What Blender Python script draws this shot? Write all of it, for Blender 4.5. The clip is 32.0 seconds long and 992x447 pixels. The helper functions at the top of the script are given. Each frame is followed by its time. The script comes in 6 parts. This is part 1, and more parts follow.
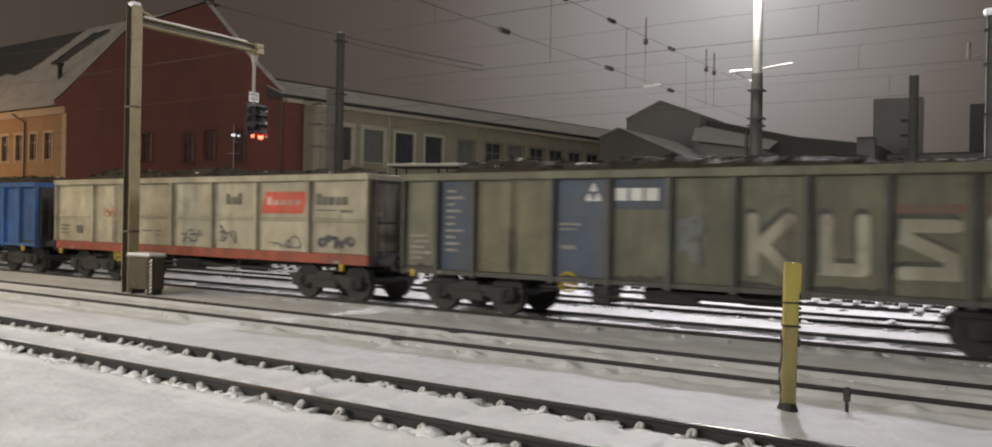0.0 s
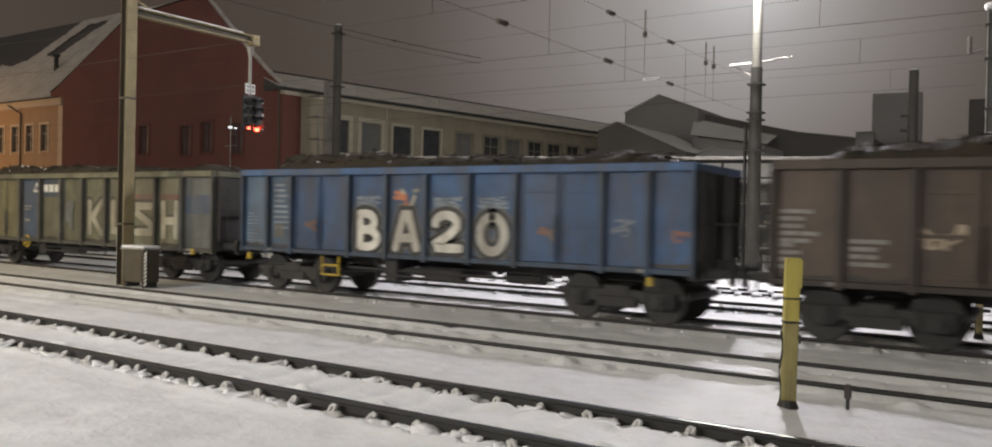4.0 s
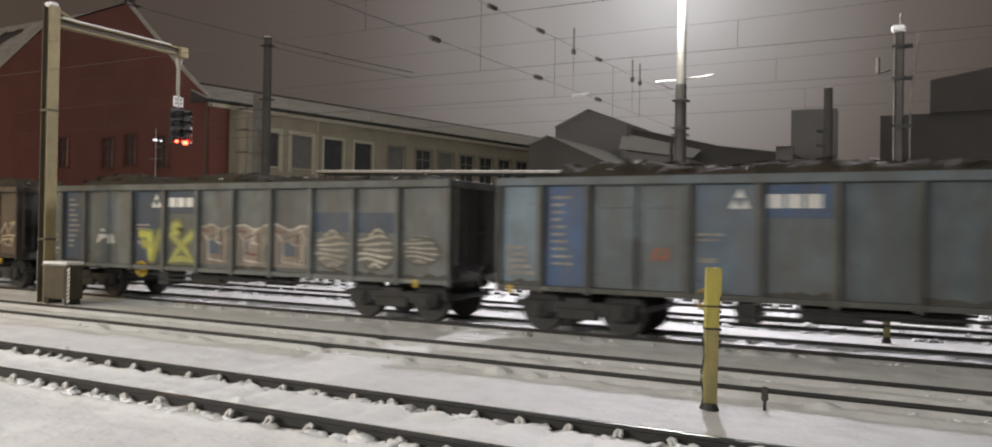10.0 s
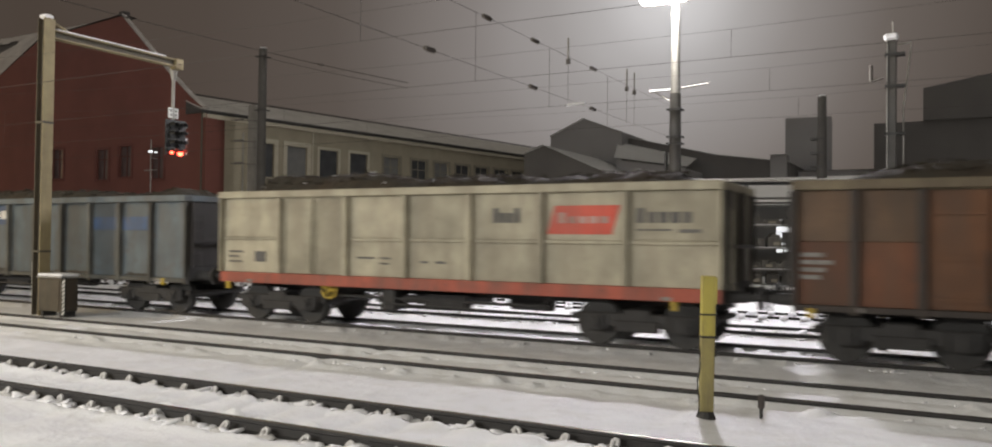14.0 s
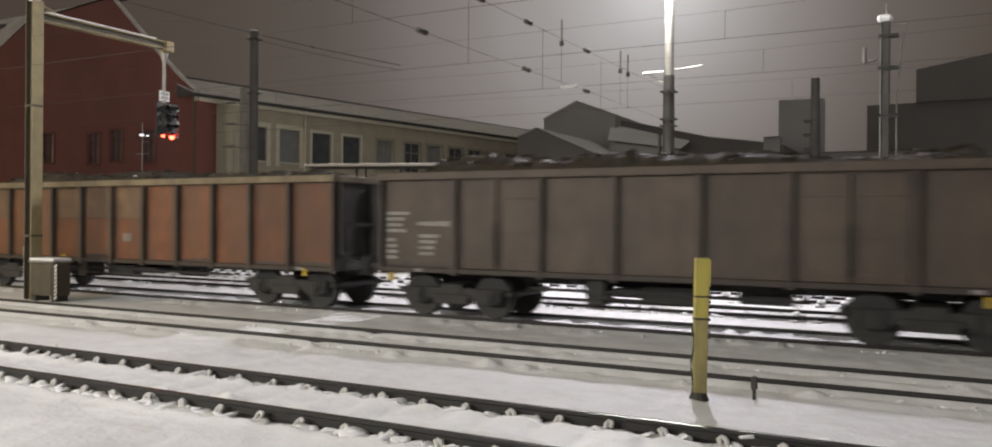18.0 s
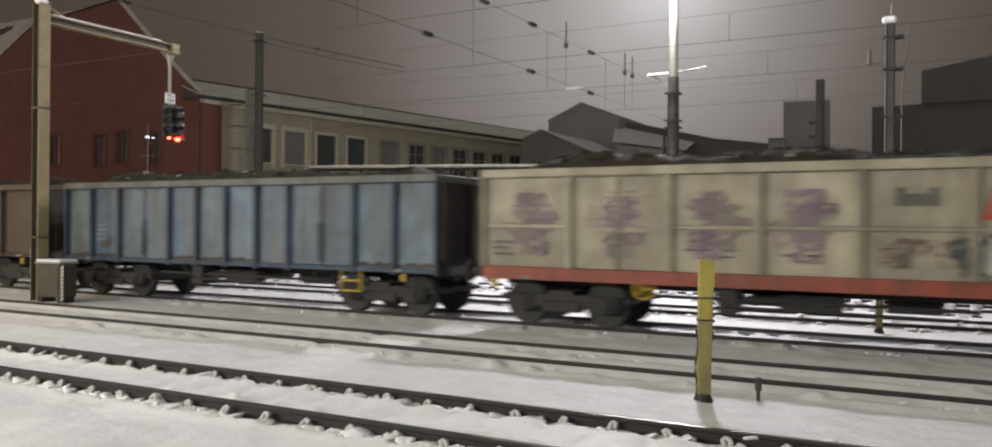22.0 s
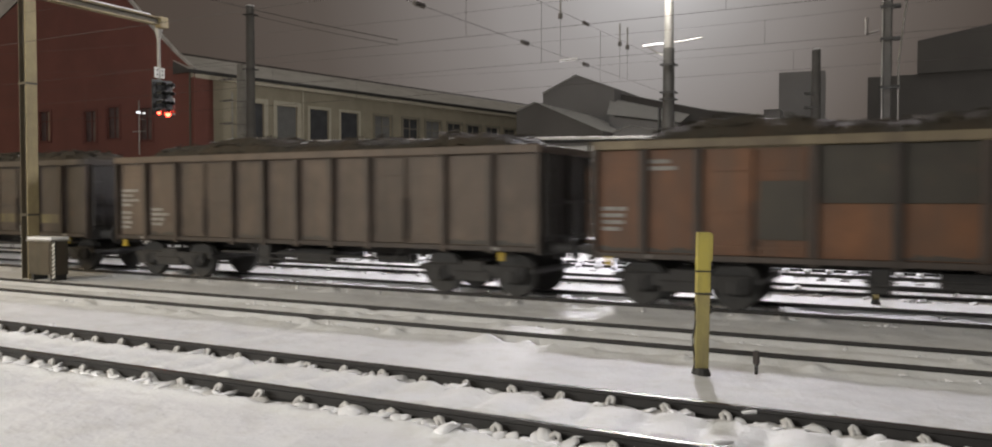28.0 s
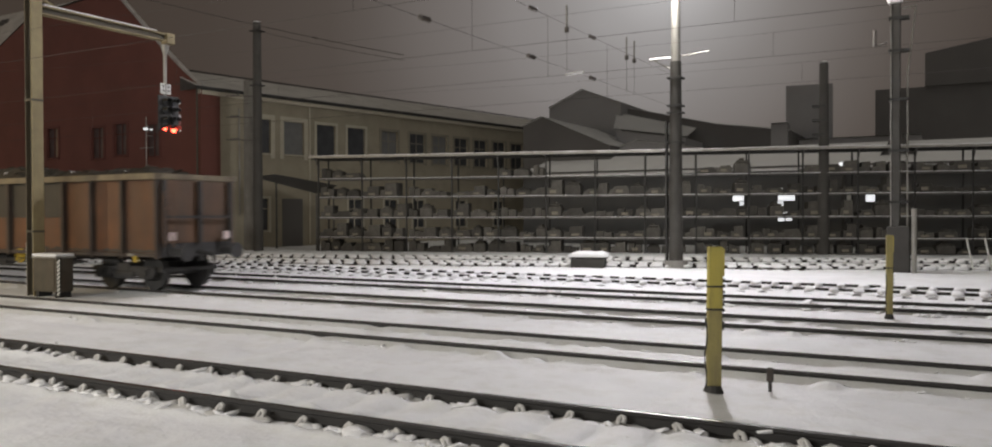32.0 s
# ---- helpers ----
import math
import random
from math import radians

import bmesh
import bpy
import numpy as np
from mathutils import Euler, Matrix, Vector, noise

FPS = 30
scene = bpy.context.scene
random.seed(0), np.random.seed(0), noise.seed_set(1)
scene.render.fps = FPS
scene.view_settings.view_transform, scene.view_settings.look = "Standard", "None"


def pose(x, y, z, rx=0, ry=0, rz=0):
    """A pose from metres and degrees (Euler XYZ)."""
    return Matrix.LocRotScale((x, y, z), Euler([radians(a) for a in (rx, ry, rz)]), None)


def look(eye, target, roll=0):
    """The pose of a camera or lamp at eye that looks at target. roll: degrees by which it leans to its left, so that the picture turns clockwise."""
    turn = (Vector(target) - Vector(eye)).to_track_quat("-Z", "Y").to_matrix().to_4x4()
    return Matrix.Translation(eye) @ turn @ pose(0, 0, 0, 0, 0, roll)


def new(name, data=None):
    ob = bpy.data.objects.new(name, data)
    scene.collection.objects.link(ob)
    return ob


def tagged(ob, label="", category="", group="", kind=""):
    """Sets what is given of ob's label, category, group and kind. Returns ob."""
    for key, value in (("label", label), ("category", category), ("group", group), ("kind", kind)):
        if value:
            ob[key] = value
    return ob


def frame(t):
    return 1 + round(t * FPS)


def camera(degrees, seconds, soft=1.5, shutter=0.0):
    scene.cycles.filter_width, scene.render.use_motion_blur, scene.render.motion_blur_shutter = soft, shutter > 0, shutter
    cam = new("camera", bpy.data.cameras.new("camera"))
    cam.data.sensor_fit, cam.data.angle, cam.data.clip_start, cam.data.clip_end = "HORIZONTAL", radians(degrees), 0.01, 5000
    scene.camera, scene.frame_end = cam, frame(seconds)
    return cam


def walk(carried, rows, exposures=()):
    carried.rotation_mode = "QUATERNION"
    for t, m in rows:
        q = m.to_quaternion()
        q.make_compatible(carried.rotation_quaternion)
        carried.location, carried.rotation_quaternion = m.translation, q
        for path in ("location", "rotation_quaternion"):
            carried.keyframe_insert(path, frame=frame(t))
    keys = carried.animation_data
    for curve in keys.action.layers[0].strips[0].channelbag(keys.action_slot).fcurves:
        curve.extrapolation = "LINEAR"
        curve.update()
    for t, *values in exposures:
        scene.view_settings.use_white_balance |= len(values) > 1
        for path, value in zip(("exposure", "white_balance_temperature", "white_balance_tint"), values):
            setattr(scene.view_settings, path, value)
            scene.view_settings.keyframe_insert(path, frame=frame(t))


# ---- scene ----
cam = camera(61.53, 32.0, soft=1.9, shutter=0.8)
EYE = 2.078
# seconds, sway right, sway ahead, yaw, pitch, roll
PATH = [
    (0, -0.006, 0.012, 33.54, -0.06, -1.06), (0.5, -0.009, 0.016, 33.54, -0.21, -1.12), (1, -0.082, 0.154, 33.51, -0.21, -1.21), (1.5, -0.088, 0.165, 33.42, -0.24, -1.29),
    (2, -0.079, 0.147, 33.42, -0.33, -1.29), (2.5, -0.079, 0.148, 33.39, -0.27, -1.27), (3, -0.079, 0.148, 33.36, -0.40, -1.26), (3.5, -0.083, 0.155, 33.37, -0.55, -1.29),
    (5.5, -0.075, 0.140, 33.55, -0.12, -1.16), (6, -0.074, 0.139, 33.44, -0.11, -1.16), (6.5, -0.073, 0.137, 33.17, -0.16, -1.20), (7, -0.073, 0.137, 32.61, 0.22, -1.13),
    (7.5, -0.073, 0.137, 31.78, 0.42, -1.11), (8, 0.055, -0.102, 30.88, 0.57, -1.07), (8.5, 0.056, -0.104, 30.06, 0.49, -1.07), (9, 0.058, -0.109, 29.42, 0.57, -1.08),
    (9.5, 0.053, -0.100, 28.99, 0.69, -1.01), (10, 0.059, -0.111, 28.74, 0.50, -0.98), (10.5, 0.064, -0.121, 28.59, 0.61, -0.97), (11, 0.056, -0.106, 28.49, 0.55, -0.92),
    (11.5, 0.056, -0.106, 28.35, 0.65, -0.91), (12, 0.054, -0.102, 28.25, 0.78, -0.81), (12.5, 0.068, -0.127, 28.21, 0.94, -0.79), (13, 0.066, -0.124, 28.38, 1.11, -0.75),
    (13.5, 0.068, -0.128, 28.45, 1.33, -0.68), (14, 0.068, -0.127, 28.45, 1.16, -0.65), (14.5, 0.063, -0.118, 28.60, 0.90, -0.56), (16.5, 0.051, -0.096, 28.74, -0.32, -0.73),
    (17, 0.052, -0.097, 28.42, -0.39, -0.62), (17.5, 0.059, -0.111, 28.18, -0.11, -0.54), (18, 0.057, -0.107, 28.01, -0.01, -0.47), (18.5, 0.064, -0.119, 28.00, -0.04, -0.25),
    (19, 0.064, -0.120, 27.99, 0.29, -0.06), (19.5, 0.066, -0.123, 28.00, 0.36, -0.06), (20, 0.079, -0.149, 28.20, 0.69, -0.07), (20.5, 0.087, -0.162, 28.47, 0.21, -0.24),
    (21, 0.084, -0.158, 28.72, 0.20, -0.28), (21.5, 0.074, -0.138, 28.67, -0.07, -0.34), (22, 0.075, -0.141, 28.32, 0.10, -0.47), (22.5, 0.069, -0.129, 28.08, 0.72, -0.50),
    (23, 0.069, -0.129, 27.91, 0.40, -0.50), (23.5, 0.062, -0.116, 27.82, 0.10, -0.51), (24, 0.061, -0.114, 27.69, -0.11, -0.45), (24.5, 0.005, -0.009, 27.59, -0.25, -0.36),
    (25, -0.006, 0.012, 27.59, -0.54, -0.27), (25.5, -0.007, 0.013, 27.63, -0.60, -0.12), (27.5, 0.000, -0.000, 28.00, -1.35, -0.10), (28, -0.000, 0.001, 27.97, -1.70, -0.05),
    (28.5, -0.003, 0.005, 27.79, -1.94, -0.07), (29, -0.008, 0.014, 27.77, -1.64, -0.05), (29.5, -0.004, 0.008, 27.87, -1.48, 0.01), (30, -0.006, 0.012, 28.05, -1.52, 0.03),
    (30.5, -0.090, 0.168, 28.16, -1.56, 0.10), (31, -0.087, 0.163, 28.28, -1.35, 0.10), (31.5, -0.089, 0.166, 28.40, -1.21, 0.15), (32, -0.088, 0.164, 28.44, -0.69, 0.20),
]

walk(cam, [(t, pose(x, y, EYE, 90 + p, r, yaw)) for t, x, y, yaw, p, r in PATH],
     exposures=[(0.0, -0.17), (6.0, -0.10), (9.0, -0.02), (12.0, 0.0), (29.0, 0.0), (30.5, -0.14), (32.0, -0.34)])

# ---- light: city glow in low cloud, one tall yard floodlight, a platform lamp and an added fill on the camera's side ----
world = bpy.data.worlds.new("night_sky")
scene.world = world
world.use_nodes = True
wn, wl = world.node_tree.nodes, world.node_tree.links
wn.clear()
w_out = wn.new("ShaderNodeOutputWorld")
w_bg = wn.new("ShaderNodeBackground")
w_tc = wn.new("ShaderNodeTexCoord")


def glow_lobe(axis, stops):
    """Light in the mist that falls off with the angle from an axis; stops are degrees and a colour."""
    dot = wn.new("ShaderNodeVectorMath")
    dot.operation = "DOT_PRODUCT"
    dot.inputs[1].default_value = Vector(axis).normalized()
    wl.new(w_tc.outputs["Generated"], dot.inputs[0])
    last = dot.outputs["Value"]
    for kind, number in (("MINIMUM", 1.0), ("ARCCOSINE", 0.0), ("DIVIDE", math.pi), ("POWER", 0.5)):
        step = wn.new("ShaderNodeMath")
        step.operation = kind
        step.inputs[1].default_value = number
        wl.new(last, step.inputs[0])
        last = step.outputs[0]
    ramp = wn.new("ShaderNodeValToRGB")
    marks_at = ramp.color_ramp.elements
    for i, (degrees, tone) in enumerate(stops):
        spot = math.sqrt(degrees / 180)
        e = marks_at[i] if i < 2 else marks_at.new(spot)
        e.position, e.color = spot, (*tone, 1)
    wl.new(last, ramp.inputs[0])
    return ramp.outputs[0]


# a wide glow of lit mist that leans over the yard, and the bright heart round the lamp
# The stops at 63 and 90 degrees are raised as fill from unseen sky.
w_wide = glow_lobe((-0.35, 0.90, 0.215), ((0, (0.250, 0.231, 0.225)), (6, (0.228, 0.208, 0.200)), (12, (0.168, 0.147, 0.135)), (18, (0.105, 0.086, 0.074)), (26, (0.081, 0.063, 0.052)), (36, (0.070, 0.053, 0.042)),
                                              (63, (0.105, 0.088, 0.076)), (90, (0.150, 0.139, 0.134))))
w_heart = glow_lobe((-0.274, 0.918, 0.285), ((0, (0.72, 0.72, 0.72)), (0.7, (0.56, 0.56, 0.56)), (1.4, (0.42, 0.42, 0.425)), (2.8, (0.34, 0.34, 0.345)), (4.8, (0.21, 0.208, 0.21)), (8, (0.105, 0.102, 0.101)), (13, (0.036, 0.033, 0.031)), (20, (0.0, 0.0, 0.0))))
w_sum = wn.new("ShaderNodeMixRGB")
w_sum.blend_type = "ADD"
w_sum.inputs[0].default_value = 1.0
wl.new(w_wide, w_sum.inputs[1])
wl.new(w_heart, w_sum.inputs[2])
# Unseen zenith brightened as extra fill on the ground.
w_sep = wn.new("ShaderNodeSeparateXYZ")
w_up = wn.new("ShaderNodeValToRGB")
w_up.color_ramp.elements[0].position, w_up.color_ramp.elements[1].position = 0.45, 0.95
w_up.color_ramp.elements[0].color, w_up.color_ramp.elements[1].color = (0, 0, 0, 1), (0.250, 0.245, 0.205, 1)
w_add = wn.new("ShaderNodeMixRGB")
w_add.blend_type = "ADD"
w_add.inputs[0].default_value = 1.0
wl.new(w_tc.outputs["Generated"], w_sep.inputs[0])
wl.new(w_sep.outputs["Z"], w_up.inputs[0])
wl.new(w_sum.outputs[0], w_add.inputs[1])
wl.new(w_up.outputs[0], w_add.inputs[2])
wl.new(w_add.outputs[0], w_bg.inputs[0])
wl.new(w_bg.outputs[0], w_out.inputs[0])
w_bg.inputs[1].default_value = 1.0


def lamp(name, kind, place, target, watts, colour, size=0.4, spread=None, blend=0.6):
    data = bpy.data.lights.new(name, kind)
    data.energy, data.color = watts, colour
    if kind == "AREA":
        data.shape, data.size = "DISK", size
    else:
        data.shadow_soft_size = size
    if kind == "SPOT":
        data.spot_size, data.spot_blend = radians(spread), blend
    ob = new(name, data)
    ob.matrix_world = look(place, target)
    return ob


FLOOD = Vector((-9.8, 33.5, 12.1))
lamp("yard_floodlight_beam", "SPOT", (-9.8, 33.2, 16.9), (-8.0, 14.0, 0), 16500, (0.97, 0.935, 1.04), 0.4, 132, 1.0)
lamp("lower_floodlight_beam", "POINT", FLOOD + Vector((-0.2, -1.0, 0.0)), FLOOD + Vector((0, -3, -10)), 4600, (1.0, 0.97, 0.93), 0.35)
lamp("platform_lamp_beam", "SPOT", (-36, 1.0, 9.0), (-16, 15, 1.0), 5000, (1.0, 0.74, 0.40), 0.3, 150)
# Unseen long area lamp, added as fill for wagon sides and near snow.
strip = lamp("camera_side_fill_light", "AREA", (-17.5, -9.0, 6.4), (-15, 14.0, 0.5), 3700, (1.0, 0.965, 0.89))
strip.data.shape, strip.data.size, strip.data.size_y = "RECTANGLE", 22.0, 0.5
lamp("street_lamp_beam", "SPOT", (-84, 27.0, 9.0), (-80, 39, 5), 2900, (1.0, 0.58, 0.26), 0.3, 140)


# ---- materials ----
def material(name, colour, second=None, rough=0.7, metal=0.0, scale=4.0, bump=0.15, bump_scale=40.0, spread=0.5, dirt=None, dirt_amount=0.4,
             dirt_scale=1.3, streak=False, vary=0.0, rust=0.0):
    """Two scales of noise in colour, a dirt or wear layer with a shape of its own, fine relief, and a little change from piece to piece."""
    m = bpy.data.materials.new(name)
    m.use_nodes = True
    n, l = m.node_tree.nodes, m.node_tree.links
    b = n["Principled BSDF"]
    b.inputs["Roughness"].default_value, b.inputs["Metallic"].default_value = rough, metal
    tc = n.new("ShaderNodeTexCoord")
    n1 = n.new("ShaderNodeTexNoise")
    n1.inputs["Scale"].default_value, n1.inputs["Detail"].default_value = scale, 6
    l.new(tc.outputs["Object"], n1.inputs["Vector"])
    r1 = n.new("ShaderNodeValToRGB")
    r1.color_ramp.elements[0].position, r1.color_ramp.elements[1].position = 0.5 - spread / 2, 0.5 + spread / 2
    second = second or tuple(c * 0.75 for c in colour)
    r1.color_ramp.elements[0].color, r1.color_ramp.elements[1].color = (*second, 1), (*colour, 1)
    l.new(n1.outputs["Fac"], r1.inputs[0])
    last = r1.outputs[0]
    if dirt:
        mp = n.new("ShaderNodeMapping")
        mp.inputs["Scale"].default_value = (2.3, 2.3, 0.5) if streak else (1, 1, 1)
        l.new(tc.outputs["Object"], mp.inputs["Vector"])
        n2 = n.new("ShaderNodeTexNoise")
        n2.inputs["Scale"].default_value, n2.inputs["Detail"].default_value = dirt_scale, 8
        n2.inputs["Roughness"].default_value = 0.65
        l.new(mp.outputs[0], n2.inputs["Vector"])
        r2 = n.new("ShaderNodeValToRGB")
        r2.color_ramp.elements[0].position, r2.color_ramp.elements[1].position = (0.40, 0.64) if rust else (0.45, 0.72)
        r2.color_ramp.elements[0].color, r2.color_ramp.elements[1].color = (0, 0, 0, 1), (dirt_amount,) * 3 + (1,)
        l.new(n2.outputs["Fac"], r2.inputs[0])
        mx = n.new("ShaderNodeMixRGB")
        mx.inputs[2].default_value = (*dirt, 1)
        l.new(r2.outputs[0], mx.inputs[0])
        l.new(last, mx.inputs[1])
        last = mx.outputs[0]
    if rust:
        n4 = n.new("ShaderNodeTexNoise")
        n4.inputs["Scale"].default_value, n4.inputs["Detail"].default_value, n4.inputs["Roughness"].default_value = 2.6, 12, 0.72
        l.new(tc.outputs["Object"], n4.inputs["Vector"])
        r4 = n.new("ShaderNodeValToRGB")
        r4.color_ramp.elements[0].position, r4.color_ramp.elements[1].position = 0.56, 0.70
        r4.color_ramp.elements[0].color, r4.color_ramp.elements[1].color = (0, 0, 0, 1), (rust,) * 3 + (1,)
        l.new(n4.outputs["Fac"], r4.inputs[0])
        m4 = n.new("ShaderNodeMixRGB")
        m4.inputs[2].default_value = (0.075, 0.042, 0.026, 1)
        l.new(r4.outputs[0], m4.inputs[0])
        l.new(last, m4.inputs[1])
        last = m4.outputs[0]
    if vary:
        oi = n.new("ShaderNodeObjectInfo")
        mr = n.new("ShaderNodeMapRange")
        mr.inputs[3].default_value, mr.inputs[4].default_value = 1 - vary, 1 + vary
        l.new(oi.outputs["Random"], mr.inputs[0])
        hv = n.new("ShaderNodeHueSaturation")
        l.new(mr.outputs[0], hv.inputs["Value"])
        l.new(last, hv.inputs["Color"])
        last = hv.outputs[0]
    l.new(last, b.inputs["Base Color"])
    if bump:
        n3 = n.new("ShaderNodeTexNoise")
        n3.inputs["Scale"].default_value, n3.inputs["Detail"].default_value = bump_scale, 5
        l.new(tc.outputs["Object"], n3.inputs["Vector"])
        bp = n.new("ShaderNodeBump")
        bp.inputs["Strength"].default_value, bp.inputs["Distance"].default_value = bump, 0.02
        l.new(n3.outputs["Fac"], bp.inputs["Height"])
        l.new(bp.outputs[0], b.inputs["Normal"])
    return m


def snow_material():
    """Yard snow: clean drifts, thawed grey patches, specks of ballast, and a trampled relief at two scales."""
    m = bpy.data.materials.new("yard_snow")
    m.use_nodes = True
    n, l = m.node_tree.nodes, m.node_tree.links
    b = n["Principled BSDF"]
    b.inputs["Roughness"].default_value = 0.62
    tc = n.new("ShaderNodeTexCoord")
    last = None
    for scale, detail, lo, hi, dark, light in ((0.5, 5, 0.40, 0.66, (0.77, 0.772, 0.785), (0.86, 0.865, 0.88)), (2.3, 9, 0.50, 0.66, None, (0.64, 0.63, 0.60)), (14.0, 4, 0.66, 0.74, None, (0.34, 0.32, 0.29))):
        t = n.new("ShaderNodeTexNoise")
        t.inputs["Scale"].default_value, t.inputs["Detail"].default_value, t.inputs["Roughness"].default_value = scale, detail, 0.62
        l.new(tc.outputs["Object"], t.inputs["Vector"])
        cr = n.new("ShaderNodeValToRGB")
        cr.color_ramp.elements[0].position, cr.color_ramp.elements[1].position = lo, hi
        l.new(t.outputs["Fac"], cr.inputs[0])
        if dark:
            cr.color_ramp.elements[0].color, cr.color_ramp.elements[1].color = (*dark, 1), (*light, 1)
            last = cr.outputs[0]
        else:
            cr.color_ramp.elements[1].color = (0.40, 0.40, 0.40, 1) if scale < 5 else (0.5, 0.5, 0.5, 1)
            mx = n.new("ShaderNodeMixRGB")
            mx.inputs[2].default_value = (*light, 1)
            l.new(cr.outputs[0], mx.inputs[0])
            l.new(last, mx.inputs[1])
            last = mx.outputs[0]
    l.new(last, b.inputs["Base Color"])
    normal = None
    for scale, strength, dist in ((3.2, 0.35, 0.08), (16.0, 0.45, 0.03)):
        t = n.new("ShaderNodeTexNoise")
        t.inputs["Scale"].default_value, t.inputs["Detail"].default_value = scale, 6
        l.new(tc.outputs["Object"], t.inputs["Vector"])
        bp = n.new("ShaderNodeBump")
        bp.inputs["Strength"].default_value, bp.inputs["Distance"].default_value = strength, dist
        l.new(t.outputs["Fac"], bp.inputs["Height"])
        if normal:
            l.new(normal, bp.inputs["Normal"])
        normal = bp.outputs[0]
    l.new(normal, b.inputs["Normal"])
    return m


def glow(name, colour, strength):
    m = bpy.data.materials.new(name)
    m.use_nodes = True
    b = m.node_tree.nodes["Principled BSDF"]
    b.inputs["Base Color"].default_value = (*colour, 1)
    b.inputs["Emission Color"].default_value = (*colour, 1)
    b.inputs["Emission Strength"].default_value = strength
    return m


SNOW = snow_material()
ROOF_SNOW = material("old_roof_snow", (0.50, 0.475, 0.445), (0.36, 0.335, 0.31), 0.8, 0, 1.2, 0.4, 10, 0.7, (0.24, 0.22, 0.20), 0.5, 0.8)
SNOW_CAP = material("settled_snow", (0.88, 0.88, 0.90), (0.80, 0.80, 0.82), 0.6, 0, 3, 0.4, 20)
RAIL = material("rusty_rail_steel", (0.030, 0.028, 0.027), (0.021, 0.0195, 0.019), 0.7, 0.0, 6, 0.3, 60)
RAIL_TOP = material("polished_rail_head", (0.42, 0.42, 0.425), (0.20, 0.20, 0.20), 0.24, 1.0, 3, 0.03, 80)
SLEEPER = material("weathered_sleeper_timber", (0.07, 0.06, 0.055), None, 0.9, 0, 5, 0.4, 30)
CONCRETE = material("grey_concrete", (0.34, 0.33, 0.31), (0.25, 0.24, 0.225), 0.85, 0, 2, 0.25, 35, 0.5, (0.14, 0.13, 0.12), 0.5, 1.5, True)
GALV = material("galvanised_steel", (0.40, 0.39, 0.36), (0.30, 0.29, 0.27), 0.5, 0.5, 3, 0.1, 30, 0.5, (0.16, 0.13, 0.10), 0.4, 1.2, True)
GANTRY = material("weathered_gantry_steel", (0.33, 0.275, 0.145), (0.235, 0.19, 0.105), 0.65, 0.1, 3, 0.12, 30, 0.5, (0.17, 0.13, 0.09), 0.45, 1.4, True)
# Mast steel darkened to hold down the floodlight that falls on it.
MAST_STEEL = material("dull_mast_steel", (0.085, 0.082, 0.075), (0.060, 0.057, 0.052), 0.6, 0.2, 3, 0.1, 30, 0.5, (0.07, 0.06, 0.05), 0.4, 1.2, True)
DARK_STEEL = material("dark_steel", (0.055, 0.055, 0.055), (0.035, 0.033, 0.03), 0.6, 0.4, 6, 0.2, 40)
UNDER = material("oily_underframe_steel", (0.042, 0.041, 0.041), (0.028, 0.027, 0.027), 0.75, 0.0, 5, 0.3, 30, 0.5, (0.028, 0.025, 0.022), 0.4, 2.0)
FADED_POST = material("weathered_olive_post_paint", (0.37, 0.315, 0.115), (0.27, 0.23, 0.10), 0.7, 0, 5, 0.25, 30, 0.6, (0.12, 0.10, 0.07), 0.7, 2.2, True)
WHEEL = material("brake_dust_wheel_steel", (0.040, 0.039, 0.038), (0.027, 0.026, 0.025), 0.7, 0.0, 6, 0.2, 40)
YELLOW = material("worn_yellow_paint", (0.58, 0.42, 0.035), (0.48, 0.33, 0.03), 0.6, 0, 4, 0.15, 30, 0.5, (0.13, 0.10, 0.05), 0.7, 2.5, True)
POST_YELLOW = material("faded_yellow_post_paint", (0.52, 0.44, 0.09), (0.40, 0.34, 0.09), 0.6, 0, 4, 0.2, 30, 0.6, (0.17, 0.14, 0.08), 0.9, 1.9, True)
BLACK = material("black_paint", (0.018, 0.018, 0.018), None, 0.5, 0, 8, 0.05)
WHITE = material("white_lettering_paint", (0.72, 0.72, 0.69), (0.55, 0.55, 0.52), 0.6, 0, 6, 0.05, 30, 0.5, (0.25, 0.23, 0.20), 0.5, 3)
SCRAP = material("scrap_metal_load", (0.050, 0.043, 0.031), (0.022, 0.019, 0.014), 0.8, 0.15, 2.5, 0.5, 14, 0.6, (0.07, 0.045, 0.025), 0.6, 1.1)
# Red and pale walls and roof tiles lifted and greyed: haze in the colour.
RED_WALL = material("red_painted_render", (0.190, 0.069, 0.053), (0.148, 0.054, 0.043), 0.9, 0, 0.5, 0.2, 12, 0.7, (0.10, 0.04, 0.03), 0.4, 0.35)
ORANGE_WALL = material("ochre_render", (0.44, 0.285, 0.165), (0.36, 0.235, 0.135), 0.9, 0, 0.8, 0.2, 12, 0.6, (0.28, 0.20, 0.13), 0.3, 0.5)
PALE_WALL = material("pale_yellow_render", (0.37, 0.330, 0.250), (0.30, 0.268, 0.203), 0.9, 0, 0.7, 0.2, 12, 0.6, (0.20, 0.18, 0.14), 0.4, 0.6)
TRIM = material("light_window_surround", (0.52, 0.48, 0.385), (0.43, 0.395, 0.315), 0.85, 0, 2, 0.1, 20)
# Trim toned close to the wall, as haze flattens the far windows.
DULL_TRIM = material("dull_window_surround", (0.27, 0.245, 0.195), (0.21, 0.19, 0.15), 0.85, 0, 2, 0.1, 20)
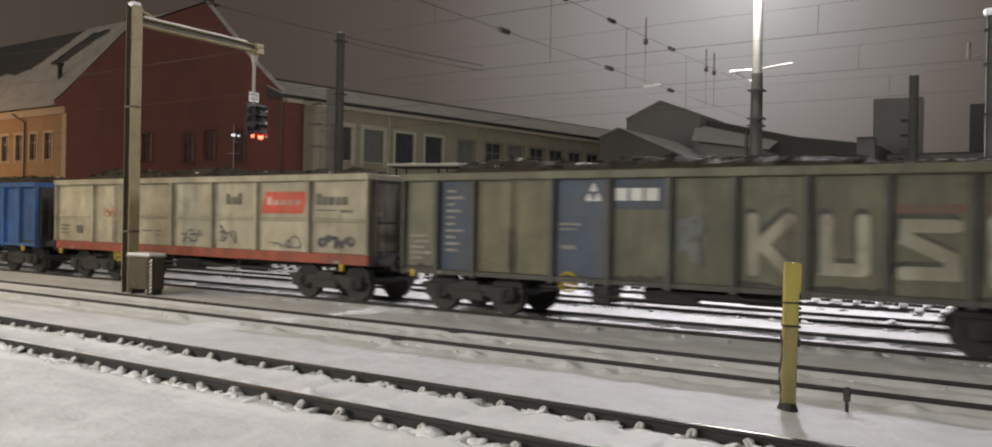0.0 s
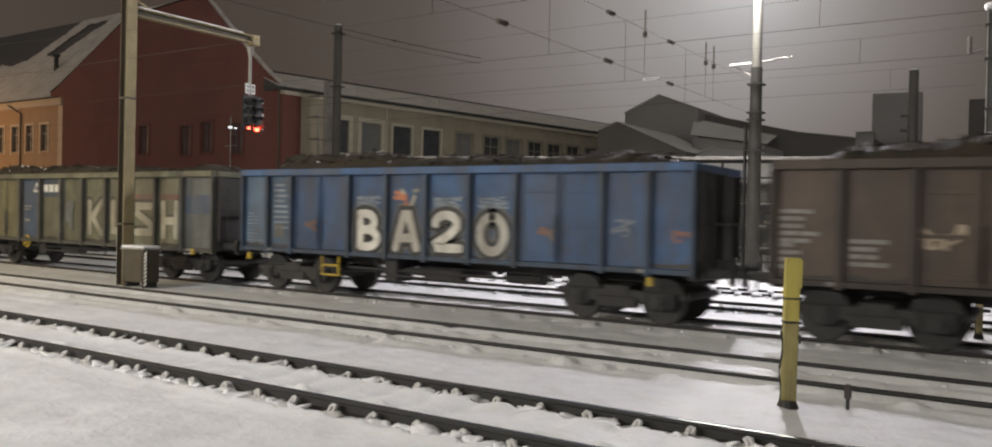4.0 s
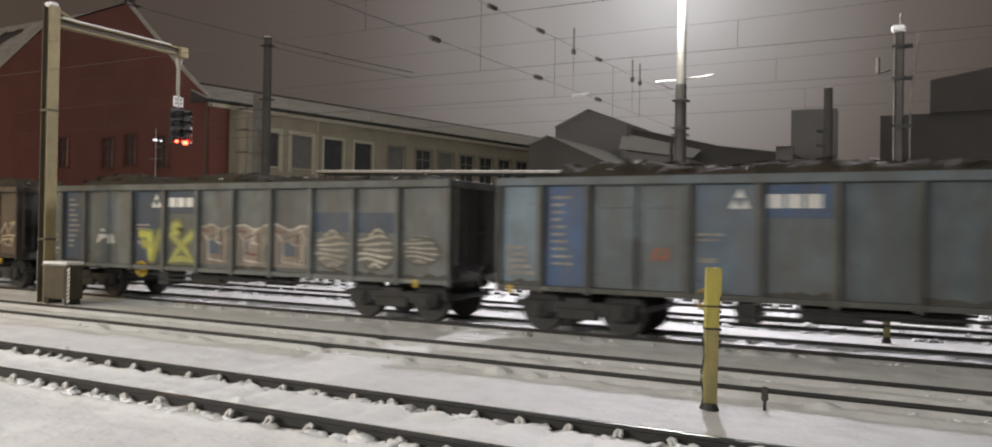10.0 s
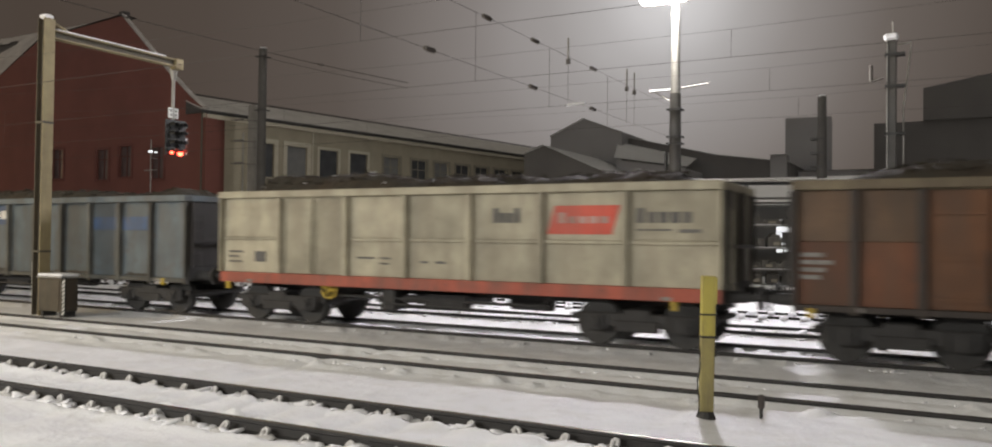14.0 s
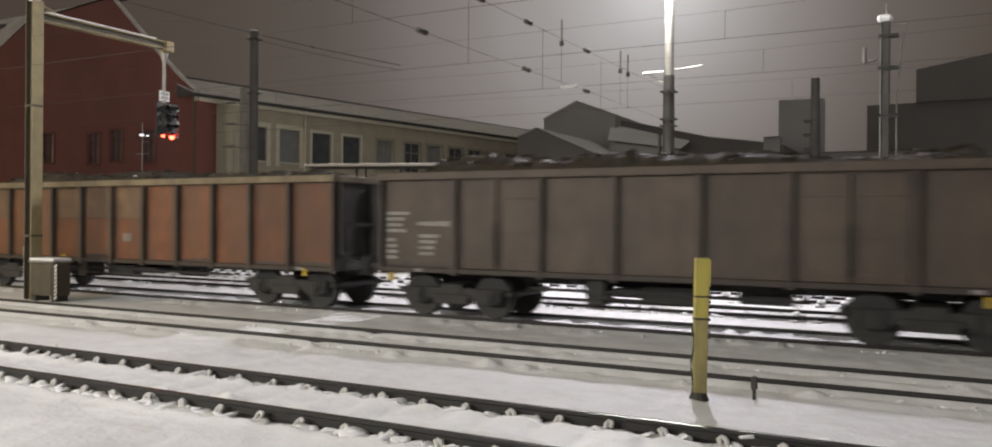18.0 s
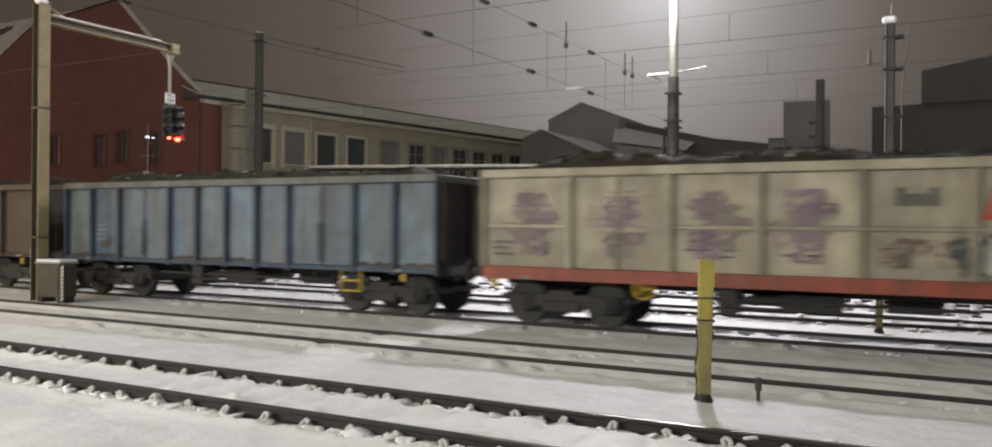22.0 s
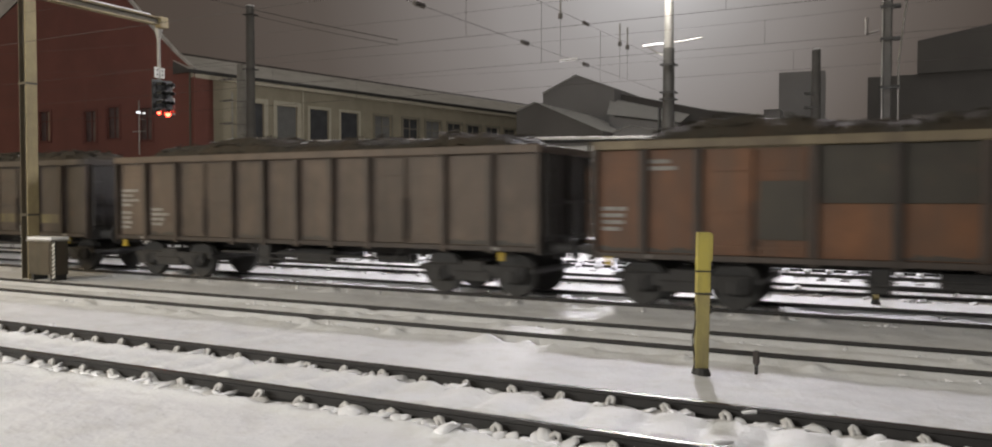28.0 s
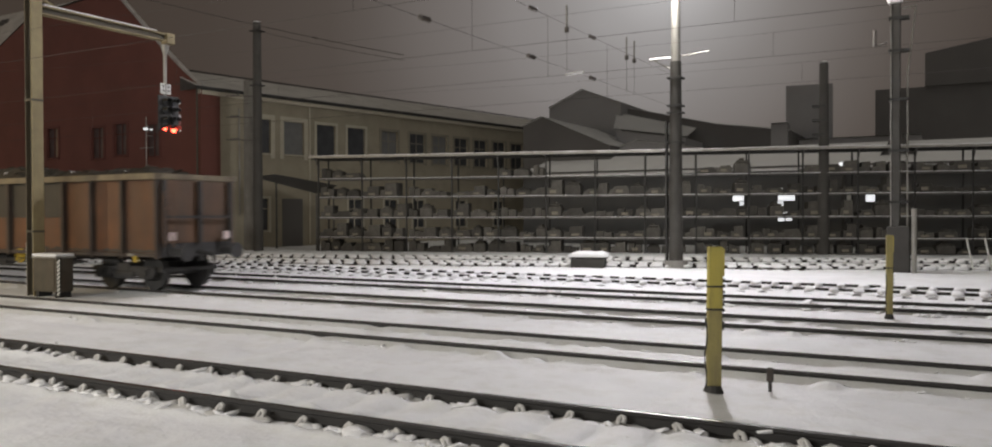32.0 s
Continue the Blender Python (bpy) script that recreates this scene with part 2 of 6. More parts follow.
OCHRE_TRIM = material("cream_ochre_trim", (0.60, 0.47, 0.34), (0.50, 0.39, 0.28), 0.85, 0, 2, 0.1, 20)
ROOF_TILE = material("dark_roof_tiles", (0.070, 0.063, 0.060), (0.045, 0.040, 0.038), 0.8, 0, 3, 0.4, 8)
GLASS = material("dark_window_glass", (0.085, 0.088, 0.094), (0.055, 0.057, 0.062), 0.12, 0, 1.5, 0)
# Far shed walls lightened: distance haze is put into their greys.
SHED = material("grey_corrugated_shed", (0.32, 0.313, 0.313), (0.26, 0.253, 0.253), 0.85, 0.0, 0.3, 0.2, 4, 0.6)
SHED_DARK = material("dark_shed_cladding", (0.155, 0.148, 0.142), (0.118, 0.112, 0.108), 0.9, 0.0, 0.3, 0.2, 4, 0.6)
ANNEX = material("dark_annex_render", (0.12, 0.118, 0.115), (0.085, 0.083, 0.081), 0.9, 0, 0.6, 0.2, 10, 0.6)
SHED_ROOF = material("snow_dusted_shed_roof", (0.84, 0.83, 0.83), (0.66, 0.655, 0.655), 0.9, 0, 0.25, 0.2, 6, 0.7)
# Rack steel and stored goods lifted too, standing in for mist before them.
RACK = material("rack_steel", (0.15, 0.145, 0.135), (0.10, 0.096, 0.09), 0.6, 0.3, 3, 0.1)
CRATE = material("stored_part_grey", (0.115, 0.108, 0.096), (0.065, 0.060, 0.053), 0.8, 0.1, 4, 0.2, 30, 0.5, None, 0, 1, False, 0.4)
# Concrete darkened in colour for masts that stand dim behind the floodlight.
DARK_CONCRETE = material("darkened_concrete", (0.080, 0.076, 0.070), (0.056, 0.053, 0.049), 0.85, 0, 2, 0.25, 35, 0.5, (0.06, 0.055, 0.05), 0.5, 1.5, True)
MAST_GREY = material("dull_grey_concrete", (0.26, 0.25, 0.23), (0.20, 0.19, 0.175), 0.85, 0, 2, 0.25, 35, 0.5, (0.09, 0.085, 0.08), 0.4, 1.5, True)
STENCIL = material("worn_stencil_paint", (0.31, 0.30, 0.28), (0.17, 0.16, 0.145), 0.7, 0, 9, 0.05, 30, 0.5, (0.12, 0.10, 0.08), 0.6, 4)
WIRE = material("copper_wire_patina", (0.07, 0.062, 0.056), None, 0.9, 0.0, 5, 0)
INSULATOR = material("brown_porcelain", (0.15, 0.135, 0.125), None, 0.8, 0, 5, 0)
# Dirty clip snow, greyed further so its shaded near side is in the colour.
CLIP_SNOW = material("shaded_dirty_snow_on_fastening", (0.70, 0.69, 0.68), (0.50, 0.49, 0.48), 0.75, 0, 14, 0.5, 30, 0.4, (0.16, 0.14, 0.12), 0.35, 9)
# Darker copy of the gantry steel, with rust streaks; carries the mast's shaded side.
GANTRY_DARK = material("dark_rust_streaked_gantry_steel", (0.095, 0.082, 0.058), (0.062, 0.053, 0.038), 0.7, 0.05, 3, 0.15, 30, 0.5, (0.09, 0.065, 0.045), 0.6, 1.6, True)
BLIND = material("grey_window_blind", (0.20, 0.20, 0.195), (0.15, 0.15, 0.15), 0.6, 0, 2, 0.05)
DIM_PANE = material("reddish_dim_window", (0.150, 0.100, 0.090), (0.06, 0.040, 0.038), 0.35, 0, 1.2, 0)
RED_LIGHT = glow("red_signal_lens", (1.0, 0.06, 0.03), 14)
LAMP_LENS = glow("floodlight_lens", (1.0, 0.97, 0.93), 60)
LIT_WINDOW = glow("lit_window", (0.95, 0.97, 1.0), 1.1)
TAIL_LENS = material("tail_board_white", (0.75, 0.62, 0.60), (0.6, 0.5, 0.5), 0.4, 0, 6, 0.02)


def paint(name, colour, dirt=(0.075, 0.062, 0.050), amount=0.6, rust=0.55):
    return material(name, colour, tuple(c * 0.60 for c in colour), 0.62, 0, 1.7, 0.2, 18, 0.42, dirt, min(1.0, amount * 1.35), 1.1, True, 0.22, rust)


# ---- mesh helpers ----
def box(bm, x0, x1, y0, y1, z0, z1, m=None):
    vs = [bm.verts.new(Vector(c)) for c in ((x0, y0, z0), (x1, y0, z0), (x1, y1, z0), (x0, y1, z0), (x0, y0, z1), (x1, y0, z1), (x1, y1, z1), (x0, y1, z1))]
    if m is not None:
        for v in vs:
            v.co = m @ v.co
    for f in ((0, 3, 2, 1), (4, 5, 6, 7), (0, 1, 5, 4), (1, 2, 6, 5), (2, 3, 7, 6), (3, 0, 4, 7)):
        bm.faces.new([vs[i] for i in f])
    return vs


def boxes(*dims, bevel=0.0):
    bm = bmesh.new()
    for d in dims:
        box(bm, *d)
    if bevel:
        bmesh.ops.bevel(bm, geom=bm.edges[:], offset=bevel, segments=1, affect="EDGES")
    return bm


def rod(bm, a, b, r0, r1=None, sides=8):
    a, b = Vector(a), Vector(b)
    m = Matrix.Translation((a + b) / 2) @ (b - a).to_track_quat("Z", "Y").to_matrix().to_4x4()
    bmesh.ops.create_cone(bm, cap_ends=True, segments=sides, radius1=r0, radius2=r0 if r1 is None else r1, depth=(b - a).length, matrix=m)


def rods(*items, sides=8):
    bm = bmesh.new()
    for it in items:
        rod(bm, *it, sides=sides)
    return bm


def tube(points, r, sides=6, closed=False):
    """One bent pipe through the points."""
    bm = bmesh.new()
    pts = [Vector(p) for p in points]
    n = len(pts)
    rings = []
    for i, p in enumerate(pts):
        d = (pts[(i + 1) % n] - pts[i - 1]) if closed else (pts[min(i + 1, n - 1)] - pts[max(i - 1, 0)])
        q = d.to_track_quat("Z", "Y")
        rings.append([bm.verts.new(p + q @ Vector((r * math.cos(k * math.tau / sides), r * math.sin(k * math.tau / sides), 0))) for k in range(sides)])
    for a, c in zip(rings, rings[1:] + (rings[:1] if closed else [])):
        for k in range(sides):
            bm.faces.new((a[k], a[(k + 1) % sides], c[(k + 1) % sides], c[k]))
    if not closed:
        bm.faces.new(rings[0][::-1])
        bm.faces.new(rings[-1])
    return bm


def wall_with_holes(u0, u1, z0, z1, holes, thick):
    """A wall along x with openings (u0, u1, z0, z1) that go right through it."""
    us = sorted({u0, u1, *[h[0] for h in holes], *[h[1] for h in holes]})
    zs = sorted({z0, z1, *[h[2] for h in holes], *[h[3] for h in holes]})
    bm = bmesh.new()
    cells = {(i, j) for i in range(len(us) - 1) for j in range(len(zs) - 1)
             if not any(h[0] <= us[i] and us[i + 1] <= h[1] and h[2] <= zs[j] and zs[j + 1] <= h[3] for h in holes)}
    vs = {}

    def v(i, j, k):
        if (i, j, k) not in vs:
            vs[i, j, k] = bm.verts.new((us[i], k * thick, zs[j]))
        return vs[i, j, k]
    for i, j in cells:
        bm.faces.new((v(i, j, 0), v(i + 1, j, 0), v(i + 1, j + 1, 0), v(i, j + 1, 0)))
        bm.faces.new((v(i, j, 1), v(i, j + 1, 1), v(i + 1, j + 1, 1), v(i + 1, j, 1)))
        for di, dj, a, c in ((-1, 0, (0, 0), (0, 1)), (1, 0, (1, 1), (1, 0)), (0, -1, (1, 0), (0, 0)), (0, 1, (0, 1), (1, 1))):
            if (i + di, j + dj) not in cells:
                bm.faces.new((v(i + a[0], j + a[1], 0), v(i + c[0], j + c[1], 0), v(i + c[0], j + c[1], 1), v(i + a[0], j + a[1], 1)))
    bmesh.ops.recalc_face_normals(bm, faces=bm.faces[:])
    return bm


def prism(outline, y0, y1):
    """A solid with an outline in x and z, between two depths."""
    bm = bmesh.new()
    a = [bm.verts.new((x, y0, z)) for x, z in outline]
    b = [bm.verts.new((x, y1, z)) for x, z in outline]
    n = len(outline)
    bm.faces.new(a)
    bm.faces.new(b[::-1])
    for i in range(n):
        bm.faces.new((a[i], b[i], b[(i + 1) % n], a[(i + 1) % n]))
    bmesh.ops.recalc_face_normals(bm, faces=bm.faces[:])
    return bm


def mesh_of(name, bm, mats):
    me = bpy.data.meshes.new(name)
    bm.to_mesh(me)
    bm.free()
    for m in mats if isinstance(mats, (list, tuple)) else (mats,):
        me.materials.append(m)
    return me


def part(name, bm, mats, parent, label="", at=None):
    """Links a bmesh as one mesh object under a thing or a part."""
    me = bm if isinstance(bm, bpy.types.Mesh) else mesh_of(name, bm, mats)
    ob = new(name, me)
    ob.parent = parent
    if at is not None:
        ob.matrix_basis = at
    if label:
        tagged(ob, label)
    return ob


def thing(name, m, label, category, group="", kind=""):
    ob = new(name)
    ob.matrix_basis = m
    return tagged(ob, label, category, group, kind)


def solid(name, bm, mats, m, label, category, group="", kind=""):
    ob = new(name, mesh_of(name, bm, mats))
    ob.matrix_basis = m
    return tagged(ob, label, category, group, kind)


# ---- ground: one sheet of trodden snow with track beds ----
TRACKS = [7.75, 12.36, 16.70, 20.81, 25.30]
GAUGE = 0.7525


def value_noise(x, y, seed):
    xi, yi = np.floor(x).astype(np.int64), np.floor(y).astype(np.int64)
    fx, fy = x - xi, y - yi
    fx, fy = fx * fx * (3 - 2 * fx), fy * fy * (3 - 2 * fy)

    def h(a, b):
        v = np.sin(a * 127.1 + b * 311.7 + seed * 74.7) * 43758.5453
        return v - np.floor(v)
    return (h(xi, yi) * (1 - fx) + h(xi + 1, yi) * fx) * (1 - fy) + (h(xi, yi + 1) * (1 - fx) + h(xi + 1, yi + 1) * fx) * fy


def ground_height(x, y):
    z = -0.150 + 0.04 * (value_noise(x * 0.35, y * 0.5, 1) - 0.5) + 0.03 * (value_noise(x * 1.7, y * 1.9, 2) - 0.5) + 0.02 * (value_noise(x * 6, y * 6, 3) - 0.5)
    for i, c in enumerate(TRACKS):
        near = 1.0 if i == 0 else 0.7
        d = np.abs(y - c)
        inside = np.exp(-((d / 0.62) ** 6))
        pillow = np.abs(np.sin((x + 7.858) * np.pi / 0.6 + 0.5)) ** 0.6 + 0.35 * value_noise(x * 2.2, y * 2.6, 31 + i)
        z = z - 0.03 * inside + (0.062 if i == 0 else 0.036) * pillow * np.exp(-((d / 0.50) ** (8 if i == 0 else 4)))
        for side in (-1, 1):
            e = np.abs(y - (c + side * GAUGE))
            lump = np.maximum(0, value_noise(x * 3.3, y * 3.0, 11 + i * 3 + side) - (0.62 if i == 0 else 0.42))
            beat = 0.5 + 0.5 * np.cos((x + 7.858) * 2 * np.pi / 0.6 + 1.2)
            if i == 0:
                # the snow breaks off in a ragged, crumbly edge at the foot of each rail
                crumb = np.abs(value_noise(x * 7.5, y * 8.5, 51 + side) - 0.5) + 0.6 * np.abs(value_noise(x * 17, y * 18, 54 + side) - 0.5)
                edge = 0.085 + 0.085 * value_noise(x * 3.4, y * 0.2, 61 + side) + 0.06 * value_noise(x * 9, y * 3, 64 + side)
                z = z + 0.045 * crumb * np.exp(-(((e - 0.30) / 0.14) ** 2)) + 0.16 * lump * np.exp(-(((e - 0.30) / 0.11) ** 2))
                z = z + (0.012 + 0.05 * value_noise(x * 3.6, y * 2.5, 73 + side)) * np.exp(-(((e - 0.32) / 0.11) ** 2))
                shelf = -0.150 + 0.06 * crumb
                z = np.where(e < edge + 0.10 + 0.08 * value_noise(x * 5.1, y * 1.5, 77 + side), np.minimum(z, shelf), z)
                floor = -0.166 + 0.05 * value_noise(x * 6.5, y * 5, 67 + side)
                z = np.where(e < edge, np.minimum(z, floor), z)
                continue
            z = z + near * np.exp(-(((e - 0.27) / 0.11) ** 2)) * (0.01 + 0.03 * beat + 0.26 * lump * (0.25 + beat))
            z = np.where(e < 0.11, -0.062 if i == 1 else -0.074, z)
            z = np.where((e >= 0.11) & (e < 0.5), np.maximum(z, -0.10 - 0.06 * value_noise(x * 2.4, y * 4, 41 + i)), z)
    # a trodden path crosses the near tracks; scattered footprints beside it
    path = np.abs(x + 9.75 + 0.12 * np.sin(y * 1.3))
    z = z - 0.030 * np.exp(-((path / 0.16) ** 2)) * ((y > 5) & (y < 14) & (np.abs(y - TRACKS[0]) > 1.1))
    steps = np.maximum(0, value_noise(x * 2.6, y * 2.1, 71) - 0.62) * np.clip(value_noise(x * 0.3, y * 0.4, 72) * 2 - 0.8, 0, 1)
    z = z - 0.16 * steps * ((y < 6.4) | ((y > 8.9) & (y < 11.2)) | ((y > 13.3) & (y < 15.3)))
    return z


def build_ground():
    xs = np.concatenate([-np.geomspace(600, 32, 26), np.arange(-31.5, -12, 0.16), np.arange(-12, 4, 0.065), np.arange(4, 9, 0.2), np.geomspace(9.3, 600, 30)])
    ys = np.concatenate([-np.geomspace(300, 2, 16), np.arange(-1.5, 3.6, 0.5), np.arange(3.7, 6.0, 0.1), np.arange(6.0, 9.3, 0.04), np.arange(9.3, 14, 0.09), np.arange(14, 27, 0.11), np.arange(27.2, 50, 0.6), np.geomspace(51, 900, 22)])
    gx, gy = np.meshgrid(xs, ys)
    gz = ground_height(gx, gy)
    far = np.clip((np.hypot(gx, gy) - 60) / 60, 0, 1)
    gz = gz * (1 - far) + (-0.14) * far
    nx, ny = len(xs), len(ys)
    idx = np.arange(nx * ny).reshape(ny, nx)
    quads = np.stack([idx[:-1, :-1], idx[:-1, 1:], idx[1:, 1:], idx[1:, :-1]], -1).reshape(-1, 4)
    me = bpy.data.meshes.new("ground")
    me.from_pydata(np.stack([gx, gy, gz], -1).reshape(-1, 3).tolist(), [], quads.tolist())
    me.polygons.foreach_set("use_smooth", np.ones(len(quads), bool))
    me.materials.append(SNOW)
    return tagged(new("ground", me), "snow-covered railway yard ground with trodden patches", "ground", kind="structure")


build_ground()


# ---- tracks ----
def rail_mesh(x0, x1, head_only=False):
    """A flat-bottom rail along x, top at 0, with a polished running surface."""
    prof = [(-0.036, 0), (0.036, 0), (0.036, -0.038), (0.010, -0.052), (0.012, -0.135), (0.075, -0.155), (0.075, -0.19), (-0.075, -0.19), (-0.075, -0.155), (-0.012, -0.135),
            (-0.010, -0.052), (-0.036, -0.038)]
    bm = bmesh.new()
    a = [bm.verts.new((x0, y, z)) for y, z in prof]
    b = [bm.verts.new((x1, y, z)) for y, z in prof]
    n = len(prof)
    for i in range(n):
        f = bm.faces.new((a[i], a[(i + 1) % n], b[(i + 1) % n], b[i]))
        f.material_index = 1 if i == 0 else 0
    bm.faces.new(a)
    bm.faces.new(b[::-1])
    bmesh.ops.recalc_face_normals(bm, faces=bm.faces[:])
    return mesh_of("rail", bm, [RAIL, RAIL_TOP])


RAIL_LONG = rail_mesh(-300, 140)


def build_track(name, m, label, rail, x_from, x_to, clips, sleepers=False):
    tr = thing(name, m, label, "railway track", "yard tracks")
    for side in (-1, 1):
        part("rail", rail, None, tr, at=pose(0, side * GAUGE, 0))
    # sleepers show as a row of dark ends where the snow is thin
    if sleepers:
        sl = mesh_of("sleeper", boxes((-0.12, 0.12, -1.25, 1.25, -0.24, -0.128), bevel=0.015), SLEEPER)
        x = x_from
        while x < x_to:
            part("sleeper", sl, None, tr, at=pose(x, 0, 0.0))
            x += 0.6
    if clips:
        rnd = random.Random(5)
        kinds = []
        for k in range(8):
            s = rnd.uniform(0.85, 1.2)
            bm = bmesh.new()
            # a spring clip under snow: a flat drift round its foot and a bent bar that curls over it
            for cx, cy, cz, rx, ry, rz in ((0, -0.04, -0.160, 0.19, 0.11, 0.036), (rnd.uniform(-0.12, 0.12), -0.02, -0.154, 0.11, 0.09, 0.036)):
                bmesh.ops.create_icosphere(bm, subdivisions=3, radius=1, matrix=pose(cx * s, cy, cz, rnd.uniform(-8, 8), rnd.uniform(-8, 8), 0) @ Matrix.Diagonal((rx * s, ry, rz, 1)))
            lean = rnd.uniform(-0.03, 0.03)
            bar = [(-0.010, -0.03, -0.15), (-0.020, -0.005, -0.118), (-0.034 + lean, 0.02, -0.082), (-0.008 + lean, 0.035, -0.062), (0.034 + lean, 0.03, -0.070), (0.046 + lean, 0.01, -0.098), (0.05, -0.01, -0.135)]
            lift = rnd.uniform(0.78, 0.92)
            curl = tube([(px * s * 0.9, py, pz * lift - 0.008) for px, py, pz in bar], 0.027, sides=8)
            kept = bpy.data.meshes.new("curl")
            curl.to_mesh(kept)
            curl.free()
            bm.from_mesh(kept)
            bpy.data.meshes.remove(kept)
            for v in bm.verts:
                v.co += 0.014 * noise.noise_vector(v.co * 20 + Vector((k * 3, 0, 0)))
            for f in bm.faces:
                f.smooth = True
            kinds.append(mesh_of("rail_clip", bm, CLIP_SNOW))
        x = x_from
        while x < x_to:
            for side in (-1, 1):
                for inner in (-1, 1):
                    y = side * GAUGE - inner * side * 0.13
                    turn = 0 if inner * side > 0 else 180
                    part("rail_clip", rnd.choice(kinds), None, tr, at=pose(x + rnd.uniform(-0.02, 0.02), y, rnd.uniform(-0.012, 0.012), 0, 0, turn + rnd.uniform(-9, 9)))
            x += 0.6
    return tr


def snow_crumbs(rail_y, x_from, x_to, per_metre, sizes, seed):
    """Broken crusts of snow thrown up along a rail, too many to count."""
    rnd = random.Random(seed)
    ball = bmesh.new()
    bmesh.ops.create_icosphere(ball, subdivisions=2, radius=1)
    base = [v.co.copy() for v in ball.verts]
    tris = [[v.index for v in fc.verts] for fc in ball.faces]
    ball.free()
    verts, faces = [], []
    for _ in range(int((x_to - x_from) * per_metre)):
        x = rnd.uniform(x_from, x_to)
        y = rail_y + rnd.choice((-1, 1)) * (0.12 + abs(rnd.gauss(0.0, 0.05)))
        if value_noise(np.array(x * 1.1), np.array(y * 0.4), seed) < 0.35 and rnd.random() < 0.75:
            continue
        s = rnd.uniform(*sizes) * (1.5 if rnd.random() < 0.08 else 1.0)
        z = float(ground_height(np.array([x]), np.array([y]))[0]) + s * 0.2
        m = pose(x, y, z, rnd.uniform(-25, 25), rnd.uniform(-25, 25), rnd.uniform(0, 180)) @ Matrix.Diagonal((s * rnd.uniform(1.0, 2.2), s * rnd.uniform(0.8, 1.3), s * rnd.uniform(0.28, 0.45), 1))
        k = len(verts)
        verts += [tuple(m @ (v * (1 + 0.35 * noise.noise(v * 1.3 + Vector((x * 3, y, s * 40)))))) for v in base]
        faces += [[k + i for i in t] for t in tris]
    me = bpy.data.meshes.new("snow_crumbs")
    me.from_pydata(verts, [], faces)
    me.polygons.foreach_set("use_smooth", np.ones(len(faces), bool))
    me.materials.append(SNOW_CAP)
    return tagged(new("snow_crumbs", me), "broken crusts of grey-white snow along a rail", "snow", kind="stuff")


def snow_mounds(m, x_from, x_to, seed, size):
    """Snow lying over the rails above each sleeper, so that only short lengths of rail show."""
    rnd = random.Random(seed)
    ball = bmesh.new()
    bmesh.ops.create_icosphere(ball, subdivisions=2, radius=1)
    base = [v.co.copy() for v in ball.verts]
    tris = [[v.index for v in fc.verts] for fc in ball.faces]
    ball.free()
    verts, faces = [], []
    x = x_from
    while x < x_to:
        for side in (-1, 1):
            q = m @ pose(x + rnd.uniform(-0.05, 0.05), side * GAUGE, -0.045, 0, 0, rnd.uniform(-12, 12)) @ Matrix.Diagonal((size * rnd.uniform(0.8, 1.25), 0.24, rnd.uniform(0.07, 0.10), 1))
            k = len(verts)
            verts += [tuple(q @ (v * rnd.uniform(0.9, 1.08))) for v in base]
            faces += [[k + i for i in t] for t in tris]
        x += 0.6
    me = bpy.data.meshes.new("snow_mounds")
    me.from_pydata(verts, [], faces)
    me.polygons.foreach_set("use_smooth", np.ones(len(faces), bool))
    me.materials.append(SNOW_CAP)
    return tagged(new("snow_mounds", me), "mounds of snow lying over the rails at each sleeper", "snow", kind="stuff")


snow_mounds(pose(0, TRACKS[4], 0), -34, 4, 61, 0.14)
snow_mounds(pose(-22.6, 30.2, -0.03, 0, 0, 16.5), -14, 34, 62, 0.25)
snow_mounds(pose(-24.0, 34.6, -0.03, 0, 0, 16.5), -12, 34, 63, 0.26)
for k, side in enumerate((-1, 1)):
    snow_crumbs(TRACKS[0] + side * GAUGE, -17.0, 2.0, 34, (0.035, 0.085), 80 + k)
    snow_crumbs(TRACKS[1] + side * GAUGE, -20.0, 3.0, 8, (0.015, 0.040), 84 + k)
    snow_crumbs(TRACKS[2] + side * GAUGE, -24.0, 3.0, 9, (0.02, 0.055), 88 + k)
    snow_crumbs(TRACKS[3] + side * GAUGE, -26.0, 4.0, 14, (0.03, 0.08), 92 + k)
    snow_crumbs(TRACKS[4] + side * GAUGE, -28.0, 4.0, 12, (0.03, 0.09), 96 + k)
build_track("railway_track", pose(0, TRACKS[0], 0), "snowy track with dark rails and exposed rail fastenings", RAIL_LONG, -17.458, 3.0, True)
build_track("railway_track", pose(0, TRACKS[1], 0), "snowed-in track with two dark rails", RAIL_LONG, -30, 4.0, False)
build_track("railway_track", pose(0, TRACKS[2], 0), "snowy track that carries the freight train", RAIL_LONG, -30, 4.0, False)
build_track("railway_track", pose(0, TRACKS[3], 0), "snowy yard track beyond the train", RAIL_LONG, -32, 4.0, False)
build_track("railway_track", pose(0, TRACKS[4], 0), "snow-covered yard track with sleepers showing", RAIL_LONG, -34, 4.0, False, True)
RAIL_SHORT = rail_mesh(-30, 60)
build_track("railway_track", pose(-22.6, 30.2, -0.03, 0, 0, 16.5), "snow-covered siding beside the storage rack", RAIL_SHORT, -12, 34, False, True)
build_track("railway_track", pose(-24.0, 34.6, -0.03, 0, 0, 16.5), "snow-covered siding close to the storage rack", RAIL_SHORT, -10, 34, False, True)


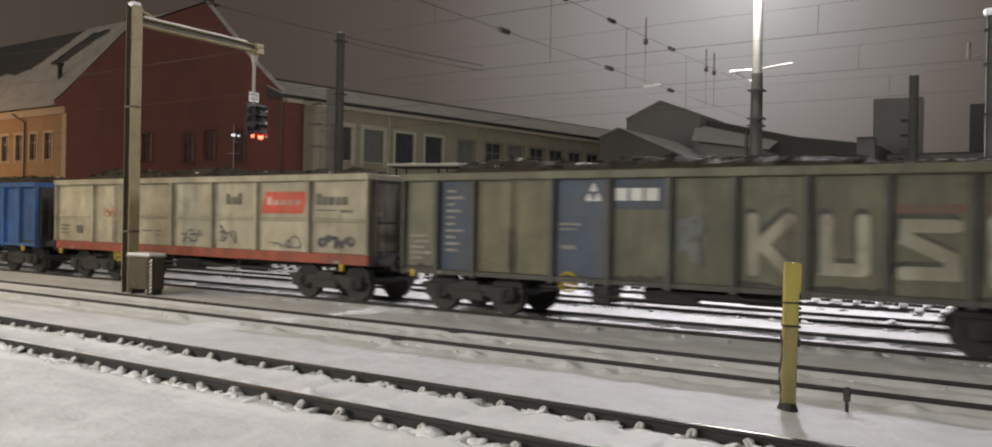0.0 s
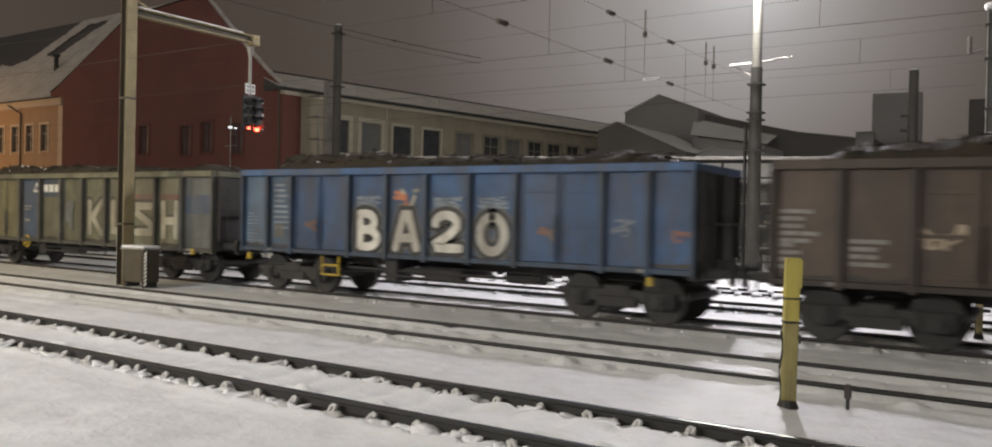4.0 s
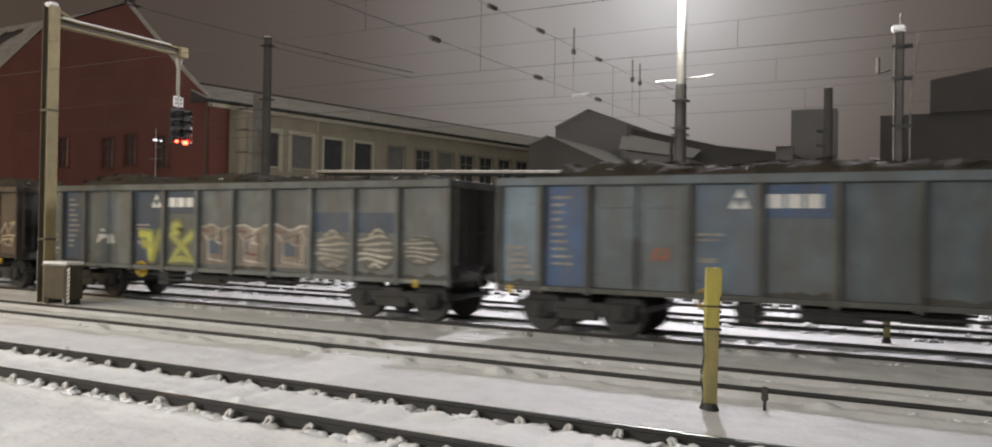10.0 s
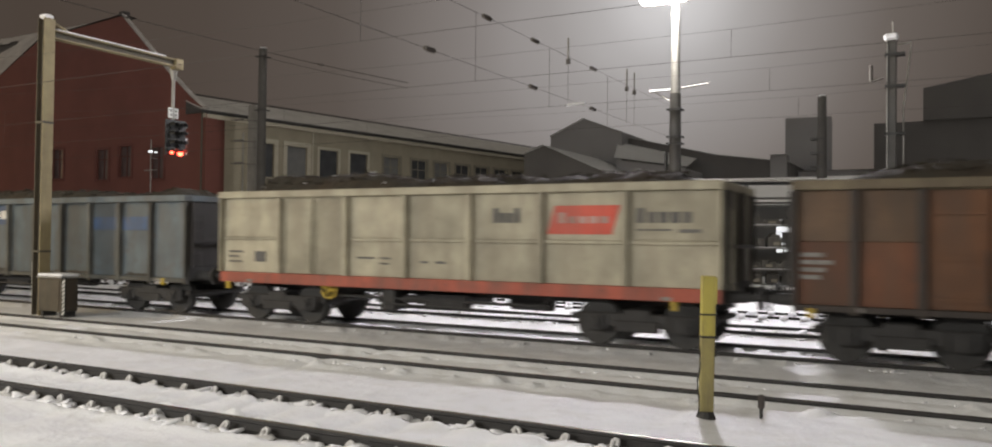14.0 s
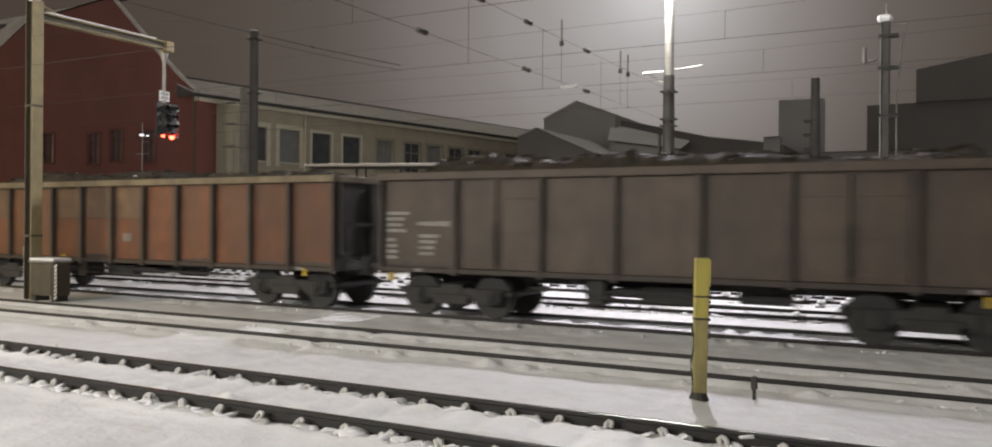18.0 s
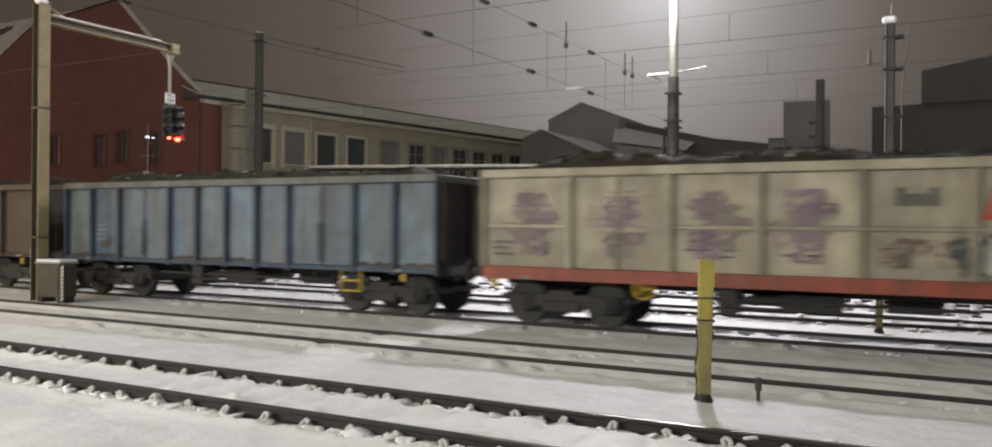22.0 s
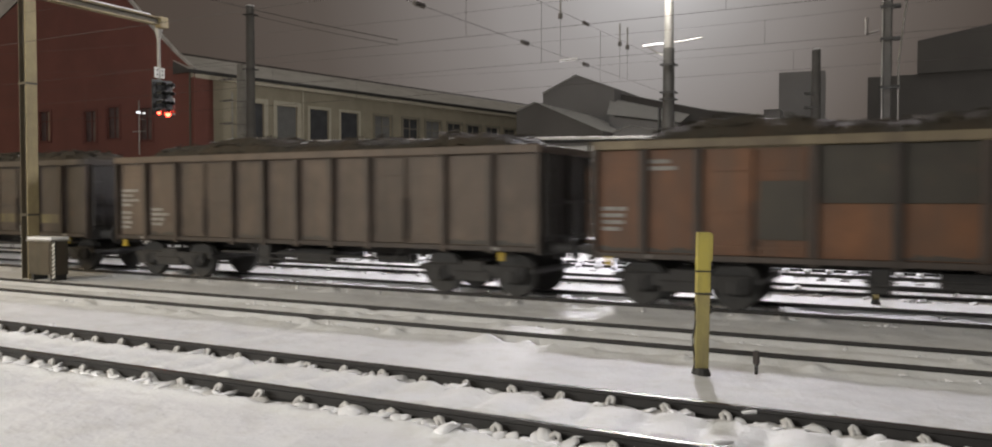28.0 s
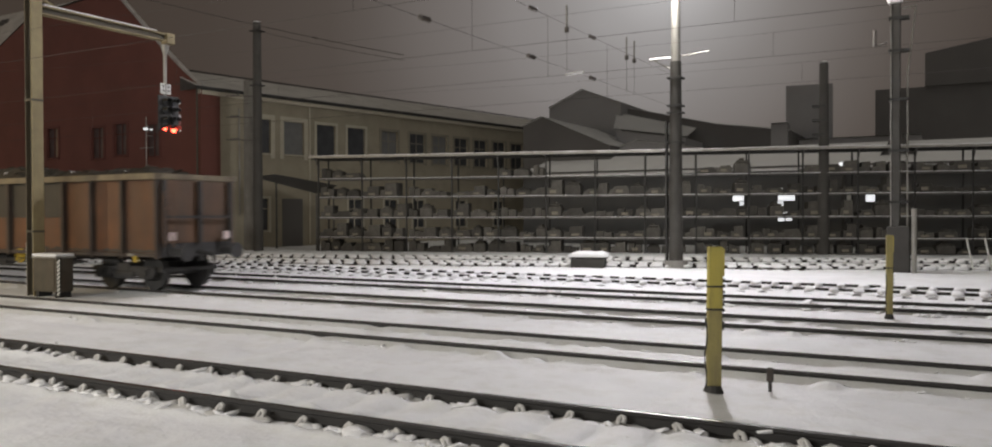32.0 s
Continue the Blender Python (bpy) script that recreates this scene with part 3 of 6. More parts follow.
# ---- the freight train ----
def wagon_load(length, seed, height):
    """Heaped shredded scrap: an uneven mound with plates and strips sticking out."""
    rnd = random.Random(seed)
    bm = bmesh.new()
    nx, ny = 210, 12
    grid = []
    for i in range(nx + 1):
        row = []
        for j in range(ny + 1):
            u, v = i / nx, j / ny
            edge = min(1, min(v, 1 - v) * 4.5) * min(1, min(u, 1 - u) * 14)
            swell = 0.30 + 0.75 * noise.noise((u * 5.3 + seed * 7.1, v * 1.1, seed)) + 0.5 * noise.noise((u * 2.1, seed * 3.3, 0.4))
            rough = noise.noise((u * 34, v * 6, seed + 2.0)) * 0.07 + noise.noise((u * 110, v * 16, seed + 5.0)) * 0.05 + rnd.uniform(-0.025, 0.025)
            row.append(bm.verts.new((0.25 + u * (length - 0.5), -1.25 + v * 2.5, 2.98 + edge * (0.26 + 1.15 * height * max(0, swell + 0.25) + rough))))
        grid.append(row)
    for i in range(nx):
        for j in range(ny):
            bm.faces.new((grid[i][j], grid[i + 1][j], grid[i + 1][j + 1], grid[i][j + 1]))
    # shreds, strips and turnings, a few of them under snow
    for _ in range(900):
        g = rnd.choice(rnd.choice(grid[1:-1])[1:-1]).co
        m = pose(g.x + rnd.uniform(-0.1, 0.1), g.y, g.z + 0.015, rnd.uniform(-60, 60), rnd.uniform(-40, 40), rnd.uniform(0, 180))
        a, b = rnd.uniform(0.02, 0.13), rnd.uniform(0.01, 0.04)
        n0 = len(bm.faces)
        box(bm, -a, a, -b, b, -0.006, 0.010, m)
        if a < 0.09 and rnd.random() < 0.03:
            bm.faces.ensure_lookup_table()
            for q in bm.faces[n0:]:
                q.material_index = 1
    return mesh_of("load", bm, [SCRAP, SNOW_CAP])


def bogie_mesh():
    bm = boxes((-1.25, 1.25, -1.08, -0.98, 0.40, 0.66), (-1.25, 1.25, 0.98, 1.08, 0.40, 0.66), (-0.28, 0.28, -1.1, 1.1, 0.42, 0.74), (-0.45, 0.45, -1.13, -1.03, 0.30, 0.52),
               (-0.45, 0.45, 1.03, 1.13, 0.30, 0.52), (-1.45, -1.30, -1.0, 1.0, 0.5, 0.62), (1.30, 1.45, -1.0, 1.0, 0.5, 0.62), bevel=0.02)
    for x in (-0.9, 0.9):
        for y in (-1.05, 1.05):
            box(bm, x - 0.17, x + 0.17, y - 0.1, y + 0.1, 0.32, 0.62)
            rod(bm, (x, y - 0.14, 0.46), (x, y + 0.14, 0.46), 0.12, sides=10)
            for d in (-0.24, 0.24):
                rod(bm, (x + d, y, 0.34), (x + d, y, 0.62), 0.075, sides=8)
        for y in (-0.8, 0.8):
            s = 1 if x > 0 else -1
            box(bm, x - s * 0.58 - 0.05, x - s * 0.58 + 0.05, y - 0.08, y + 0.08, 0.28, 0.66)
    return mesh_of("bogie", bm, UNDER)


def wheelset_mesh():
    bm = bmesh.new()
    rod(bm, (0, -1.0, 0), (0, 1.0, 0), 0.08, sides=10)
    for y in (-0.755, 0.755):
        s = 1 if y > 0 else -1
        rod(bm, (0, y - 0.065, 0), (0, y + 0.065, 0), 0.46, sides=28)
        rod(bm, (0, y - s * 0.095, 0), (0, y - s * 0.065, 0), 0.487, sides=28)
        rod(bm, (0, y + 0.06, 0), (0, y + 0.09, 0), 0.38, 0.30, sides=20)
        rod(bm, (0, y - 0.11, 0), (0, y + 0.11, 0), 0.15, sides=12)
    return mesh_of("wheelset", bm, WHEEL)


BOGIE, WHEELSET = bogie_mesh(), wheelset_mesh()
LOADS = {}


def buffer_mesh():
    bm = bmesh.new()
    rod(bm, (0.62, 0, 0), (0.22, 0, 0), 0.12, 0.10, 12)
    rod(bm, (0.24, 0, 0), (0.04, 0, 0), 0.075, 0.075, 12)
    rod(bm, (0.05, 0, 0), (0.0, 0, 0), 0.23, 0.22, 16)
    return mesh_of("buffer", bm, UNDER)


BUFFER = buffer_mesh()

# bay edges along the body; the bay with a double door is named apart
LONG_BAYS = ([0, 1.0, 2.04, 4.06, 5.38, 6.66, 7.95, 9.25, 10.55, 11.82, 13.10, 14.50], (2,))
TWO_DOOR_BAYS = ([0, 1.2, 2.2, 4.45, 5.85, 7.25, 8.65, 10.05, 12.3, 13.4, 14.50], (2, 7))
SHORT_BAYS = ([0, 1.15, 2.3, 4.3, 5.35, 6.4, 7.45, 8.5, 10.5, 11.65, 12.80], (2, 7))
PLAIN_BAYS = ([0, 1.95, 3.98, 5.58, 7.25, 8.86, 10.85, 12.80], (1, 5))
BLUE_BAYS = ([0, 0.99, 1.89, 3.91, 5.13, 6.33, 7.56, 8.79, 10.85, 11.85, 12.80], (2, 7))
CREAM_BAYS = ([0, 2.0, 4.05, 5.72, 7.40, 9.10, 10.92, 12.80], (1,))


def wheel_hand(parent, at, mat):
    bm = tube([(0.2 * math.cos(i * math.tau / 18), 0, 0.2 * math.sin(i * math.tau / 18)) for i in range(18)], 0.024, 5, True)
    for i in range(5):
        a = i * math.tau / 5
        rod(bm, (0, 0, 0), (0.2 * math.cos(a), 0, 0.2 * math.sin(a)), 0.018, sides=5)
    rod(bm, (0, -0.03, 0), (0, 0.12, 0), 0.05, sides=8)
    return part("brake_wheel", bm, mat, parent, "round yellow hand brake wheel", at)


def build_wagon(label, bays, doors, pitch, mats, seed, top=3.19, bottom=0.95, midrail=False, band=None, load=0.35, panel_mats=None, post_mat=None, rim_mat=None, end_mat=None,
                splits=None, brake=None, step=None, badge=None):
    """An open box wagon. Its space: x along the track from the leading buffers, y across, z up from the rail tops."""
    w = thing("freight_wagon", pose(0, TRACKS[2], 0), label, "freight wagon", "wagons of the freight train")
    L = bays[-1]
    o = 0.62
    main = mats
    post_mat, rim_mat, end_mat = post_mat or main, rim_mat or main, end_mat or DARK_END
    ny = -1.40
    sill = 0.26 if band else 0.11
    # floor, sill and far side
    part("floor", boxes((o, o + L, -1.18, 1.18, 1.06, 1.22)), UNDER, w)
    for y in (-0.25, 0.25):
        part("centre_sill", boxes((o + 0.1, o + L - 0.1, y - 0.1, y + 0.1, 0.78, 1.058)), UNDER, w)
    part("equipment_box", boxes((o + L * 0.42, o + L * 0.55, -0.9, 0.5, 0.62, 0.778), bevel=0.02), UNDER, w)
    part("equipment_box", boxes((o + 4.9, o + 5.3, -1.1, -0.5, 0.45, 1.05), bevel=0.02), UNDER, w)
    for xe in (o, o + L - 0.18):
        part("headstock", boxes((xe, xe + 0.18, -1.235, 1.32, 0.92, 1.30), bevel=0.02), UNDER, w)
    part("brake_rod", rods(((o + 3.6, -1.0, 0.72), (o + L - 3.6, -1.0, 0.70), 0.03)), UNDER, w)
    part("brake_cylinder", rods(((o + 6.0, -0.8, 0.68), (o + 7.1, -0.8, 0.68), 0.17), sides=12), UNDER, w)
    part("air_tank", rods(((o + 7.7, 0.2, 0.7), (o + 8.7, 0.2, 0.7), 0.2), sides=12), UNDER, w)
    part("truss_bar", tube([(o + 4.6, -1.15, 1.0), (o + 5.0, -1.15, 0.60), (o + 8.9, -1.15, 0.56), (o + 9.3, -1.15, 1.0)], 0.025), UNDER, w)
    far = [(o, o + L, 1.29, 1.33, bottom + 0.2, top - 0.1)] + [(o + x - 0.05, o + x + 0.05, 1.33, 1.42, bottom, top - 0.1) for x in bays[1:-1]]
    part("far_side_wall", boxes(*far), main, w)
    part("side_sill", boxes((o + 0.02, o + L - 0.02, -1.36, -1.24, bottom, bottom + sill), bevel=0.01), band or post_mat, w, "bright red painted sill" if band else "")
    rim = boxes((o - 0.02, o + L + 0.02, -1.45, -1.27, top - 0.17, top), (o - 0.02, o + L + 0.02, 1.27, 1.45, top - 0.17, top), (o - 0.03, o + 0.12, -1.27, 1.27, top - 0.17, top - 0.004),
                (o + L - 0.12, o + L + 0.03, -1.27, 1.27, top - 0.17, top - 0.004), bevel=0.015)
    part("top_rim", rim, rim_mat, w)
    # bays of the near side
    for i in range(len(bays) - 1):
        a, b = o + bays[i] + 0.055, o + bays[i + 1] - 0.055
        pm = (panel_mats or {}).get(i, main)
        z0, z1 = bottom + sill + 0.002, top - 0.174
        if i in doors:
            mid = (a + b) / 2
            for s, (u, v) in enumerate(((a + 0.02, mid - 0.012), (mid + 0.012, b - 0.02))):
                bm = boxes((u, v, -1.285, -1.24, z0 + 0.004, z1 - 0.02), bevel=0.008)
                for h in (0.08, 0.42, 0.80):
                    box(bm, u + 0.05, v - 0.05, -1.315, -1.285, z0 + h * (z1 - z0) - 0.03, z0 + h * (z1 - z0) + 0.04)
                for e in (u + 0.03, v - 0.08):
                    box(bm, e, e + 0.05, -1.31, -1.285, z0 + 0.03, z1 - 0.08)
                d = part("door_leaf", bm, pm, w)
                part("door_latch", boxes((v - 0.075 if s == 0 else u + 0.04, v - 0.04 if s == 0 else u + 0.075, -1.335, -1.316, z0 + 0.1, z0 + 1.0), bevel=0.004), post_mat, d)
            part("door_lintel", boxes((a, b, -1.33, -1.24, z1 - 0.02, z1 + 0.03)), rim_mat, w)
            continue
        rows = [(z0, z1, pm)]
        if midrail:
            rows = [(z0, 2.02, pm), (2.10, z1, pm)]
            part("middle_rail", boxes((a, b, -1.32, -1.25, 2.022, 2.098), bevel=0.01), main, w)
        if splits and i in splits:
            zc, lower, upper = splits[i]
            rows = [(z0, zc, lower), (zc + 0.004, z1, upper)]
        for za, zb, mm in rows:
            bm = boxes((a, b, -1.27, -1.235, za, zb), bevel=0.006)
            if not midrail and zb - za > 1.3:
                # pressed ribs
                zc = za + (zb - za) * 0.47
                box(bm, a + 0.06, b - 0.06, -1.285, -1.27, zc - 0.035, zc + 0.035)
            part("side_panel", bm, mm, w)
    rs = random.Random(seed * 31 + len(bays))
    for i in range(len(bays) - 1):
        if i in doors or band or rs.random() < 0.45:
            continue
        a, b = o + bays[i] + 0.09, o + bays[i + 1] - 0.09
        n = 9
        low = bottom + sill + 0.02
        edge = [(a + (b - a) * k / n, low + rs.uniform(0.02, 0.11)) for k in range(n + 1)]
        part("grime_patch", prism([(a, low), (b, low)] + edge[::-1], -1.2745, -1.2715), GRIME, w, "dark splash of road grime")
    for i, x in enumerate(bays):
        xa, xb = o + x - 0.055, o + x + 0.055
        if i == 0:
            xa, xb = o, o + 0.055
        elif i == len(bays) - 1:
            xa, xb = o + L - 0.055, o + L
        bm = bmesh.new()
        # a hat-shaped post, tapering to the foot
        vs = box(bm, xa, xb, ny - 0.02, -1.24, bottom + (0.264 if band else -0.04), top - 0.172)
        vs[0].co.y += 0.02
        vs[1].co.y += 0.02
        if 0 < i < len(bays) - 1:
            box(bm, xa - 0.02, xa, -1.30, -1.24, bottom + sill + 0.01, top - 0.175)
            box(bm, xb, xb + 0.02, -1.30, -1.24, bottom + sill + 0.01, top - 0.175)
        part("post", bm, post_mat, w)
    # end walls with their stiffeners
    for s, xe in ((-1, o), (1, o + L)):
        x0, x1 = (xe, xe + 0.05) if s < 0 else (xe - 0.05, xe)
        # End paints are darkened: the shade between wagons is put into the colour.
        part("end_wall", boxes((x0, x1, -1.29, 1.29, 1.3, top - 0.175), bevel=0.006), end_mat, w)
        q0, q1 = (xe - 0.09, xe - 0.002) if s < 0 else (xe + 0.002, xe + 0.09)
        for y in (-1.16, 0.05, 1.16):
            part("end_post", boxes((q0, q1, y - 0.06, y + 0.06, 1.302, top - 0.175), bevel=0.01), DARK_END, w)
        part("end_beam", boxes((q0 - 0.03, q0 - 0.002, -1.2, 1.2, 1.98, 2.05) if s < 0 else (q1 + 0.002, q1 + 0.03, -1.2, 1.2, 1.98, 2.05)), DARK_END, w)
        lad = rods(*[((xe + s * 0.14, y, 1.2), (xe + s * 0.14, y, 2.7), 0.017) for y in (-1.25, -0.95)], *[((xe + s * 0.14, -1.25, z), (xe + s * 0.14, -0.95, z), 0.014) for z in (1.35, 1.65, 1.95, 2.25, 2.55)])
        part("ladder", lad, end_mat, w)
    for s, xb in ((0, 0.0), (180, 2 * o + L)):
        for y in (-0.875, 0.875):
            part("buffer", BUFFER, None, w, at=pose(xb, y, 1.06, 0, 0, s))
        part("coupling", rods(((xb + (0.62 if s == 0 else -0.62), 0, 1.04), (xb, 0, 0.98), 0.06), ((xb, 0.0, 0.98), (xb, 0, 0.76), 0.035)), UNDER, w)
    wheels = []
    total = 2 * o + L
    for xc in (o + 1.72, total - o - 1.72):
        bg = part("bogie", BOGIE, None, w, at=pose(xc, 0, 0))
        for dx in (-0.9, 0.9):
            wheels.append(part("wheelset", WHEELSET, None, bg, at=pose(dx, 0, 0.46)))
    if load:
        key = (round(L, 1), seed % 4, load)
        if key not in LOADS:
            LOADS[key] = wagon_load(L, seed % 4 + 1, load)
        tagged(part("load", LOADS[key], None, w, "heaped dark scrap metal load", pose(o, 0, top - 3.19)), kind="stuff")
    if brake is not None:
        wheel_hand(w, pose(o + brake, -1.30, 0.86), YELLOW)
    for sx in step or ():
        part("step", boxes((sx, sx + 0.6, -1.36, -1.26, 0.50, 0.54), (sx, sx + 0.035, -1.36, -1.32, 0.52, 0.99), (sx + 0.565, sx + 0.6, -1.36, -1.32, 0.52, 0.99), (sx, sx + 0.6, -1.36, -1.3, 0.74, 0.78)), YELLOW, w, "yellow shunter's step")
    part("tow_bracket", boxes((o + 0.25, o + 0.36, -1.37, -1.29, 0.78, 0.96), bevel=0.01), YELLOW, w, "small yellow bracket")
    part("tow_bracket", boxes((o + L - 0.95, o + L - 0.84, -1.37, -1.29, 0.78, 0.96), bevel=0.01), YELLOW, w, "small yellow bracket")
    for lx in (o + 1.05, o + L - 1.05):
        part("label_plate", boxes((lx - 0.1, lx + 0.1, -1.375, -1.365, bottom + 0.02, bottom + 0.09)), STENCIL, w)
    return w, wheels, total, {"o": o, "L": L, "bays": bays}


def marks(w, spec, mat):
    """Unreadable stencilled lines as plain bars: x, z, width, height."""
    for x, z, wd, ht in spec:
        part("marking", boxes((x, x + wd, -1.293, -1.287, z, z + ht)), mat, w)


def data_panel(w, x, z, rnd, mat, lines=4, wide=0.6):
    for i in range(lines):
        part("marking", boxes((x, x + wide * rnd.uniform(0.55, 1.0), -1.293, -1.287, z - i * 0.13, z - i * 0.13 + 0.075)), mat, w)


def shape(w, name, outline, mat, label, y=-1.292):
    """A flat painted shape on the near side from an outline in x and z."""
    part(name, prism(outline, y, y + 0.005), mat, w, label)


def scrawl(w, x0, x1, z0, z1, mat, seed, strokes=14, wide=0.045, y=-1.298, label="illegible sprayed scribble"):
    """One long sprayed line that loops about and makes no letters; each pass lies a hair over the last."""
    rnd = random.Random(seed)
    bm = bmesh.new()
    x, z, ang, k = rnd.uniform(x0, x1), rnd.uniform(z0, z1), rnd.uniform(0, math.tau), 0.0
    prev = None
    n = strokes * 6
    for i in range(n):
        if i % 6 == 0:
            k = rnd.uniform(-0.9, 0.9)
        wv = wide * (0.75 + 0.35 * math.sin(i * 0.9 + seed))
        nx, nz = -math.sin(ang) * wv, math.cos(ang) * wv
        yy = y - 0.012 * i / n
        quad = [bm.verts.new((x + s * nx, yy + d, z + s * nz)) for s, d in ((1, 0), (-1, 0), (-1, 0.004), (1, 0.004))]
        if prev:
            for a in range(4):
                bm.faces.new((prev[a], prev[(a + 1) % 4], quad[(a + 1) % 4], quad[a]))
        else:
            bm.faces.new(quad[::-1])
        prev = quad
        x, z = x + 0.075 * math.cos(ang), z + 0.075 * math.sin(ang)
        if not (x0 < x < x1 and z0 < z < z1):
            ang = math.atan2((z0 + z1) / 2 - z, (x0 + x1) / 2 - x) + rnd.uniform(-0.5, 0.5)
            x, z = min(max(x, x0), x1), min(max(z, z0), z1)
        ang += k
    bm.faces.new(prev)
    bmesh.ops.recalc_face_normals(bm, faces=bm.faces[:])
    part("graffiti", bm, mat, w, label)


def strokes(w, name, lines, wide, mat, label, y, at=(0.0, 0.0), size=(1.0, 1.0), joined=True):
    """Broad sprayed strokes along lines in a unit box laid at a place and size on the near side: one part, or a part for each line; each stroke lies a hair over the last."""
    bm = bmesh.new()
    for j, line in enumerate(lines):
        pts = [Vector((at[0] + u * size[0], 0, at[1] + v * size[1])) for u, v in line]
        ends = (pts[0] - pts[1]).normalized() * wide * 0.38, (pts[-1] - pts[-2]).normalized() * wide * 0.38
        path = [pts[0] + ends[0], *pts, pts[-1] + ends[1]]
        prev = None
        for i, p in enumerate(path):
            da = (p - path[i - 1]).normalized() if i else None
            db = (path[i + 1] - p).normalized() if i < len(path) - 1 else None
            d = (da + db).normalized() if da and db and (da + db).length > 0.05 else (da or db)
            bend = max(0.62, d.dot(da or db))
            half = wide / 2 * (0.62 if i in (0, len(path) - 1) else 1.0 / bend)
            n = Vector((-d.z, 0, d.x)) * half
            yy = y - 0.0006 * j
            q = [bm.verts.new((p.x + s * n.x, yy + e, p.z + s * n.z)) for s, e in ((1, 0), (-1, 0), (-1, 0.003), (1, 0.003))]
            if prev:
                for e in range(4):
                    bm.faces.new((prev[e], prev[(e + 1) % 4], q[(e + 1) % 4], q[e]))
            else:
                bm.faces.new(q[::-1])
            prev = q
        bm.faces.new(prev)
        if not joined or j == len(lines) - 1:
            bmesh.ops.recalc_face_normals(bm, faces=bm.faces[:])
            part(name, bm, mat, w, label)
            bm = bmesh.new()
    bm.free()


def arc(cx, cz, rx, rz, a0, a1, n=9):
    return [(cx + rx * math.cos(radians(a0 + (a1 - a0) * i / n)), cz + rz * math.sin(radians(a0 + (a1 - a0) * i / n))) for i in range(n + 1)]


BLOCK_LETTERS = {
    "K": [[(0.16, 0.0), (0.14, 1.0)], [(0.90, 1.0), (0.34, 0.52), (0.92, 0.0)]],
    "U": [[(0.14, 1.0), (0.16, 0.10), (0.84, 0.10)], [(0.84, 0.10), (0.82, 1.0)]],
    "S": [[(0.97, 0.90), (0.12, 0.90), (0.10, 0.68), (0.88, 0.36), (0.92, 0.10), (0.04, 0.09)]],
    "H": [[(0.16, 0.0), (0.14, 1.0)], [(0.84, 0.0), (0.86, 1.0)], [(0.16, 0.47), (0.84, 0.47)]],
}
BUBBLE_LETTERS = {
    "B": [[(0.22, 0.02), (0.20, 0.98)], [(0.20, 0.96)] + arc(0.42, 0.74, 0.36, 0.24, 80, -80), [(0.25, 0.50)] + arc(0.48, 0.26, 0.42, 0.25, 85, -90) + [(0.2, 0.03)]],
    "A": [[(0.10, 0.0), (0.42, 0.97), (0.60, 0.97), (0.92, 0.02)], [(0.26, 0.30), (0.80, 0.32)]],
    "Z": [[(0.08, 0.72)] + arc(0.46, 0.74, 0.38, 0.24, 165, -35) + [(0.55, 0.42), (0.14, 0.20), (0.20, 0.08), (0.95, 0.08)]],
    "O": [arc(0.5, 0.5, 0.40, 0.46, 90, 450, 18)],
}
CREAM = paint("cream_wagon_paint", (0.455, 0.42, 0.312), (0.23, 0.20, 0.15), 0.42, 0.2)
# A darker cream for the ends, with their shade in the colour.
CREAM_END = paint("shaded_cream_end_paint", (0.24, 0.22, 0.165), (0.09, 0.075, 0.055), 0.7)
BAND_RED = paint("red_sill_paint", (0.40, 0.090, 0.052), (0.13, 0.06, 0.045), 0.6)
LOGO_RED = paint("red_panel_paint", (0.60, 0.085, 0.05), (0.20, 0.08, 0.06), 0.3)
LOGO_PALE = paint("pinkish_pale_lettering", (0.50, 0.36, 0.32), (0.30, 0.16, 0.13), 0.5)
LOGO_GREY = paint("dark_grey_lettering", (0.075, 0.075, 0.08), (0.2, 0.18, 0.14), 0.4)
GREYGREEN = paint("weathered_grey_green_paint", (0.172, 0.172, 0.112), (0.085, 0.075, 0.055), 0.6)
# Post paints darker than their bodies: grime plus the shadow beside each post.
DARK_POST = paint("grimy_shaded_post_paint", (0.110, 0.110, 0.098), (0.05, 0.045, 0.04), 0.6)
BROWN_POST = paint("grimy_shaded_brown_post_paint", (0.068, 0.050, 0.040), (0.03, 0.024, 0.02), 0.6)
BLUE_POST = paint("grimy_shaded_blue_post_paint", (0.056, 0.090, 0.150), (0.035, 0.035, 0.035), 0.6)
RUSTY_END = paint("rusty_end_wall_paint", (0.180, 0.092, 0.046), (0.085, 0.052, 0.030), 0.7)
# Near-black for the ends and their posts: gap shade put into the colour.
DARK_END = paint("shaded_end_paint", (0.040, 0.036, 0.034), (0.025, 0.022, 0.02), 0.6)
GRIME = paint("caked_track_grime", (0.062, 0.054, 0.044), (0.035, 0.03, 0.025), 0.6)
MUD = paint("muddy_yellow_paint", (0.135, 0.115, 0.058), (0.06, 0.05, 0.035), 0.7)
OLIVE = paint("olive_door_paint", (0.175, 0.165, 0.095), (0.09, 0.08, 0.05), 0.6)
GREYBLUE = paint("weathered_grey_blue_paint", (0.145, 0.158, 0.156), (0.08, 0.075, 0.065), 0.6)
PATCH_BLUE = paint("faded_blue_panel_paint", (0.055, 0.082, 0.130), (0.075, 0.075, 0.072), 0.5)
SLATE = paint("slate_blue_wagon_paint", (0.118, 0.147, 0.165), (0.085, 0.085, 0.08), 0.6)
BAND_BLUE = paint("stronger_blue_band_paint", (0.060, 0.115, 0.235), (0.08, 0.08, 0.085), 0.5)
BLUE = paint("bright_blue_wagon_paint", (0.040, 0.125, 0.36), (0.05, 0.06, 0.08), 0.4)
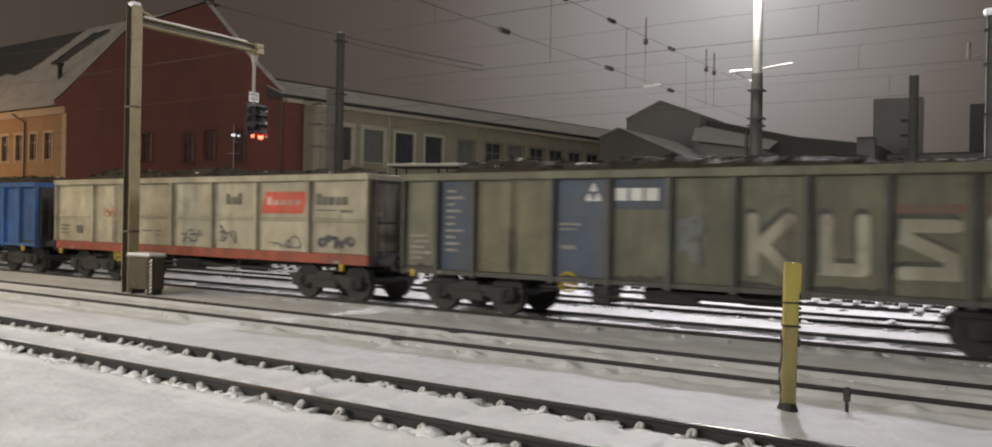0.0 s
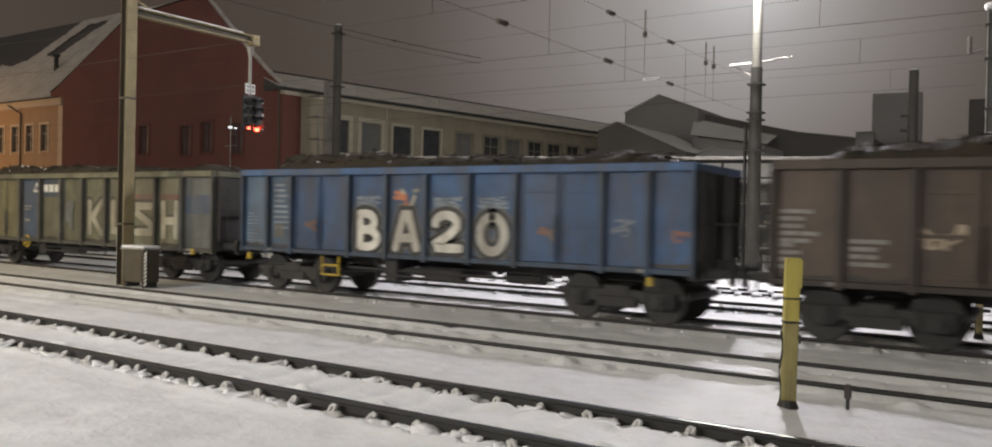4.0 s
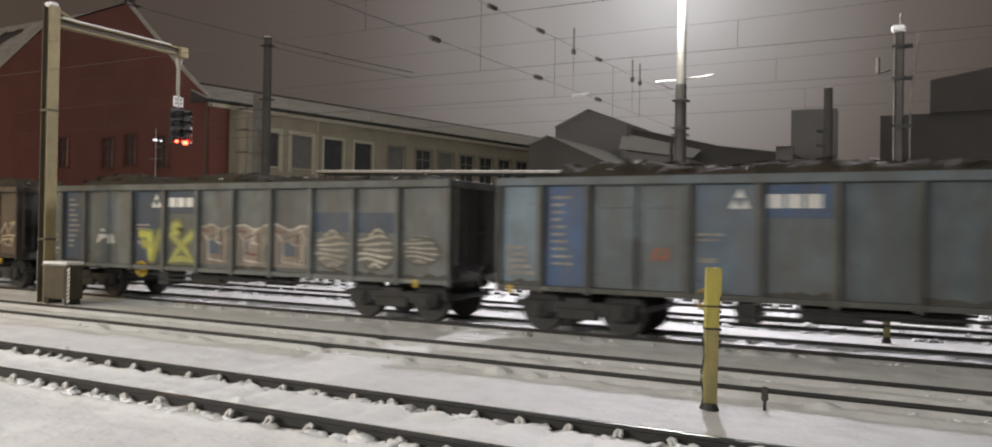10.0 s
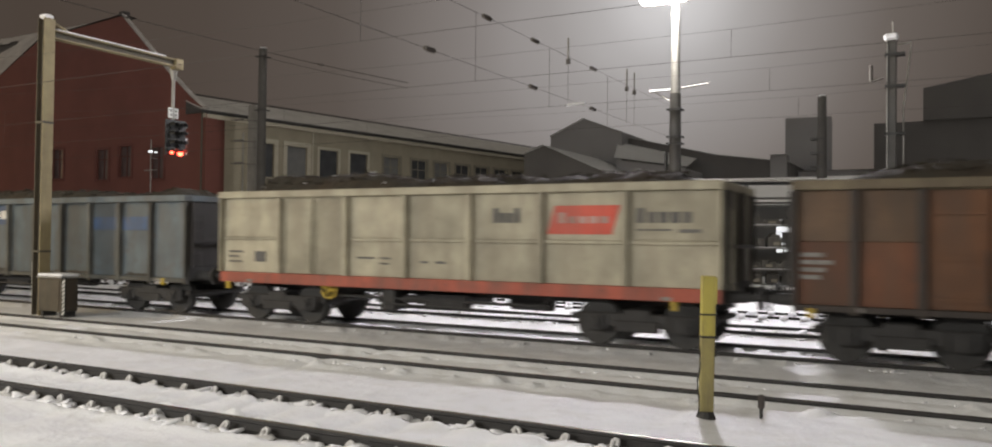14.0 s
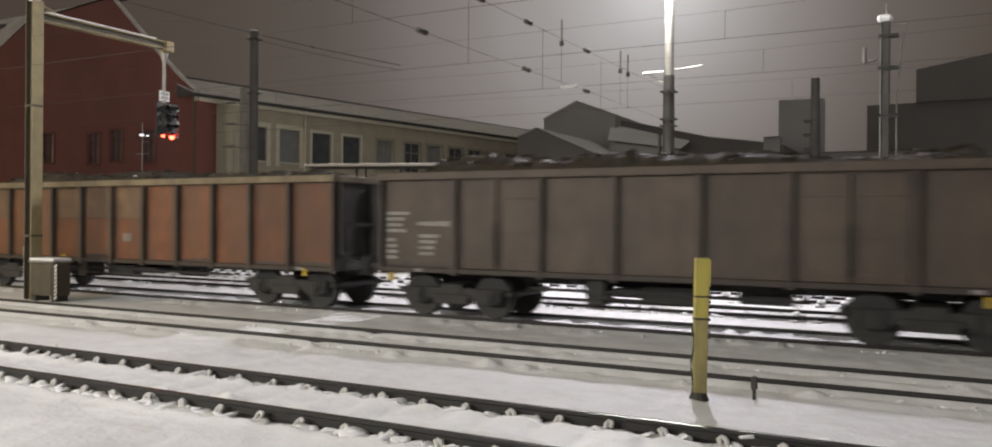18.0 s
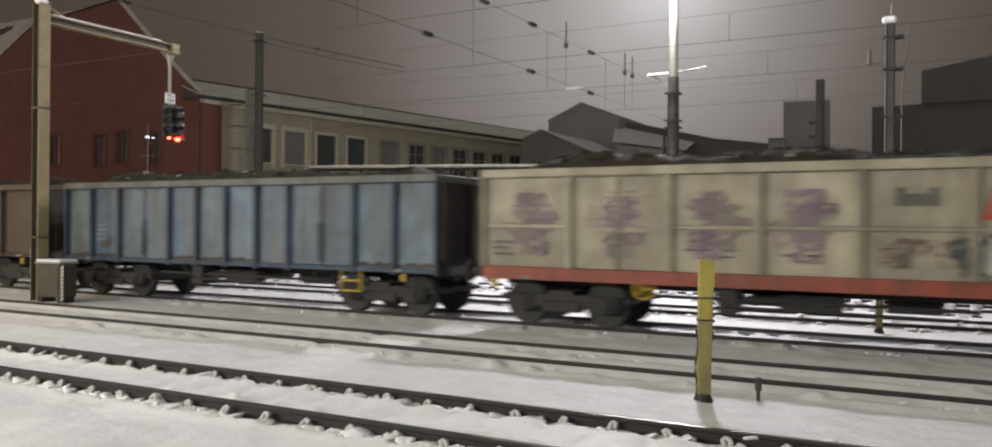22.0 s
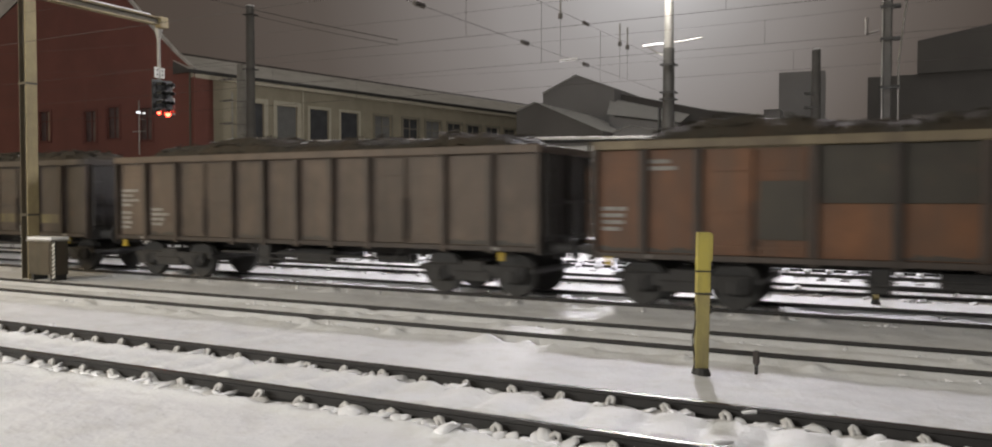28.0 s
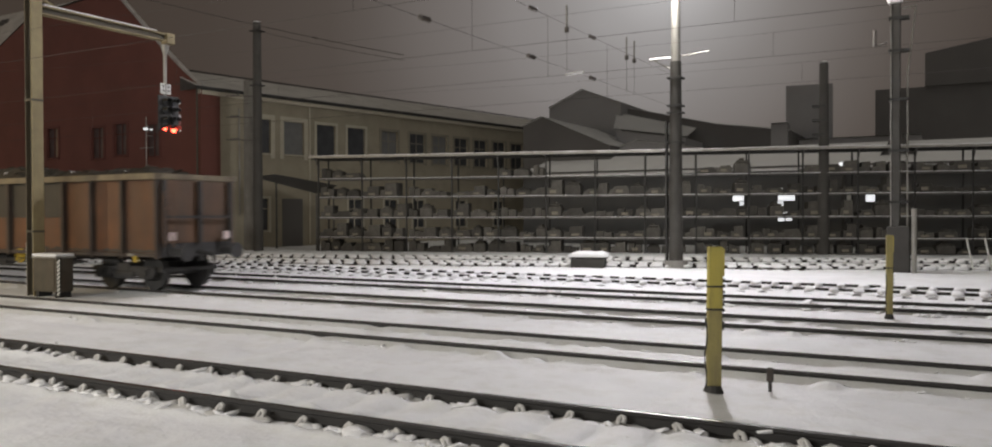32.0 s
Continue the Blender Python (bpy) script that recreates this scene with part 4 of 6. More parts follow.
MIDBLUE = paint("mid_blue_wagon_paint", (0.050, 0.110, 0.235), (0.06, 0.06, 0.065), 0.5)
GREYED_BLUE = paint("greyed_blue_wagon_paint", (0.085, 0.140, 0.215), (0.09, 0.10, 0.11), 0.5)
PALEBLUE = paint("pale_blue_wagon_paint", (0.185, 0.248, 0.300), (0.10, 0.105, 0.105), 0.55)
PALEBLUE_B = paint("worn_blue_wagon_paint", (0.145, 0.204, 0.270), (0.16, 0.155, 0.155), 0.6)
BROWN = paint("brown_wagon_paint", (0.110, 0.080, 0.059), (0.066, 0.050, 0.039), 0.6)
DARKBROWN = paint("dark_brown_wagon_paint", (0.064, 0.051, 0.042), (0.038, 0.031, 0.026), 0.55)
REDBROWN = paint("red_oxide_wagon_paint", (0.170, 0.062, 0.026), (0.085, 0.046, 0.026), 0.6)
FADED_OXIDE = paint("faded_tan_oxide_paint", (0.150, 0.088, 0.048), (0.085, 0.058, 0.038), 0.6)
ORANGE = paint("faded_orange_oxide_paint", (0.158, 0.066, 0.026), (0.085, 0.046, 0.026), 0.6)
OVERPAINT = paint("grey_brown_overpaint", (0.048, 0.041, 0.029), (0.032, 0.027, 0.021), 0.4)
# Paler tan for the rims: the lamplight along them is in the paint.
RIM_TAN = paint("lamplit_tan_rim_paint", (0.255, 0.205, 0.125), (0.10, 0.075, 0.05), 0.5)
SPRAY_WHITE = paint("white_spray_paint", (0.62, 0.60, 0.54), (0.22, 0.19, 0.15), 0.5)
SPRAY_TAN = paint("tan_spray_paint", (0.42, 0.34, 0.25), (0.2, 0.15, 0.11), 0.5)
DULL_CREAM = paint("dull_cream_spray_paint", (0.42, 0.40, 0.31), (0.18, 0.16, 0.12), 0.6)
DULL_RED = paint("faded_salmon_spray_paint", (0.26, 0.115, 0.085), (0.12, 0.10, 0.08), 0.7)
GRAFFITI_DARK = paint("dark_grey_green_spray", (0.060, 0.062, 0.052), (0.10, 0.09, 0.07), 0.4)
WORN_TAG = paint("worn_bluish_tag_paint", (0.26, 0.30, 0.34), (0.10, 0.12, 0.16), 0.6)
DULL_LINE = paint("dull_tan_spray_line", (0.47, 0.435, 0.36), (0.18, 0.16, 0.13), 0.6)
FADED_YELLOW = paint("faded_yellow_spray_fill", (0.23, 0.24, 0.09), (0.10, 0.10, 0.06), 0.7)
FADED_TAN = paint("faded_tan_spray_fill", (0.235, 0.190, 0.160), (0.10, 0.09, 0.075), 0.6)
FADED_GREY = paint("faded_grey_spray_fill", (0.165, 0.16, 0.145), (0.10, 0.09, 0.075), 0.6)
SPRAY_YELLOW = paint("yellow_green_spray_paint", (0.42, 0.42, 0.08), (0.16, 0.16, 0.09), 0.5)
SPRAY_PURPLE = paint("purple_spray_paint", (0.26, 0.175, 0.25), (0.32, 0.28, 0.21), 0.6)
SPRAY_DARK = paint("blue_black_spray_paint", (0.05, 0.06, 0.09), (0.2, 0.2, 0.16), 0.3)
SPRAY_RED = paint("red_spray_paint", (0.40, 0.07, 0.04), (0.15, 0.08, 0.06), 0.3)
SPRAY_ORANGE = paint("orange_spray_paint", (0.50, 0.16, 0.06), (0.15, 0.1, 0.08), 0.4)
rnd = random.Random(8)
TRAIN = []


def add(result):
    TRAIN.append(result[:3])
    return result[0], result[3]["o"]


def cream_wagon(seed, label, pitch_bays):
    bays, doors = pitch_bays
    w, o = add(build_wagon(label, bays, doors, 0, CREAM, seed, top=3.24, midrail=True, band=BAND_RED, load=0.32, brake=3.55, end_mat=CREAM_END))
    k = bays[-1] / 12.8
    X = [o + b for b in bays]
    # the maker's sign as plain shapes: a slanted red field with pale bars, dark bars at both sides of it
    a, b = X[5] + 0.12, X[6] - 0.30
    shape(w, "logo_field", [(a, 2.22), (b, 2.22), (b + 0.17, 2.80), (a + 0.17, 2.80)], LOGO_RED, "slanted red logo field")
    for i in range(5):
        u = a + 0.24 + i * (b - a - 0.25) / 5
        part("logo_bar", boxes((u, u + (b - a) * 0.12, -1.298, -1.292, 2.44, 2.58 if i else 2.66)), LOGO_PALE, w, "pale bar of the logo")
    for i in range(4):
        u = X[4] + 0.55 + i * 0.17
        part("logo_bar", boxes((u, u + 0.12, -1.294, -1.288, 2.45, 2.66 if i % 3 else 2.76)), LOGO_GREY, w, "dark bar of the logo")
    for i in range(5):
        u = X[6] + 0.20 + i * 0.23
        part("logo_bar", boxes((u, u + 0.17, -1.294, -1.288, 2.45, 2.66 if i else 2.74)), LOGO_GREY, w, "dark bar of the logo")
    marks(w, [(X[6] + 1.05, 2.26, 0.42, 0.07), (X[6] + 0.2, 2.30, 0.7, 0.03), (X[0] + 0.25, 1.70, 0.5, 0.05), (X[0] + 0.25, 1.58, 0.35, 0.05), (X[0] + 0.25, 1.45, 0.45, 0.05), (X[2] + 0.3, 1.62, 0.5, 0.04), (X[2] + 0.95, 1.62, 0.3, 0.04),
              (X[2] + 0.95, 1.50, 0.25, 0.035), (X[3] + 0.4, 1.55, 0.2, 0.05), (X[3] + 0.8, 1.55, 0.25, 0.05)], LOGO_GREY)
    part("data_plate", boxes((X[0] + 1.15, X[0] + 1.5, -1.3, -1.285, 1.48, 1.74)), LOGO_GREY, w, "dark framed data plate")
    return w, X


CREAM_LONG = ([b * 14.16 / 12.8 for b in CREAM_BAYS[0]], CREAM_BAYS[1])
# leading blue wagon
w, o = add(build_wagon("bright blue open freight wagon loaded with scrap", *TWO_DOOR_BAYS, 0, BLUE, 3, load=0.3))
# first cream wagon
w, X = cream_wagon(1, "cream open freight wagon with red sill and faint dark scribbles", CREAM_LONG)
scrawl(w, X[4] + 0.3, X[5] - 0.3, 1.35, 1.85, SPRAY_DARK, 21, 8, 0.02)
scrawl(w, X[5] + 0.3, X[6] - 0.3, 1.32, 1.75, SPRAY_DARK, 22, 8, 0.02)
scrawl(w, X[6] + 0.2, X[7] - 0.5, 1.35, 1.65, SPRAY_DARK, 23, 10, 0.05)
scrawl(w, X[3] + 0.3, X[4] - 0.3, 1.35, 1.7, SPRAY_DARK, 24, 6, 0.02)
scrawl(w, X[1] + 0.3, X[2] - 0.2, 1.35, 2.5, SPRAY_RED, 25, 9, 0.018)


def blue_band(w, X, i, j, z0, z1, mat=None):
    for k in range(i, j):
        part("paint_patch", boxes((X[k] + 0.08, X[k + 1] - 0.08, -1.294, -1.288, z0, z1)), mat or PATCH_BLUE, w, "faded blue band")


def leased_wagon(seed, label, base, patches, posts=None):
    bays, doors = LONG_BAYS
    w, o = add(build_wagon(label, bays, doors, 0, base, seed, top=3.19, bottom=0.86, load=0.30, brake=4.45, panel_mats=patches, post_mat=posts))
    X = [o + b for b in bays]
    # owner's sign as plain shapes: three pale triangles and three bars
    for dx, dz in ((0, 0), (0.2, 0), (0.1, 0.2)):
        shape(w, "logo_shape", [(X[3] + 0.75 + dx, 2.56 + dz), (X[3] + 0.93 + dx, 2.56 + dz), (X[3] + 0.84 + dx, 2.74 + dz)], WHITE, "pale triangle of the logo")
    for i in range(3):
        part("logo_bar", boxes((X[4] + 0.12 + i * 0.33, X[4] + 0.38 + i * 0.33, -1.296, -1.286, 2.57, 2.82)), WHITE, w, "white bar of the logo")
    for i in range(10):
        marks(w, [(X[1] + 0.22, 2.75 - i * 0.15, rnd.uniform(0.2, 0.5), 0.06)], STENCIL)
    data_panel(w, X[0] + 0.15, 1.70, rnd, STENCIL, 5, 0.7)
    marks(w, [(X[3] + 0.15, 2.05, 0.5, 0.05), (X[3] + 0.15, 1.95, 0.4, 0.04), (X[3] + 0.2, 1.55, 0.35, 0.09)], STENCIL)
    return w, X


# grey-green wagon with tall cream letters
w, X = leased_wagon(2, "grey-green open freight wagon with cream graffiti letters", GREYGREEN, {1: PATCH_BLUE, 2: OLIVE, 3: PATCH_BLUE, 10: GREYBLUE}, DARK_POST)
blue_band(w, X, 4, 5, 2.40, 3.0)
blue_band(w, X, 10, 11, 1.95, 2.50)
for k, ch in zip((6, 7, 8, 9), "KUSH"):
    x0, wide = X[k] + 0.20, X[k + 1] - X[k] - 0.42
    strokes(w, "letter_shadow", BLOCK_LETTERS[ch], 0.27, GRAFFITI_DARK, "dark sprayed shadow of a graffiti letter", -1.290, (x0 - 0.05, 1.33), (wide, 1.0))
    strokes(w, "letter", BLOCK_LETTERS[ch], 0.225, DULL_CREAM, "dull cream graffiti letter", -1.300, (x0, 1.27), (wide, 0.98))
for k in (8, 9):
    part("paint_patch", boxes((X[k] + 0.15, X[k + 1] - 0.1, -1.294, -1.288, 2.36, 2.52)), DULL_RED, w, "faded red sprayed bar")
scrawl(w, X[5] + 0.2, X[6] - 0.1, 1.4, 2.8, GREYBLUE, 31, 10, 0.09)

# blue wagon with bubble letters
w, o = add(build_wagon("blue open freight wagon with black-edged white bubble letters", *BLUE_BAYS, 0, MIDBLUE, 3, load=0.33, bottom=1.02, step=(3.65,), post_mat=BLUE_POST, rim_mat=MIDBLUE, panel_mats={0: GREYED_BLUE, 1: GREYED_BLUE}))
X = [o + b for b in BLUE_BAYS[0]]
marks(w, [(X[1] + 0.2, 1.40, 0.38, 0.34)], LOGO_GREY)
for k, ch in zip((3, 4, 5, 6), "BAZO"):
    x0, wide = X[k] + 0.20, X[k + 1] - X[k] - 0.42
    place, size = (x0, 1.26), (wide, 0.84)
    strokes(w, "letter_halo", BUBBLE_LETTERS[ch], 0.52, FADED_GREY, "thin grey sprayed halo", -1.2885, place, size)
    strokes(w, "letter_edge", BUBBLE_LETTERS[ch], 0.42, BLACK, "black sprayed edge of a bubble letter", -1.297, place, size)
    strokes(w, "letter", BUBBLE_LETTERS[ch], 0.205, SPRAY_WHITE, "white bubble graffiti letter", -1.306, place, size)
    if ch != "A":
        # a worn tag above, of many short strokes
        rg = random.Random(k)
        rows = []
        for i in range(7):
            u = rg.uniform(0.0, 0.12)
            while u < 0.85:
                e = min(1.0, u + rg.uniform(0.12, 0.4))
                rows.append([(u, i / 7 + rg.uniform(-0.05, 0.05)), ((u + e) / 2, i / 7 + rg.uniform(-0.09, 0.09)), (e, i / 7 + rg.uniform(-0.05, 0.05))])
                u = e + rg.uniform(0.02, 0.12)
        strokes(w, "graffiti", rows, 0.034, WORN_TAG, "worn pale sprayed tag, illegible", -1.290, (x0, 2.26), (wide, 0.26), joined=False)
    else:
        strokes(w, "graffiti", [[(0.0, 0.55), (0.45, 0.5), (0.5, 0.1)], [(0.05, 0.8), (0.45, 0.62)]], 0.09, SPRAY_ORANGE, "orange sprayed arrow", -1.290, (x0, 2.20), (wide, 0.50), joined=False)
        strokes(w, "graffiti", [[(0.62, 0.0), (0.80, 0.6)], [(0.78, 0.85), (0.92, 0.9)], [(0.3, 0.9), (0.4, 0.75)]], 0.09, DULL_LINE, "pale sprayed strokes", -1.290, (x0, 2.20), (wide, 0.50), joined=False)
for k in (2, 7, 9):
    scrawl(w, X[k] + 0.5, X[k] + 0.95, 1.6, 1.85, DULL_RED, 50 + k, 4, 0.04)
scrawl(w, X[8] + 0.2, X[8] + 0.8, 1.65, 2.05, WORN_TAG, 55, 5, 0.04)
for i in range(9):
    marks(w, [(X[1] + 0.2, 2.75 - i * 0.14, rnd.uniform(0.35, 0.6), 0.055), (X[0] + 0.15, 2.0 - i * 0.09, rnd.uniform(0.25, 0.7), 0.03)], WORN_TAG)


def brown_wagon(seed, label, mat, graff, pitch_bays=SHORT_BAYS):
    bays, doors = pitch_bays
    w, o = add(build_wagon(label, bays, doors, 0, mat, seed, top=3.19, bottom=0.98, load=0.36, brake=4.2 if graff == 1 else None, post_mat=BROWN_POST, rim_mat=mat))
    X = [o + b for b in bays]
    data_panel(w, X[0] + 0.12, 2.25, rnd, STENCIL, 5 if graff == 1 else 4, 0.7)
    data_panel(w, X[0] + 0.12, 1.65, rnd, STENCIL, 4, 0.4)
    data_panel(w, X[0] + 1.0 if pitch_bays is PLAIN_BAYS else X[1] + 0.15, 1.75, rnd, STENCIL, 4, 0.65)
    if graff == 1:
        scrawl(w, X[2] + 0.1, X[2] + 0.8, 1.7, 2.1, SPRAY_TAN, 61, 8, 0.05)
        scrawl(w, X[2] + 1.3, X[2] + 1.8, 1.5, 2.2, SPRAY_TAN, 62, 8, 0.05)
        scrawl(w, X[4] + 0.1, X[4] + 0.6, 1.3, 2.15, SPRAY_TAN, 63, 9, 0.05)
        scrawl(w, X[5] + 0.35, X[5] + 0.85, 1.8, 2.1, SPRAY_ORANGE, 64, 5, 0.06)
        for k in (7, 8, 9):
            x0, wide = X[k] + (1.05 if k == 7 else 0.14), (0.80 if k == 7 else X[k + 1] - X[k] - 0.28)
            tags = {7: [[(0.0, 0.9), (0.5, 0.95), (0.9, 0.85)], [(0.1, 0.72), (0.6, 0.7)], [(0.3, 0.66), (0.1, 0.2), (0.5, 0.1), (0.95, 0.3), (0.6, 0.45)]],
                    8: [[(0.0, 0.6), (0.4, 0.8), (0.95, 0.72)], [(0.05, 0.45), (0.5, 0.58), (0.9, 0.5)], [(0.3, 0.4), (0.7, 0.42)]],
                    9: [[(0.0, 0.3), (0.3, 0.9), (0.45, 0.35), (0.75, 0.95), (1.0, 0.5)], [(0.1, 0.15), (0.5, 0.25), (0.9, 0.2)], [(0.15, 0.0), (0.7, 0.05)], [(0.55, 0.9), (0.95, 0.98)]]}
            strokes(w, "graffiti", tags[k], 0.065, SPRAY_TAN, "illegible tan sprayed strokes", -1.292, (x0, 1.55), (wide, 0.56), joined=False)
        scrawl(w, X[9] + 0.15, X[10] - 0.15, 1.35, 1.6, SPRAY_TAN, 69, 5, 0.03)
    if graff == 2:
        for k in (0, 2, 4, 5, 7, 8):
            part("paint_patch", boxes((X[k] + 0.10, X[k + 1] - 0.10, -1.293, -1.287, 1.36, 1.62)), MUD, w, "muddy yellow-brown band")
    return w, X


brown_wagon(4, "brown open freight wagon with tan graffiti scribbles", BROWN, 1)

# grey wagon with yellow and tan pieces
w, X = leased_wagon(1, "grey open freight wagon with yellow and tan graffiti", GREYBLUE, {1: PATCH_BLUE, 3: PATCH_BLUE})
blue_band(w, X, 4, 5, 2.40, 2.98)
blue_band(w, X, 8, 10, 1.98, 2.45)
YELLOW_PIECE = {3: [[(0.18, 0.92), (0.52, 0.88), (0.62, 0.08)], [(0.95, 0.95), (0.66, 0.10)], [(0.30, 0.60), (0.55, 0.55)]],
                4: [[(0.08, 0.90), (0.48, 0.55), (0.92, 0.95)], [(0.48, 0.55), (0.12, 0.06), (0.50, 0.12)], [(0.52, 0.55), (0.90, 0.06), (0.50, 0.12)], arc(0.28, 1.12, 0.12, 0.12, 0, 330, 7)]}
for k, lines in YELLOW_PIECE.items():
    x0, wide = X[k] + 0.16, X[k + 1] - X[k] - 0.32
    strokes(w, "graffiti_fill", lines, 0.34, FADED_YELLOW, "worn yellow-green sprayed fill", -1.290, (x0, 1.10), (wide, 0.80), joined=False)
    strokes(w, "graffiti_stroke", lines, 0.17, SPRAY_YELLOW, "worn yellow-green sprayed strokes, illegible", -1.302, (x0, 1.10), (wide, 0.80), joined=False)
# a wide block piece over three bays: tan fill, pale top edge, dull blue and dark gaps
rg = random.Random(77)
for k in (5, 6, 7):
    u0, u1 = X[k] + 0.08, X[k + 1] - 0.08
    n = 8
    tops = [(u0 + (u1 - u0) * i / n, 2.06 + 0.06 * math.sin(i * 1.1 + k) + (0.05 if i in (0, n) else 0)) for i in range(n + 1)]
    shape(w, "graffiti_fill", [(u0, 1.08), (u1, 1.08)] + tops[::-1], FADED_TAN, "worn tan sprayed fill", -1.2905)
    strokes(w, "graffiti_stroke", [tops], 0.055, DULL_LINE, "pale sprayed top edge", -1.2945, joined=False)
    wide = u1 - u0
    part("graffiti_patch", boxes((u0 + wide * 0.22, u0 + wide * (0.62 if k != 6 else 0.34), -1.2935, -1.2912, 1.36, 1.70)), PATCH_BLUE, w, "dull blue gap of the piece")
    gaps = [[(0.14, 0.05), (0.18, 0.62), (0.30, 0.72)], [(0.72, 0.10), (0.70, 0.80), (0.84, 0.90)], [(0.40, 0.75), (0.62, 0.84)], [(0.86, 0.10), (0.90, 0.55)]]
    strokes(w, "graffiti_stroke", gaps, 0.05, GRAFFITI_DARK, "dark sprayed strokes", -1.2965, (u0, 1.10), (wide, 0.95), joined=False)
    light = [[(0.06, 0.85), (0.24, 0.66), (0.26, 0.10)], [(0.55, 0.95), (0.50, 0.60), (0.66, 0.55)], [(0.78, 0.95), (0.80, 0.05)], [(0.30, 0.10), (0.70, 0.06)], [(0.93, 0.75), (0.95, 0.20)]]
    strokes(w, "graffiti_stroke", light, 0.048, DULL_LINE, "pale sprayed outlines, illegible", -1.2995, (u0, 1.12), (wide, 0.92), joined=False)
    rust_tone = [[(0.08, 0.92), (0.30, 0.88)], [(0.36, 0.30), (0.60, 0.26)], [(0.60, 0.78), (0.70, 0.45)]]
    strokes(w, "graffiti_stroke", rust_tone, 0.07, DULL_RED, "salmon sprayed strokes", -1.2925, (u0, 1.12), (wide, 0.92), joined=False)
# two fat letters and a smaller tag of pale wavy stripes
for k, z0, z1, n in ((8, 1.10, 1.98, 7), (9, 1.12, 2.02, 7), (10, 1.28, 1.90, 6)):
    u0, u1 = X[k] + 0.10, X[k + 1] - (0.14 if k < 10 else 0.30)
    cx, cz, rx, rz = (u0 + u1) / 2, (z0 + z1) / 2, (u1 - u0) / 2, (z1 - z0) / 2
    shape(w, "graffiti_fill", [(cx + rx * math.cos(a * math.tau / 18) * (1 - 0.10 * math.sin(a * 2.6)), cz + rz * math.sin(a * math.tau / 18)) for a in range(18)], FADED_GREY, "worn grey sprayed fill", -1.2905)
    lines = []
    for j in range(n):
        v = -0.88 + 1.76 * j / (n - 1)
        half = math.sqrt(max(0.05, 1 - v * v)) * (0.96 if j % 3 else 0.72)
        shift = 0.12 * math.sin(j * 1.7 + k)
        lines.append([(cx + rx * (shift - half + 2 * half * i / 8), cz + rz * (v + 0.10 * math.sin(i * 0.55 + j * 0.8) + 0.12 * (1 - (i / 4 - 1) ** 2))) for i in range(9)])
    strokes(w, "graffiti_stroke", lines, 0.062 if k < 10 else 0.045, DULL_LINE, "pale wavy sprayed stripes, illegible", -1.2950, joined=False)
    strokes(w, "graffiti_stroke", [arc(cx, cz, rx, rz, 200 + 30 * (k % 2), 470, 16)], 0.04, GRAFFITI_DARK, "dark sprayed outline", -1.2985, joined=False)
scrawl(w, X[2] + 0.5, X[2] + 1.5, 1.55, 1.95, SPRAY_WHITE, 99, 6, 0.06)

# grey-blue wagon with blue bands
w, X = leased_wagon(2, "grey-blue open freight wagon with faded blue bands", SLATE, {0: PALEBLUE, 1: BAND_BLUE, 3: PALEBLUE_B}, DARK_POST)
blue_band(w, X, 4, 5, 2.40, 2.98, BAND_BLUE)
blue_band(w, X, 8, 10, 2.25, 2.62, BAND_BLUE)
scrawl(w, X[2] + 1.1, X[2] + 1.7, 1.55, 1.9, SPRAY_ORANGE, 101, 4, 0.04)

# second cream wagon, cleaner
w, X = cream_wagon(3, "clean cream open freight wagon with red sill", CREAM_BAYS)

# red oxide wagon
w, o = add(build_wagon("faded red oxide open freight wagon loaded with scrap", *LONG_BAYS, 0, REDBROWN, 5, bottom=0.90, splits={k: (2.12, REDBROWN, FADED_OXIDE) for k in (0, 1, 3, 4, 5)}, load=0.28, brake=4.5, post_mat=BROWN_POST, rim_mat=RIM_TAN,
                       panel_mats={2: ORANGE, 3: ORANGE}))
X = [o + b for b in LONG_BAYS[0]]
data_panel(w, X[0] + 0.12, 1.85, rnd, STENCIL, 4, 0.6)
marks(w, [(X[5] + 0.4, 1.5, 0.35, 0.22)], FADED_TAN)


w, X = brown_wagon(2, "plain brown open freight wagon with stencilled panel", BROWN, 0, PLAIN_BAYS)
shape(w, "paint_patch", [(X[0] + 0.95, 2.02), (X[0] + 1.8, 2.0), (X[0] + 1.8, 2.12), (X[0] + 0.95, 2.10)], STENCIL, "worn tan paint patch")

# pale blue wagon
w, o = add(build_wagon("pale blue open freight wagon with weathered posts", *SHORT_BAYS, 0, PALEBLUE, 6, top=3.19, bottom=0.98, load=0.26, post_mat=BLUE_POST, rim_mat=GREYBLUE, step=(10.75,),
                       panel_mats={1: PALEBLUE_B, 3: PALEBLUE_B, 5: PALEBLUE_B, 6: PALEBLUE_B}))
X = [o + b for b in SHORT_BAYS[0]]
data_panel(w, X[1] + 0.15, 1.95, rnd, WORN_TAG, 4, 0.5)
marks(w, [(X[1] + 0.3, 1.35, 0.4, 0.3)], LOGO_GREY)

# third cream wagon, heavily sprayed
w, X = cream_wagon(1, "cream open freight wagon with red sill, purple and grey graffiti", CREAM_BAYS)
